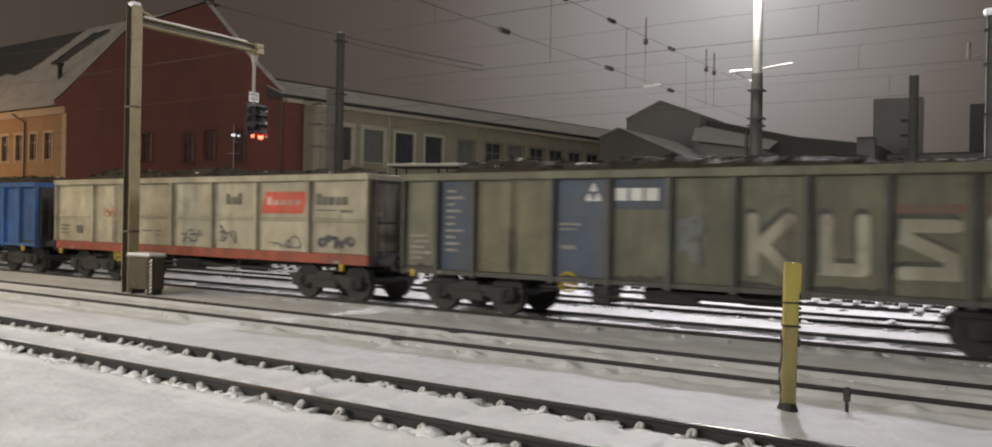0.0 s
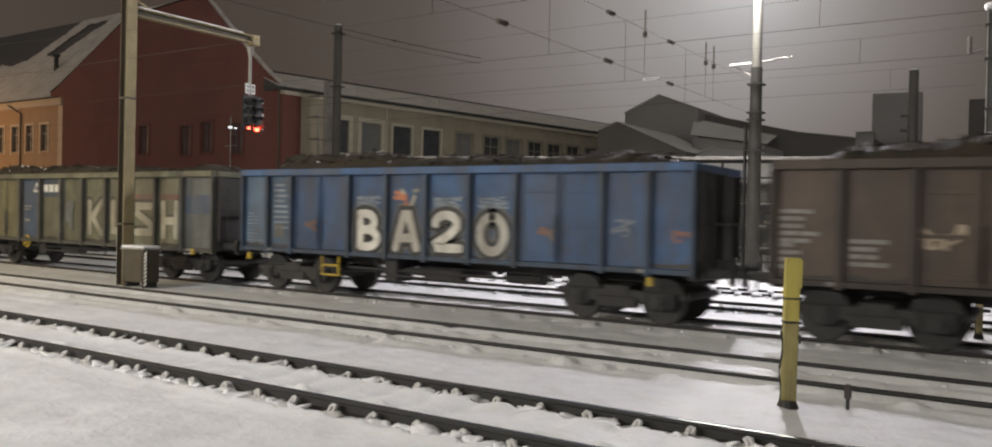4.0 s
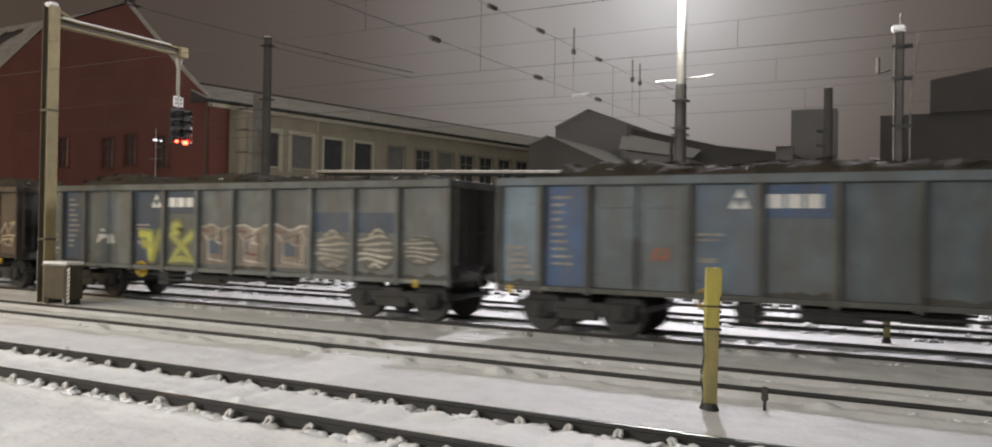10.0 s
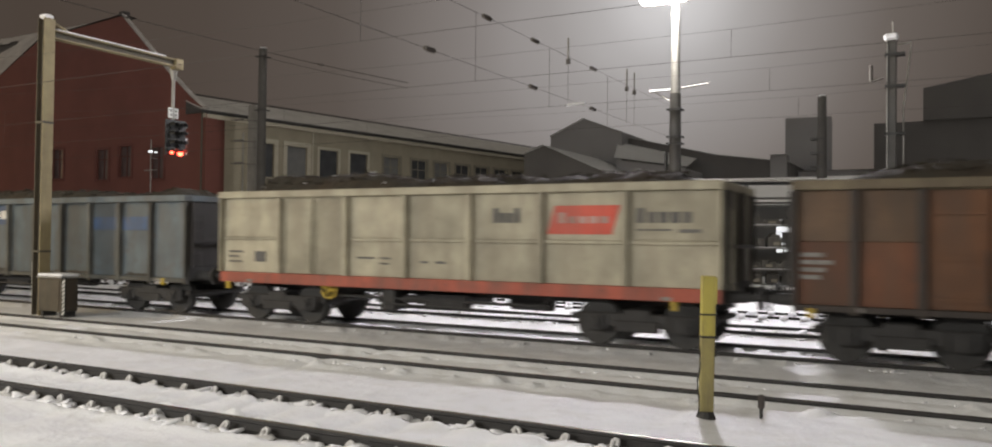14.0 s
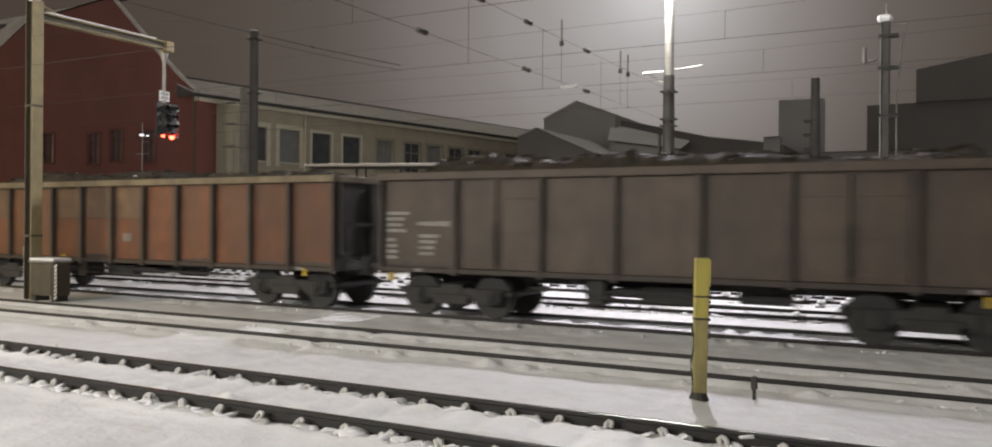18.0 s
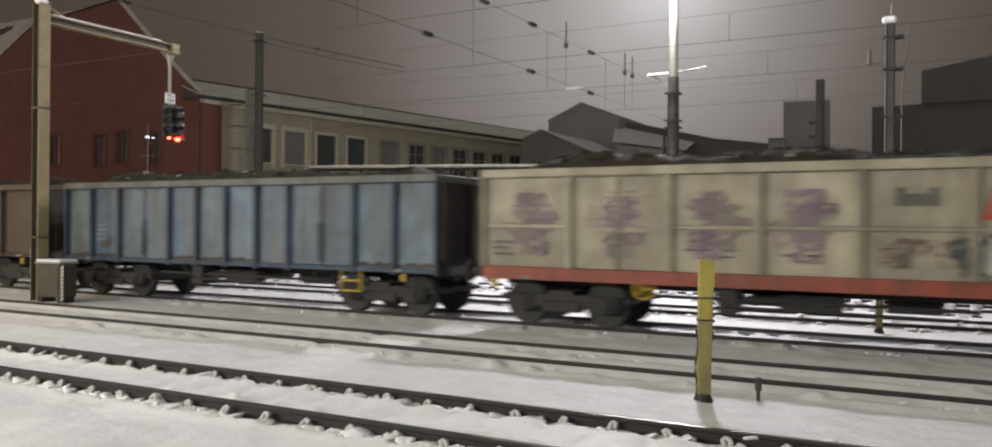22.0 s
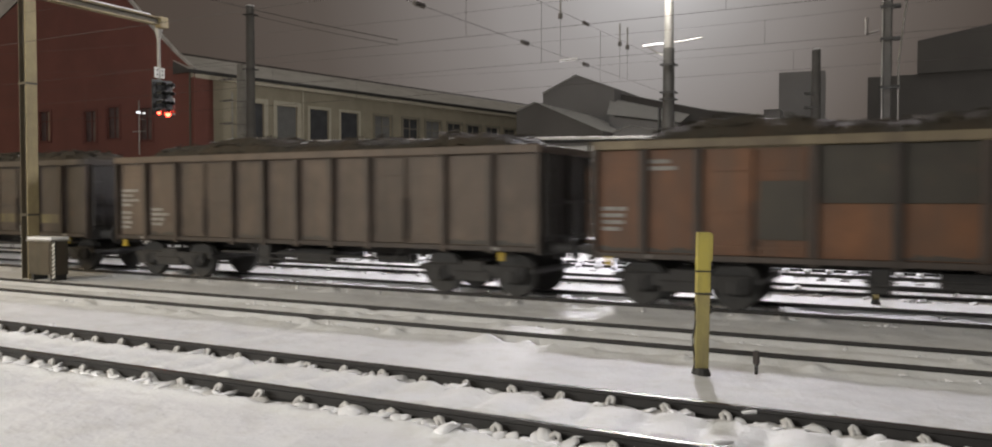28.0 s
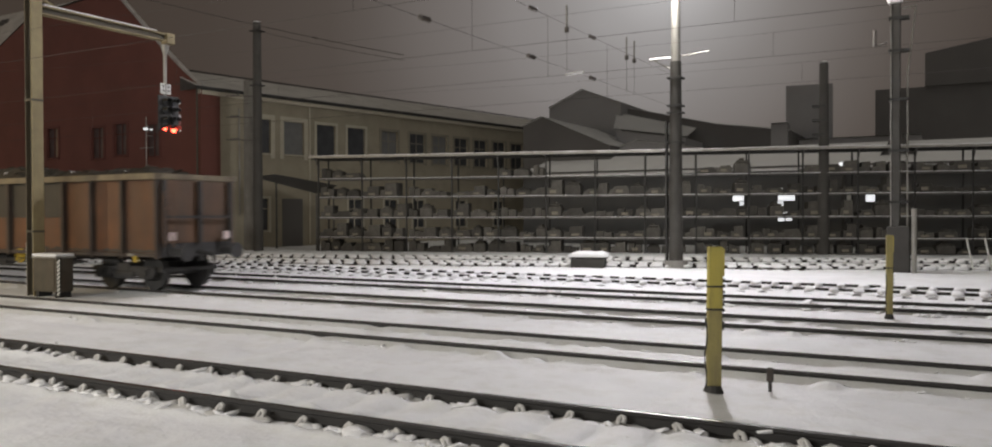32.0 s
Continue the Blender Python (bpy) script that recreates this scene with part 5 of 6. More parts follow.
for k, u0, u1 in ((0, 0.30, 0.10), (1, 0.35, 0.35), (2, 0.10, 0.12), (3, 0.12, 0.35)):
    left, right = X[k] + u0, X[k + 1] - u1
    wide = right - left
    # a clump of stacked scribbled words in each bay
    for j, (z, share, dense) in enumerate(((2.62, 0.55, 22), (2.36, 0.85, 30), (2.10, 0.95, 32), (1.84, 0.70, 24), (1.60, 0.45, 14))):
        mid = left + wide * (0.5 + 0.08 * math.sin(k * 2.3 + j * 1.7))
        half = min(0.62, wide / 2) * share
        scrawl(w, mid - half, mid + half, z - 0.15, z + 0.13, SPRAY_PURPLE, 121 + 7 * k + j, dense, 0.016, -1.298)
scrawl(w, X[4] + 0.2, X[5] - 0.3, 1.4, 1.9, DULL_RED, 125, 30, 0.010)
MURAL = [[(0.06, 0.85), (0.02, 0.30), (0.16, 0.08), (0.24, 0.40)], [(0.30, 0.90), (0.30, 0.12), (0.42, 0.10)], [(0.62, 0.15), (0.58, 0.80), (0.90, 0.86), (0.94, 0.45), (0.88, 0.12), (0.62, 0.10)], [(0.46, 0.82), (0.50, 0.30)]]
for u0, u1, flip in ((X[5] + 0.12, X[6] - 0.10, 0), (X[6] + 0.10, X[7] - 0.45, 1)):
    lines = [[((1 - u if flip else u), v) for u, v in line] for line in MURAL]
    strokes(w, "graffiti_edge", lines, 0.34, SPRAY_DARK, "blue-black sprayed edge", -1.2905, (u0 + 0.1, 1.22), (u1 - u0 - 0.2, 0.74), joined=False)
    strokes(w, "graffiti_fill", lines, 0.24, SPRAY_WHITE, "white sprayed block strokes, illegible", -1.2965, (u0 + 0.1, 1.22), (u1 - u0 - 0.2, 0.74), joined=False)
    strokes(w, "graffiti_stroke", [[(0.05, 0.98), (0.5, 1.10), (0.95, 1.0)], [(0.1, 0.1), (0.45, -0.02), (0.9, 0.06)]], 0.035, LOGO_GREY, "thin grey sprayed line", -1.3020, (u0, 1.24), (u1 - u0, 0.74), joined=False)
    part("paint_patch", boxes((u0 + 0.45, u0 + 0.85, -1.3665, -1.3615, 0.97, 1.16)), SPRAY_WHITE, w, "white sprayed patch on the sill")
scrawl(w, X[5] - 0.35, X[5] + 0.15, 1.3, 1.95, SPRAY_DARK, 126, 10, 0.05, -1.290)

brown_wagon(7, "dark brown open freight wagon with muddy lower band", DARKBROWN, 2)
brown_wagon(8, "brown open freight wagon with white stencils", BROWN, 0)

# last wagon: orange with dark overpainted upper bays
splits = {k: (2.0, ORANGE, OVERPAINT) for k in (3, 4, 5, 6, 7)}
w, o = add(build_wagon("orange open freight wagon with dark overpainted upper panels, last wagon", *LONG_BAYS, 0, ORANGE, 9, bottom=0.93, load=0.42, brake=8.4, rim_mat=RIM_TAN,
                       splits=splits, post_mat=BROWN_POST, end_mat=RUSTY_END))
X = [o + b for b in LONG_BAYS[0]]
data_panel(w, X[0] + 0.15, 1.85, rnd, STENCIL, 4, 0.6)
data_panel(w, X[1] + 0.1, 2.75, rnd, STENCIL, 2, 0.65)
part("paint_patch", boxes((X[2] + 1.1, X[3] - 0.1, -1.334, -1.33, 1.35, 2.4)), OVERPAINT, w, "grey overpainted door")
for y in (-0.95, 0.95):
    part("tail_board", boxes((o + 14.6, o + 14.63, y - 0.11, y + 0.11, 1.38, 1.60)), TAIL_LENS, w, "small pale tail marker")


# ---- posts and signals between the tracks ----
def mast_post():
    g = thing("signal_gantry", pose(-22.18, 14.30, 0), "square weathered steel mast with a snow-topped cantilever arm", "signal gantry")
    # Dark box and web, pale flanges: lit and shaded sides put into the colours.
    part("mast", boxes((-0.16, -0.13, -0.155, 0.155, -0.2, 8.15), (-0.13, 0.125, -0.03, 0.03, -0.2, 8.15)), GANTRY_DARK, g, "rust-streaked box mast, its shaded side browned darker")
    part("mast_flange", boxes((0.127, 0.16, -0.165, 0.165, -0.2, 8.15), bevel=0.008), GANTRY, g, "cream flange, its lit side in the paint")
    for z in (1.6, 5.2):
        part("mast_collar", boxes((-0.166, 0.166, -0.171, 0.171, z, z + 0.06)), GANTRY_DARK, g)
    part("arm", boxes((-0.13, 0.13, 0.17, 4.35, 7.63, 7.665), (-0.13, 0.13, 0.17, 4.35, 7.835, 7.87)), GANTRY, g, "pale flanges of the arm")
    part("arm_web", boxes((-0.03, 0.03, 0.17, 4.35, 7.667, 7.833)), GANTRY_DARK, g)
    part("arm_brace", rods(((0, 0.16, 8.10), (0, 0.75, 7.88), 0.05)), GANTRY, g)
    part("arm_snow", boxes((-0.12, 0.12, 0.25, 4.0, 7.87, 7.92), bevel=0.02), SNOW_CAP, g, "thin layer of snow")
    part("arm_head", boxes((-0.15, 0.15, 4.35, 4.66, 7.56, 7.90), bevel=0.02), GANTRY, g)
    part("mast_snow", boxes((-0.15, 0.15, -0.15, 0.15, 8.15, 8.27), bevel=0.05), SNOW_CAP, g, "cap of snow")
    part("hanger", rods(((0, 4.38, 7.5), (0, 4.38, 5.9), 0.055), ((0, 4.38, 7.5), (0, 4.38, 7.2), 0.14, 0.06)), GALV, g)
    dash = mesh_of("hazard_dash", boxes((-0.175, -0.162, -0.165, -0.09, 0.0, 0.045)), WHITE)
    for i in range(14):
        part("hazard_dash", dash, None, g, "white dash of a hazard edge", pose(0, 0, 0.1 + i * 0.09))
    # the cabinet at its foot is a thing of its own
    c = thing("trackside_cabinet", pose(-21.28, 14.25, 0), "grey-brown trackside cabinet with snow on top", "cabinet")
    part("body", boxes((-0.55, 0.45, -0.25, 0.25, 0.02, 0.92), bevel=0.02), GANTRY_DARK, c)
    part("door", boxes((-0.50, 0.38, -0.268, -0.254, 0.08, 0.86), bevel=0.006), GANTRY_DARK, c)
    part("leg", boxes((-0.5, -0.38, -0.2, 0.2, -0.2, 0.02)), DARK_STEEL, c)
    part("leg", boxes((0.3, 0.42, -0.2, 0.2, -0.2, 0.02)), DARK_STEEL, c)
    part("lid", boxes((-0.6, 0.5, -0.3, 0.3, 0.924, 0.96), bevel=0.01), GALV, c)
    part("snow_cap", boxes((-0.58, 0.48, -0.28, 0.28, 0.962, 1.04), bevel=0.03), SNOW_CAP, c, "snow on the lid")
    part("hazard_board", boxes((0.52, 0.64, -0.27, -0.24, -0.1, 0.96)), BLACK, c)
    for i in range(9):
        m = pose(0.58, -0.275, 0.0 + i * 0.105) @ Matrix.Rotation(radians(-35), 4, "Y")
        bm = bmesh.new()
        box(bm, -0.07, 0.07, -0.004, 0.004, -0.022, 0.022, m)
        part("hazard_stripe", bm, WHITE, c, "white slanted stripe")


mast_post()


def signal_head():
    s = thing("railway_signal", pose(-22.15, 18.8, 5.3), "black railway signal head with two red lamps lit", "railway signal")
    part("backboard", boxes((-0.05, 0.0, -0.42, 0.40, -0.55, 0.60), bevel=0.02), BLACK, s)
    for z, lit in ((-0.48, True), (-0.20, False), (0.10, False), (0.38, False)):
        for y in (-0.18, 0.16):
            bm = bmesh.new()
            rod(bm, (0.0, y, z), (0.05, y, z), 0.05 if lit and y < 0 else 0.095, sides=14)
            part("lens", bm, RED_LIGHT if lit else GLASS, s, "lit red lens" if lit else "unlit lens")
            arc = [math.pi * i / 8 for i in range(9)]
            bm = prism([(0.115 * math.cos(a), 0.115 * math.sin(a)) for a in arc] + [(0.100 * math.cos(a), 0.100 * math.sin(a)) for a in arc[::-1]], 0.0, 0.26)
            bm.transform(pose(0, y, z + 0.02) @ Matrix(((0, 1, 0, 0), (1, 0, 0, 0), (0, 0, 1, 0), (0, 0, 0, 1))))
            bmesh.ops.recalc_face_normals(bm, faces=bm.faces[:])
            part("hood", bm, BLACK, s)
    for i in range(5):
        part("edge_stripe", boxes((-0.04, 0.012, 0.405, 0.45, -0.5 + i * 0.22, -0.39 + i * 0.22)), WHITE if i % 2 == 0 else SPRAY_RED, s, "white stripe" if i % 2 == 0 else "red stripe")
    part("number_plate", boxes((-0.02, 0.01, -0.33, 0.08, 0.64, 0.98), bevel=0.01), WHITE, s, "white plate with dark bars")
    for i in range(2):
        for j in range(3):
            part("plate_bar", boxes((0.011, 0.016, -0.25 + j * 0.10, -0.19 + j * 0.10, 0.71 + i * 0.13, 0.79 + i * 0.13)), LOGO_GREY, s)


signal_head()


def yellow_post(m, height, label, straps, top_mat=None, slim=1.0):
    p = thing("marker_post", m @ Matrix.Diagonal((0.84 * slim, 1, 1, 1)), label, "marker post")
    part("lower_post", boxes((-0.105, 0.105, -0.05, 0.05, -0.25, straps[-1]), bevel=0.012), FADED_POST, p, "weathered olive lower half")
    part("upper_post", boxes((-0.107, 0.107, -0.052, 0.052, straps[-1] + 0.001, height), bevel=0.012), top_mat or POST_YELLOW, p)
    part("edge_flange", boxes((0.085, 0.125, -0.055, -0.02, height - 0.36, height - 0.02), bevel=0.006), POST_YELLOW, p)
    for z in straps:
        part("strap", boxes((-0.112, 0.112, -0.057, 0.057, z, z + 0.022)), DARK_STEEL, p)
    clip = mesh_of("cable_clip", boxes((0.108, 0.135, -0.05, 0.0, 0.0, 0.03)), DARK_STEEL)
    for i in range(9):
        part("cable_clip", clip, None, p, at=pose(0, 0, height - 0.42 - i * 0.075))
    bm = tube([(-0.125 + 0.02 * math.sin(i * 1.3), -0.03, -0.1 + i * 0.11) for i in range(9)], 0.014)
    part("cable", bm, BLACK, p)
    bm = bmesh.new()
    bmesh.ops.create_cone(bm, cap_ends=True, segments=12, radius1=0.16, radius2=0.11, depth=0.1, matrix=pose(0, 0, -0.10))
    part("foot", bm, DARK_STEEL, p)
    return p


yellow_post(pose(-2.62, 10.46, 0, 0, 0.8, 28), 1.66, "faded yellow steel marker post standing in snow", (1.16, 0.88))
yellow_post(pose(-1.15, 19.40, 0, 0, 0, 20), 1.60, "slim dull olive-yellow marker post beyond the train", (0.9,), FADED_POST, 0.7)
st = thing("ground_stake", pose(-2.02, 10.87, 0), "short dark stake in the snow with a cap", "stake")
part("stake", rods(((0, 0, -0.3), (0, 0, 0.06), 0.022)), DARK_STEEL, st)
part("stake_head", boxes((-0.04, 0.04, -0.03, 0.03, -0.03, 0.15), bevel=0.015), SLEEPER, st)


# ---- yard masts ----
def round_mast(x, y, height, r0, r1, label, mat=CONCRETE, cap=True):
    m = thing("yard_mast", pose(x, y, 0), label, "mast", "catenary masts")
    part("shaft", rods(((0, 0, -0.3), (0, 0, height), r0, r1), sides=16), mat, m)
    if cap:
        bm = bmesh.new()
        bmesh.ops.create_uvsphere(bm, u_segments=12, v_segments=6, radius=r1 * 1.02, matrix=pose(0, 0, height) @ Matrix.Diagonal((1, 1, 0.35, 1)))
        part("snow_cap", bm, SNOW_CAP, m, "cap of snow")
    return m


m = round_mast(-37.1, 38.0, 13.75, 0.30, 0.24, "dark round concrete catenary mast", DARK_CONCRETE)
for z in (13.2, 9.9):
    part("mast_fitting", boxes((-0.33, 0.35, -0.33, 0.33, z, z + 0.05)), DARK_STEEL, m)
for z in (6.6, 8.0, 9.3):
    part("side_bracket", rods(((-0.3, 0, z), (-2.2, -0.4, z + 0.1), 0.03), ((-1.9, -0.35, z + 0.1), (-1.3, -0.25, z + 0.1), 0.07)), INSULATOR, m)

round_mast(-38.36, 38.6, 10.4, 0.38, 0.34, "second slim concrete mast beside the building", MAST_GREY, False)

m = thing("floodlight_mast", pose(-9.78, 33.4, 0), "tall steel floodlight mast with a snowy bracket, lamps lit", "light mast")
# Lower steel dark, upper pale: the fall of the lamplight is in the colours.
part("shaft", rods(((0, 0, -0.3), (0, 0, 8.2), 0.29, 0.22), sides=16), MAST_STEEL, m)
part("upper_shaft", rods(((0, 0, 8.2), (0, 0, 12.0), 0.19, 0.16), sides=16), GALV, m, "galvanised upper shaft, its lamplight in the pale colour")
part("bracket", rods(((-1.15, 0.1, 8.32), (1.35, 0, 8.52), 0.028), ((-0.2, 0, 7.9), (-0.9, 0.1, 8.32), 0.03)), GALV, m)
part("bracket_snow", boxes((-1.10, -0.22, -0.06, 0.06, 8.35, 8.42), bevel=0.02), SNOW_CAP, m, "snow on the bracket")
part("top_shaft", rods(((0, 0, 12.0), (0, 0, 17.0), 0.16, 0.12), sides=12), GALV, m)
part("top_crossbar", boxes((-1.3, 1.3, -0.06, 0.06, 17.0, 17.12)), GALV, m)
for dx in (-1.0, 0.0, 1.0):
    lp = part("lamp_housing", boxes((-0.25, 0.25, -0.30, 0.22, -0.02, 0.16), bevel=0.03), GALV, m, at=pose(dx, -0.15, 17.25, 38))
    part("lamp_lens", boxes((-0.22, 0.22, -0.27, 0.19, -0.035, -0.022)), LAMP_LENS, lp, "glowing lens")
part("crossbar", boxes((-1.4, 0.5, -0.06, 0.06, 11.95, 12.07)), GALV, m)
for dx in (-1.2, -0.6, 0.15):
    tilt = pose(dx, -0.15, 12.16, 38)
    lp = part("lamp_housing", boxes((-0.25, 0.25, -0.30, 0.22, -0.02, 0.16), bevel=0.03), GALV, m, at=tilt)
    part("lamp_lens", boxes((-0.22, 0.22, -0.27, 0.19, -0.035, -0.022)), LAMP_LENS, lp, "glowing lens")
for z, n in ((7.5, 1), (6.1, 2), (4.9, 1)):
    for i in range(n):
        part("mast_fitting", boxes((-0.30, 0.30, -0.28, 0.28, z + i * 0.28, z + i * 0.28 + 0.06)), DARK_STEEL, m)
part("cable_duct", boxes((-0.42, -0.34, -0.1, 0.1, 0, 5.8)), DARK_STEEL, m)
part("foundation", rods(((0, 0, -0.3), (0, 0, 0.15), 0.5, 0.46), sides=14), CONCRETE, m)

m = round_mast(-5.85, 47.3, 10.0, 0.31, 0.22, "concrete mast behind the storage rack, snow-capped", DARK_CONCRETE)
for i in range(4):
    part("mast_fitting", boxes((-0.55, 0.1, -0.3, 0.3, 5.4 + i * 0.75, 5.5 + i * 0.75)), DARK_STEEL, m)
m = thing("lattice_mast", pose(-1.75, 34.5, 0), "steel catenary mast with a cable ladder, snow-capped", "mast", "catenary masts")
part("shaft", boxes((-0.17, 0.13, -0.15, 0.15, -0.2, 9.8), bevel=0.03), MAST_STEEL, m)
# Paler flange on the left stands in for the mast's lit edge.
part("lit_flange", boxes((-0.208, -0.173, -0.17, 0.17, -0.2, 9.8)), GALV, m, "galvanised flange, a lit edge in its pale colour")
part("side_pipe", rods(((0.36, 0, 0.5), (0.36, 0, 7.2), 0.035), ((0.36, 0, 7.2), (0.62, 0, 9.6), 0.04), ((0.18, 0, 9.62), (0.66, 0, 9.66), 0.035), ((0, 0, 9.9), (0, 0, 10.5), 0.03)), GALV, m)
for z in (2.4, 4.3, 6.2, 8.0, 9.2):
    part("clamp", boxes((-0.27, 0.42, -0.2, 0.2, z, z + 0.10)), DARK_STEEL, m)
part("snow_cap", boxes((-0.32, 0.20, -0.2, 0.2, 9.8, 10.05), bevel=0.08), SNOW_CAP, m, "cap of snow")
part("insulator", rods(((-0.32, 0, 8.4), (-0.75, 0, 8.3), 0.05), ((-0.75, 0, 8.3), (-0.75, 0, 8.9), 0.07)), INSULATOR, m)
part("cover", boxes((-0.30, 0.46, -0.32, 0.32, -0.2, 1.55), bevel=0.03), DARK_CONCRETE, m)
part("stay_pipe", rods(((0.6, -0.3, -0.2), (0.6, -0.3, 2.2), 0.09)), GALV, m)
bx = thing("concrete_plinth", pose(-13.0, 32.0, 0, 0, 0, 14), "low dark concrete block under thick snow", "block")
part("block", boxes((-0.70, 0.66, -0.4, 0.4, -0.2, 0.22), bevel=0.03), DARK_CONCRETE, bx)
part("cover_slab", boxes((-0.76, 0.74, -0.46, 0.46, 0.222, 0.29), bevel=0.02), DARK_STEEL, bx)
bm = boxes((-0.78, 0.80, -0.48, 0.48, 0.292, 0.52))
bmesh.ops.subdivide_edges(bm, edges=bm.edges[:], cuts=5, use_grid_fill=True)
for v in bm.verts:
    if v.co.z > 0.30:
        e = max(abs(v.co.x - 0.01) / 0.79, abs(v.co.y) / 0.48)
        v.co.z -= 0.13 * max(0.0, e - 0.72) / 0.28 * (v.co.z - 0.292) / 0.23
        v.co.z += 0.05 * noise.noise((v.co.x * 2.4, v.co.y * 3, 8.0)) * (v.co.z - 0.292) / 0.23
for f in bm.faces:
    f.smooth = True
part("snow_cap", bm, SNOW_CAP, bx, "thick cushion of snow")
for x in (2.0, 2.6):
    sk = thing("snow_stake", pose(x - 1.2, 36.2, 0), "thin pale stake leaning in the snow", "stake", "snow stakes")
    part("stick", rods(((0, 0, -0.2), (-0.25, 0, 1.1), 0.035)), WHITE, sk)


# ---- overhead wires ----
def wire(points, r, name, label):
    return solid(name, tube(points, r, 5), WIRE, Matrix.Identity(4), label, "overhead wire", "overhead wires")


for y in TRACKS[1:]:
    cw = wire([(-160, y, 5.80), (90, y, 5.80)], 0.005, "contact_wire", "thin contact wire stretched over the track")
    pts = []
    for i in range(33):
        x = -160 + i * 250 / 32
        s = ((x + 38) / 60) % 1.0
        pts.append((x, y + 0.05, 6.35 + 1.15 * (2 * s - 1) ** 2))
    for i in range(2, 31, 2):
        x = -160 + i * 250 / 32
        part("dropper", rods(((x, y, 5.8), (x, y + 0.05, pts[i][2]), 0.004), sides=4), WIRE, cw)
    part("hanger", rods(((-9.65, y, 5.79), (-9.65, y, 7.46), 0.006), sides=5), WIRE, cw)
    wire(pts, 0.003, "messenger_wire", "sagging carrier wire above the contact wire")


def cross_span(a, b, label, insulators, sag=0.25, thick=0.010):
    a, b = Vector(a), Vector(b)
    t = thing("cross_span", Matrix.Identity(4), label, "overhead wire", "cross spans")
    pts = [a.lerp(b, i / 14) - Vector((0, 0, sag * 4 * (i / 14) * (1 - i / 14))) for i in range(15)]
    part("rope", tube(pts, thick, 5), WIRE, t)
    for k in insulators:
        c = a.lerp(b, k) - Vector((0, 0, sag * 4 * k * (1 - k)))
        d = (b - a).normalized() * 0.20
        bm = bmesh.new()
        rod(bm, c - d, c + d, 0.035, sides=8)
        for i in range(5):
            q = c - d + d * (i + 0.5) * 0.4
            rod(bm, q - d * 0.07, q + d * 0.07, 0.060, sides=10)
        part("insulator", bm, INSULATOR, t)
    return t


cross_span((-37.1, 38.0, 13.6), (-23.5, 34.0, 9.85), "dark rope slung from the mast over the yard", (0.45,), 0.05, 0.022)
cross_span((-37.1, 38.0, 13.25), (-23.5, 34.0, 9.60), "second dark rope below the first", (), 0.08, 0.014)
cross_span((-37.1, 38.0, 13.6), (-34.9, 20.0, 12.6), "dark rope from the mast towards the tracks", (0.6,), 0.05, 0.018)
cross_span((-9.65, 33.4, 6.28), (-9.65, 4.0, 6.05), "lower cross-span rope with insulators over the tracks", (0.318, 0.463, 0.635), 0.0, 0.006)
cross_span((-9.65, 33.4, 7.52), (-9.65, 4.0, 7.34), "upper cross-span rope with insulators over the tracks", (0.318, 0.46, 0.55), 0.0, 0.006)
for y, z in ((22.1, 7.38), (27.14, 7.41), (27.92, 7.42)):
    hi = thing("hanging_insulator", pose(-9.65, y, z), "slender insulator hanging at the cross-span", "insulator", "hanging insulators")
    part("core", rods(((0, 0, 0.0), (0, 0, 0.62), 0.03)), GALV, hi)
    part("hook", rods(((0, 0, -0.12), (0, 0, -1.25), 0.006)), WIRE, hi)
    part("weight", rods(((0, 0, -0.14), (0, 0, 0.0), 0.07)), INSULATOR, hi)
solid("steady_arm", tube([(-9.95, 22.75, 6.15), (-9.35, 22.65, 6.16)], 0.04, 6), SNOW_CAP, Matrix.Identity(4), "short snow-lit steady arm on the rope", "overhead wire", "overhead wires")


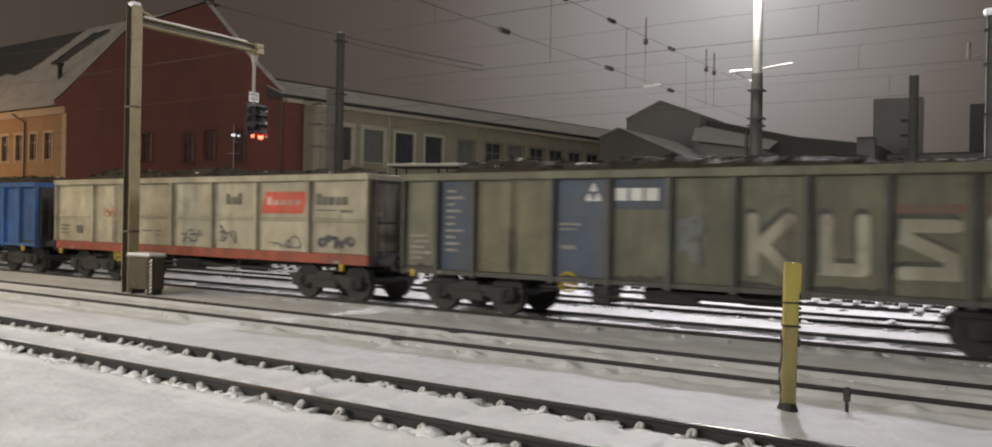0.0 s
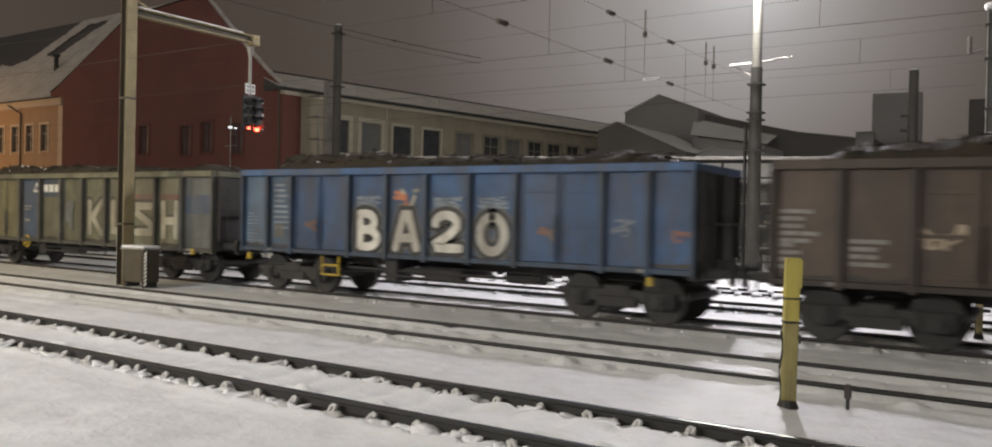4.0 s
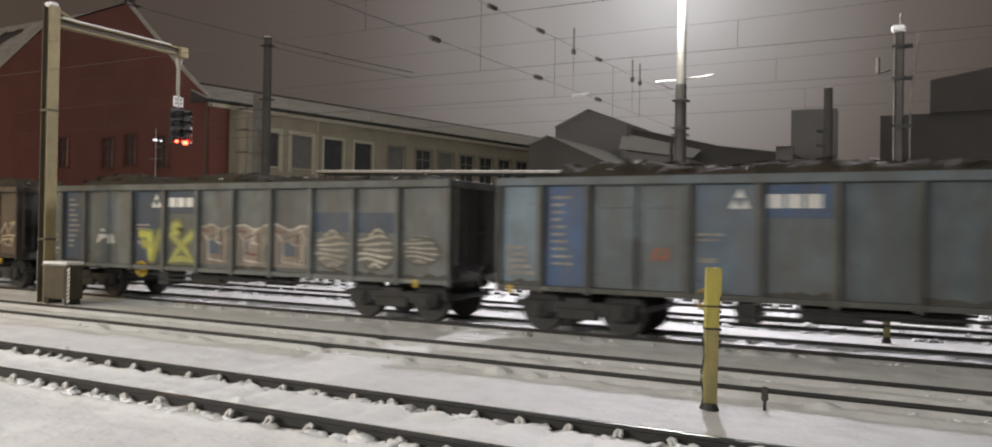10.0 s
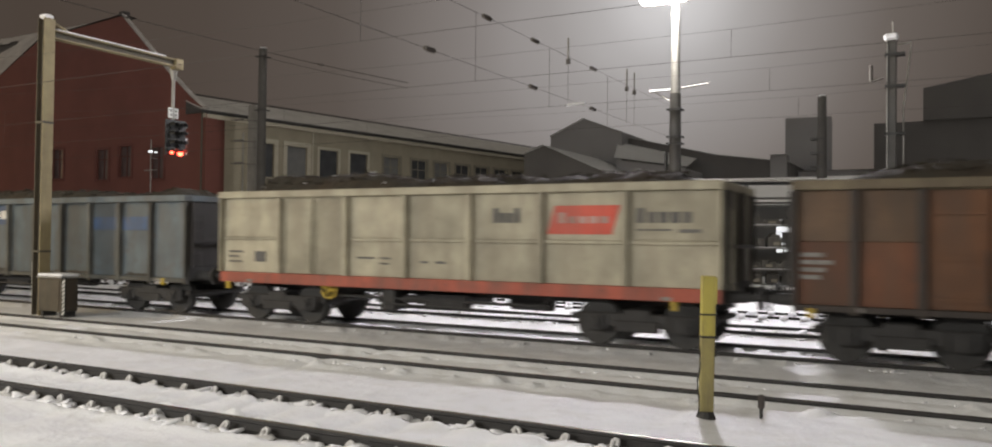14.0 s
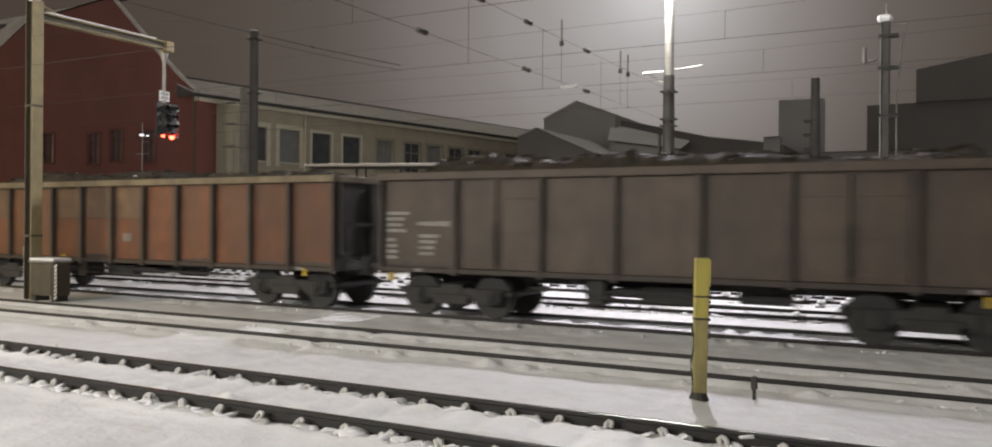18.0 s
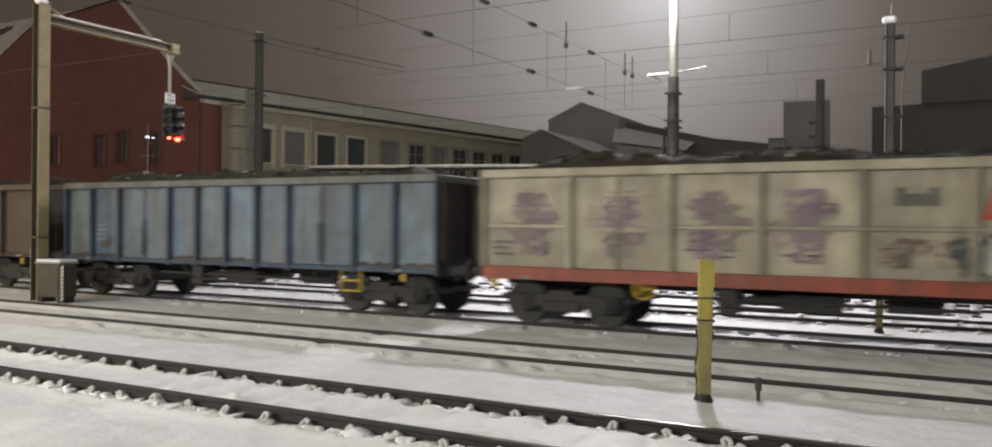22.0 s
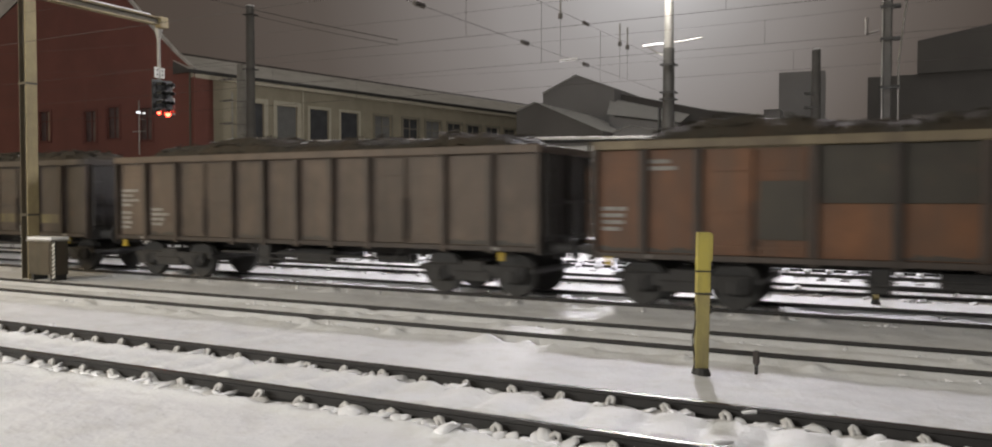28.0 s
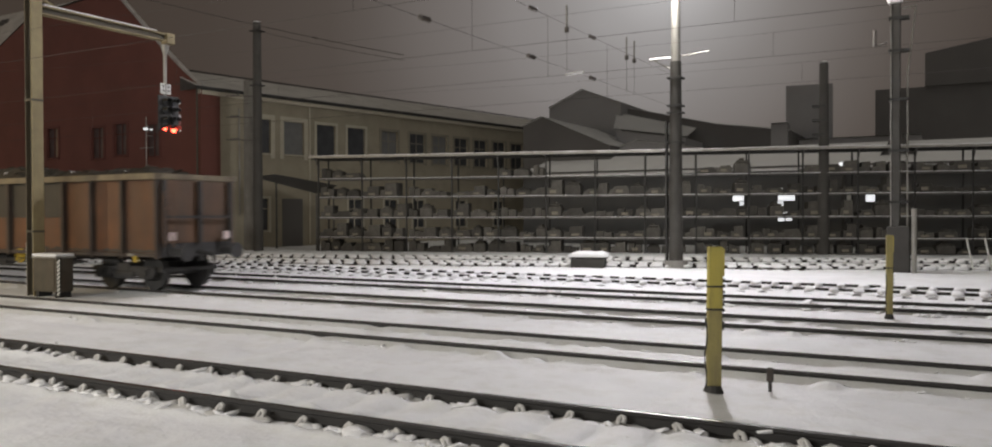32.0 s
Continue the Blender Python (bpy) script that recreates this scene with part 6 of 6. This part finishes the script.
# ---- storage rack beyond the tracks ----
def build_rack():
    ang = math.degrees(math.atan2(48.9 - 39.0, 0.05 + 33.2))
    m = pose(-33.2, 39.0, 0, 0, 0, ang)
    r = thing("storage_rack", m, "long open storage rack of steel with a snow-covered roof", "storage rack")
    length, bay, deep = 50.0, 2.75, 1.5
    n = int(length / bay)
    post = mesh_of("rack_post", boxes((-0.04, 0.04, -0.05, 0.05, -0.2, 5.35)), DARK_STEEL)
    beam = mesh_of("rack_beam", boxes((0.05, bay - 0.05, -0.04, 0.04, -0.045, 0.035)), RACK)
    shelf = mesh_of("shelf_deck", boxes((0.05, bay - 0.05, 0.05, deep - 0.05, -0.03, 0.03)), DARK_STEEL)
    snow = mesh_of("beam_snow", boxes((0.05, bay - 0.05, -0.05, 0.04, 0.037, 0.062), bevel=0.008), SNOW_CAP)
    rr = random.Random(4)
    levels = (0.66, 1.82, 3.04, 4.14)
    for i in range(n + 1):
        for y in (0, deep):
            part("rack_post", post, None, r, at=pose(i * bay, y, 0))
    for i in range(n):
        for z in levels:
            part("rack_beam", beam, None, r, at=pose(i * bay, 0, z))
            part("shelf_deck", shelf, None, r, at=pose(i * bay, 0, z))
            part("beam_snow", snow, None, r, "line of snow on the beam", pose(i * bay, 0, z))
    part("roof", boxes((-0.4, length + 0.4, -0.5, deep + 0.5, 5.36, 5.44)), DARK_STEEL, r)
    part("roof_edge", boxes((-0.4, length + 0.4, -0.56, -0.5, 5.38, 5.50)), GALV, r)
    bm = bmesh.new()
    for i in range(int(length / 0.25)):
        box(bm, -0.4 + i * 0.25, -0.4 + i * 0.25 + 0.23, -0.52, deep + 0.5, 5.442, 5.54 + rr.uniform(-0.012, 0.012))
    part("roof_snow", bm, SNOW_CAP, r, "snow on the corrugated roof")
    for i in range(0, n, 1):
        part("roof_strut", rods(((i * bay, -0.45, 5.36), (i * bay, 0, 4.75), 0.03)), RACK, r)
    # stored parts: each bundle or crate is a thing of its own
    kinds = []
    bm = boxes((-0.42, 0.42, -0.5, 0.5, 0.0, 0.40), (-0.30, 0.34, -0.42, 0.42, 0.402, 0.50), (-0.16, 0.10, -0.30, 0.30, 0.502, 0.58), bevel=0.035)
    kinds.append(("stored_crate", mesh_of("stored_crate", bm, CRATE), "dark crate on the storage rack"))
    bm = boxes((-0.46, 0.46, -0.5, 0.5, 0.0, 0.08), (-0.44, -0.02, -0.46, 0.5, 0.082, 0.42), (0.02, 0.43, -0.48, 0.5, 0.082, 0.34), bevel=0.015)
    kinds.append(("boxed_pallet", mesh_of("boxed_pallet", bm, CRATE), "pallet with two dull boxes on the rack"))
    bm = prism([(-0.5, 0), (0.5, 0), (0.5, 0.1), (0.45, 0.1), (0.45, 0.58), (-0.2, 0.55), (-0.2, 0.3), (-0.46, 0.3), (-0.46, 0.1), (-0.5, 0.1)], -0.5, 0.5)
    kinds.append(("loaded_pallet", mesh_of("loaded_pallet", bm, CRATE), "loaded pallet with dark parts on the rack"))
    bm = prism([(-0.55, 0), (0.55, 0), (0.55, 0.22), (0.48, 0.22), (0.42, 0.36), (-0.25, 0.33), (-0.3, 0.22), (-0.55, 0.2)], -0.45, 0.45)
    kinds.append(("metal_casting", mesh_of("metal_casting", bm, CRATE), "low grey metal casting lying on the rack"))
    plate = mesh_of("label_sheet", boxes((-0.19, 0.19, -0.008, 0.008, 0.0, 0.11)), DULL_TRIM)
    for i in range(n):
        for z in (-0.14,) + levels:
            if z > 4 and rr.random() < 0.72:
                continue
            u = 0.10
            while u < bay - 0.5:
                name, me, label = rr.choice(kinds)
                s = rr.uniform(0.60, 1.15)
                ob = new(name, me)
                ob.matrix_basis = m @ pose(i * bay + u + 0.4 * s, 0.62 + rr.uniform(-0.1, 0.1), z + (0.031 if z > 0 else 0.0), 0, 0, rr.uniform(-4, 4)) @ Matrix.Diagonal((s, 1, rr.uniform(0.8, 1.55), 1))
                u += 1.0 * s + rr.choice((0.02, 0.03, 0.06))
                tagged(ob, label, name.split("_")[0], "stored goods on the rack")
                if rr.random() < 0.6:
                    part("label_sheet", plate, None, ob, "worn label sheet", pose(rr.uniform(-0.1, 0.1), -0.52, 0.1))


build_rack()


# ---- buildings ----
def window(parent, m, wide, high, frame_mat, lit=None, bars=True, surround=0.14):
    """A window in a real opening: surround proud of the wall, sash and pane set back."""
    s = surround
    w = part("window", boxes((-wide / 2 - s, -wide / 2, -0.05, -0.003, -s, high + s), (wide / 2, wide / 2 + s, -0.05, -0.003, -s, high + s),
                             (-wide / 2, wide / 2, -0.05, -0.003, high, high + s)), frame_mat, parent, at=m)
    part("sill", boxes((-wide / 2 - 0.02, wide / 2 + 0.02, -0.12, 0.10, -0.09, -0.002), bevel=0.01), frame_mat, w)
    part("pane", boxes((-wide / 2, wide / 2, 0.16, 0.172, 0.0, high)), lit or GLASS, w)
    if bars:
        part("window_bar", boxes((-0.035, 0.035, 0.12, 0.158, 0.0, high)), frame_mat, w)
        part("window_bar", boxes((-wide / 2, -0.036, 0.12, 0.158, high * 0.66, high * 0.66 + 0.06)), frame_mat, w)
        part("window_bar", boxes((0.036, wide / 2, 0.12, 0.158, high * 0.66, high * 0.66 + 0.06)), frame_mat, w)
    return w


RED_FRAME = material("dull_red_window_frame", (0.15, 0.05, 0.04), None, 0.8, 0, 3, 0.1)


def red_house():
    y0 = 37.3
    h = thing("red_gable_house", pose(0, y0, 0), "tall dark red rendered house with a clipped gable", "house")
    verge = [(-41.15, 10.1), (-42.51, 11.06), (-44.4, 12.61), (-47.18, 15.12), (-49.33, 17.09)]
    spots = ((-56.0, 6.15), (-51.1, 5.95), (-48.75, 6.1), (-45.6, 5.9))
    holes = [(x - 0.62, x + 0.62, z, z + 2.05) for x, up in spots for z in (up, 1.6)]
    part("wall", wall_with_holes(-67.05, -41.15, -0.3, 10.08, holes, 0.5), RED_WALL, h)
    part("gable", prism([(-67.05, 10.082), (-41.15, 10.082)] + verge + [(-58.42, 16.42), (-60.99, 15.22), (-63.99, 13.80), (-65.70, 12.92), (-67.46, 12.05), (-68.94, 11.45), (-68.88, 11.18), (-67.05, 10.96)], 0.0, 0.28), RED_WALL, h)
    part("side_wall", boxes((-41.6, -41.15, 0.5, 3.0, -0.3, 10.08)), RED_WALL, h)
    # slopes behind the gable, lower than its edge
    def slope(a, b, name, mat, th, y_a, y_b, lift):
        bm = bmesh.new()
        (xa, za), (xb, zb) = a, b
        vs = [bm.verts.new(p) for p in ((xa, y_a, za + lift), (xb, y_a, zb + lift), (xb, y_b, zb + lift), (xa, y_b, za + lift))]
        f = bm.faces.new(vs)
        bmesh.ops.solidify(bm, geom=[f], thickness=th)
        part(name, bm, mat, h)
    slope((-41.6, 10.15), (-49.33, 17.09), "roof", ROOF_TILE, 0.15, 0.3, 1.4, -1.9)
    slope((-49.33, 17.09), (-58.42, 16.42), "roof", ROOF_TILE, 0.12, -0.05, 1.2, 0.10)
    slope((-58.42, 16.42), (-67.46, 12.05), "roof", ROOF_TILE, 0.12, -0.05, 1.2, 0.08)
    slope((-67.46, 12.05), (-69.0, 11.42), "roof", ROOF_TILE, 0.12, -0.05, 1.2, 0.08)
    # a thin line of snow along the verge, and a ridge knob
    part("verge_snow", prism([(x, z) for x, z in verge] + [(x + 0.06, z + 0.16) for x, z in verge[::-1]], -0.06, 0.20), ROOF_SNOW, h, "thin line of snow on the verge")
    part("ridge_knob", boxes((-49.75, -49.15, 0.0, 0.5, 17.12, 17.42), bevel=0.05), ROOF_TILE, h)
    for x, up in spots:
        window(h, pose(x, 0.0, up), 1.24, 2.05, RED_FRAME, DIM_PANE, True, 0.16)
        window(h, pose(x, 0.0, 1.6), 1.24, 2.05, RED_FRAME, DIM_PANE, True, 0.16)
    part("downpipe", rods(((-41.4, -0.12, 0), (-41.4, -0.12, 10.0), 0.06)), GANTRY_DARK, h)
    # bracket with two small lamps on the wall
    part("wall_lamp", boxes((-45.72, -45.5, -0.62, -0.45, 7.55, 7.68)), LIT_WINDOW, h, "small bright wall lamp")
    part("wall_lamp", boxes((-45.12, -45.0, -0.62, -0.48, 7.5, 7.58)), LIT_WINDOW, h, "small bright wall lamp")
    part("wall_bracket", rods(((-45.6, -0.5, 4.9), (-45.6, -0.5, 8.4), 0.04), ((-46.2, -0.5, 6.4), (-45.0, -0.5, 6.4), 0.03), ((-45.6, 0, 7.2), (-45.6, -0.5, 7.2), 0.03)), GALV, h)

    a = thing("ochre_house", pose(0, 39.0, 0), "ochre rendered house wing with a steep half-snowy roof", "house")
    spots = (-72.95, -75.4, -77.85, -80.35, -82.9, -85.4)
    part("wall", wall_with_holes(-140, -69.95, -0.3, 11.3, [(x - 0.575, x + 0.575, z, z + 2.3) for x in spots for z in (6.9, 1.7)], 0.5), ORANGE_WALL, a)
    part("cornice", boxes((-140, -69.95, -0.25, 0.0, 10.72, 11.35), (-140, -70.7, -0.10, -0.0, 5.2, 5.4)), OCHRE_TRIM, a)
    part("corner_strip", boxes((-70.70, -69.95, -0.06, 0.0, -0.3, 10.72)), OCHRE_TRIM, a)
    bm = prism([(0, 11.35), (7.5, 20.3), (15, 11.35)], -60, -140)
    bm.transform(Matrix(((0, 1, 0, 0), (1, 0, 0, 0), (0, 0, 1, 0), (0, 0, 0, 1))) @ Matrix.Translation((-0.5, 0, 0)))
    bmesh.ops.recalc_face_normals(bm, faces=bm.faces[:])
    part("roof", bm, ROOF_TILE, a)
    # snow lies on most of the slope and has slid off in slanting fields
    rr = random.Random(2)
    s0 = Vector((0, -0.5, 11.35))
    up = Vector((0, 7.5, 8.95))
    nrm = Vector((0, -8.95, 7.5)).normalized()
    nu, nv = 260, 44
    bm = bmesh.new()
    grid = {}
    for i in range(nu + 1):
        for j in range(nv + 1):
            grid[i, j] = bm.verts.new(Vector((-140 + i * 80 / nu, 0, 0)) + s0 + up * (j / nv) + nrm * (0.10 + 0.05 * noise.noise((i * 0.2, j * 0.2, 3))))
    for i in range(nu):
        for j in range(nv):
            x, v = -140 + i * 80 / nu, j / nv
            # two slides have bared the tiles; a band of snow runs between them
            ragged = 0.5 * noise.noise((x * 0.7, v * 5, 1)) + 0.06 * noise.noise((x * 3.0, v * 14, 2))
            low = v + 0.12 * ragged
            near_edge, far_edge = -82.9 + 8.2 * (v - 0.5) + ragged, -80.3 + 8.0 * (v - 0.5) + ragged
            bare = (x < near_edge and low > 0.50) or (far_edge < x < -77.2 + 9.0 * (v - 0.52) + ragged and 0.54 < low < 0.90)
            if not bare:
                bm.faces.new((grid[i, j], grid[i + 1, j], grid[i + 1, j + 1], grid[i, j + 1]))
    part("roof_snow", bm, ROOF_SNOW, a, "sheets of old snow left on the roof")
    part("vent_pipe", rods(((-74.9, 2.0, 13.5), (-74.9, 2.0, 15.6), 0.20), ((-74.9, 2.0, 15.6), (-74.9, 2.0, 15.8), 0.34)), DARK_STEEL, a)
    for x in spots:
        window(a, pose(x, 0.0, 6.9), 1.15, 2.3, OCHRE_TRIM, None, True, 0.22)
        window(a, pose(x, 0.0, 1.7), 1.15, 2.3, OCHRE_TRIM, None, True, 0.22)
    part("downpipe", rods(((-76.65, -0.14, 0), (-76.65, -0.14, 10.3), 0.07), ((-76.65, -0.14, 10.3), (-78.4, -0.4, 11.1), 0.06)), DARK_STEEL, a)


red_house()


def pale_building():
    ang = -math.degrees(math.atan2(0.19, 0.982))
    m = pose(-41.45, 37.3, 0, 0, 0, 90 + ang)      # x runs along the facade, y into the building
    b = thing("pale_workshop_building", m, "long two-storey pale yellow building with dark windows", "building")
    upper = (4.55, 7.33, 10.15, 13.0, 16.4, 19.45, 22.1, 24.75, 27.3, 29.9, 32.5, 35.2, 38.0)
    lower = (4.55, 12.9, 16.5, 19.6, 24.7, 29.8)
    holes = [(u - 0.86, u + 0.86, 6.2, 8.48) for u in upper] + [(u - 0.675, u + 0.675, 1.0, 3.15) for u in lower]
    part("wall", wall_with_holes(0.0, 48, -0.3, 9.8, holes, 0.4), PALE_WALL, b)
    part("cornice", boxes((0.0, 48, -0.28, 0.0, 9.65, 9.95)), TRIM, b)
    part("gutter", boxes((-0.3, 48, -0.40, -0.285, 9.90, 10.12), bevel=0.03), DARK_STEEL, b)
    turn = Matrix(((0, 1, 0, 0), (1, 0, 0, 0), (0, 0, 1, 0), (0, 0, 0, 1)))
    for name, outline, mat, label in (("roof", [(-0.28, 9.952), (-0.28, 10.10), (3.6, 11.55), (9.0, 9.952)], ROOF_TILE, ""),
                                      ("roof_snow", [(-0.26, 10.125), (-0.24, 10.19), (3.55, 11.62), (3.55, 11.55)], ROOF_SNOW, "old snow on the roof slope")):
        bm = prism(outline, -0.3, 48)
        bm.transform(turn)
        bmesh.ops.recalc_face_normals(bm, faces=bm.faces[:])
        part(name, bm, mat, b, label)
    part("ridge_pipe", rods(((-0.3, 3.6, 11.72), (48, 3.6, 11.72), 0.05)), DARK_STEEL, b)
    for u in upper:
        window(b, pose(u, 0.0, 6.2), 1.72, 2.28, TRIM if u < 14 else DULL_TRIM, BLIND if u in (7.33, 16.4, 22.1) else None, u > 15, 0.32 if u < 9 else 0.2)
    for u in lower:
        window(b, pose(u, 0.0, 1.0), 1.35, 2.15, TRIM, None, True, 0.15)
    part("door", boxes((6.3, 8.0, -0.05, -0.002, -0.2, 3.15)), SHED_DARK, b)
    part("downpipe", rods(((8.6, -0.1, 0), (8.6, -0.1, 9.7), 0.07)), TRIM, b)
    part("wall_pipe", rods(((2.9, -0.1, 2.0), (2.9, -0.1, 9.0), 0.05)), GALV, b)
    sh = thing("entrance_shelter", pose(-36.3, 40.2, 0, 0, 0, 12), "dark slanting roof of an entrance shelter", "shelter")
    bm = bmesh.new()
    vs = [bm.verts.new(p) for p in ((-2.1, -1.2, 4.4), (2.4, -1.2, 3.3), (2.4, 1.4, 3.9), (-2.1, 1.4, 4.7))]
    bmesh.ops.solidify(bm, geom=[bm.faces.new(vs)], thickness=0.15)
    part("roof", bm, SHED_DARK, sh)
    for x, y, z in ((-1.9, -1.0, 4.3), (2.2, -1.0, 3.25), (2.2, 1.2, 3.7), (-1.9, 1.2, 4.5)):
        part("post", rods(((x, y, -0.2), (x, y, z), 0.06)), RACK, sh)


pale_building()


def silhouette(name, outline, y0, y1, mat, roof, label):
    """A far building whose long roof follows an outline; a snow-dusted sheet lies on each slope."""
    s = thing(name, Matrix.Identity(4), label, "shed", "distant sheds")
    part("wall", prism(outline, y0, y1), mat, s)
    tops = outline[1:-1]
    for (xa, za), (xb, zb) in zip(tops, tops[1:]):
        bm = bmesh.new()
        vs = [bm.verts.new(p) for p in ((xa, y0 - 0.4, za + 0.03), (xb, y0 - 0.4, zb + 0.03), (xb, y1, zb + 0.03), (xa, y1, za + 0.03))]
        bmesh.ops.solidify(bm, geom=[bm.faces.new(vs)], thickness=-0.22)
        bmesh.ops.recalc_face_normals(bm, faces=bm.faces[:])
        part("roof", bm, roof, s)
    return s


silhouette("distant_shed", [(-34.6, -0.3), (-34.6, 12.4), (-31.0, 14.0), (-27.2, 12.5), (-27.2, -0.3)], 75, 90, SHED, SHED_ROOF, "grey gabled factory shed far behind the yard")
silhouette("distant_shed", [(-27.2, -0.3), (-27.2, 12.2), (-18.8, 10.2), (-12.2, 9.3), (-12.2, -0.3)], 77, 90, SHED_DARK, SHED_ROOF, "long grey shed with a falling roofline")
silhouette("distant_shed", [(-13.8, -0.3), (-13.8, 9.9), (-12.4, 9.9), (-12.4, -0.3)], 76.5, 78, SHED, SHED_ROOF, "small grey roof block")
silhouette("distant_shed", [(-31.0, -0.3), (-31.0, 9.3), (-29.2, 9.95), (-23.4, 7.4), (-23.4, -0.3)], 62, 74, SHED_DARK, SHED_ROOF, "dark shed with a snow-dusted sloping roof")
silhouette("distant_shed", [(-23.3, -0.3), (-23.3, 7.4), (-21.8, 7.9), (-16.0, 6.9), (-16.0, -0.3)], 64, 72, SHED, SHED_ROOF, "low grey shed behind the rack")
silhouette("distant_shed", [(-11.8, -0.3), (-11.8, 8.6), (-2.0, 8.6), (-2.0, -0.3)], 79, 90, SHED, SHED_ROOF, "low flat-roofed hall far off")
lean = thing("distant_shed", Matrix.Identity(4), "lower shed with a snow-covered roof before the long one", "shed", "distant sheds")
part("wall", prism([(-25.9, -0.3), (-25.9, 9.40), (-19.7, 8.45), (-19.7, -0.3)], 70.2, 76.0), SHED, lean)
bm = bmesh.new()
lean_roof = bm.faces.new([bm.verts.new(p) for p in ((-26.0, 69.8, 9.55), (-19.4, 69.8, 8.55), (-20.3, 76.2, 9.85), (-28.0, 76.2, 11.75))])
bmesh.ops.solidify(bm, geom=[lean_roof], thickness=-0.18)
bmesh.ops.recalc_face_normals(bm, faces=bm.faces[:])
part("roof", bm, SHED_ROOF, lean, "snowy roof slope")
an = thing("rear_annex", pose(0, 57, 0), "low dark annex with lit windows behind the rack", "building")
lits = [(-12.79, -12.05, 2.85, 3.47), (-12.33, -12.05, 2.54, 2.80), (-9.95, -9.55, 3.39, 3.66), (-9.86, -8.81, 2.86, 3.30), (-9.9, -9.51, 2.43, 2.80), (-9.86, -9.45, 1.51, 2.1), (-9.38, -8.99, 1.55, 2.1),
        (-4.58, -4.06, 2.74, 3.34)]
part("wall", wall_with_holes(-28.5, 4, -0.3, 5.0, lits, 0.3), ANNEX, an)
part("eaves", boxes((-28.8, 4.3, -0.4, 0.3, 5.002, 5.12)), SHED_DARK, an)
bm = prism([(-0.45, 4.80), (-0.45, 4.95), (8.0, 7.05), (8.0, 6.9)], -28.8, 4.3)
bm.transform(Matrix(((0, 1, 0, 0), (1, 0, 0, 0), (0, 0, 1, 0), (0, 0, 0, 1))))
bmesh.ops.recalc_face_normals(bm, faces=bm.faces[:])
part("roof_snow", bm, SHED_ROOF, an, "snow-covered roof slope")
for u0, u1, z0, z1 in lits:
    part("pane", boxes((u0, u1, 0.1, 0.112, z0, z1)), LIT_WINDOW, an, "brightly lit pane")
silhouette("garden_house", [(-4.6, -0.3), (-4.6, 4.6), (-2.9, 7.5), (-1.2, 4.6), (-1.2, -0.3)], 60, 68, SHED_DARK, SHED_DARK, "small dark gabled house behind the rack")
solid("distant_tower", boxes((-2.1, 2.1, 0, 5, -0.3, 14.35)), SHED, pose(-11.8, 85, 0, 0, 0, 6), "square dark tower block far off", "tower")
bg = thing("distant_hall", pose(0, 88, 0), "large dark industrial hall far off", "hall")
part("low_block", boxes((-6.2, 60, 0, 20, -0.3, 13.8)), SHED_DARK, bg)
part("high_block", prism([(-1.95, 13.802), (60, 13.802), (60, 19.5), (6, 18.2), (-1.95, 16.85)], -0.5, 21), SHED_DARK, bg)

yl = thing("yard_lamp", pose(-5.82, 57, 0), "slim far lamp post with a small white lamp, lit", "lamp")
part("pole", rods(((0, -0.5, -0.2), (0, -0.5, 5.0), 0.09)), MAST_STEEL, yl)
part("lamp_head", boxes((-0.24, 0.24, -0.72, -0.42, 5.0, 5.22), bevel=0.04), LIT_WINDOW, yl, "glowing white lamp head")
part("meter_box", boxes((0.2, 0.5, -0.6, -0.3, 2.75, 3.3), bevel=0.02), WHITE, yl, "small white box on the pole")


# ---- motion: the train rolls off towards the left, gathering speed ----
RUN = [(0, -28.76), (2, -39.28), (4, -50.08), (6, -61.12), (8, -72.41), (10, -83.95), (12, -95.71), (14, -107.70), (16, -119.89), (18, -132.31), (20, -144.92), (22, -157.73), (24, -170.71), (26, -183.87), (28, -197.20),
       (30, -210.66), (32, -224.27)]
# slack or squeeze at the couplings
SLACK = (0, 0.05, -0.08, -0.08, 0.10, 0.05, 0, 0, 0, 0.08, 0.05, -0.05, 0, 0, -0.08)


def motions():
    start = -TRAIN[0][2]
    for (w, wheels, total), slack in zip(TRAIN, SLACK):
        walk(w, [(t, pose(s + start + slack, TRACKS[2], 0)) for t, s in RUN])
        for ws in wheels:
            base = ws.location.copy()
            rows = []
            for i in range(321):
                t = i / 10
                s = np.interp(t, [r[0] for r in RUN], [r[1] for r in RUN])
                rows.append((t, Matrix.Translation(base) @ Matrix.Rotation((s - RUN[0][1]) / 0.46, 4, "Y")))
            walk(ws, rows)
        start += total


motions()
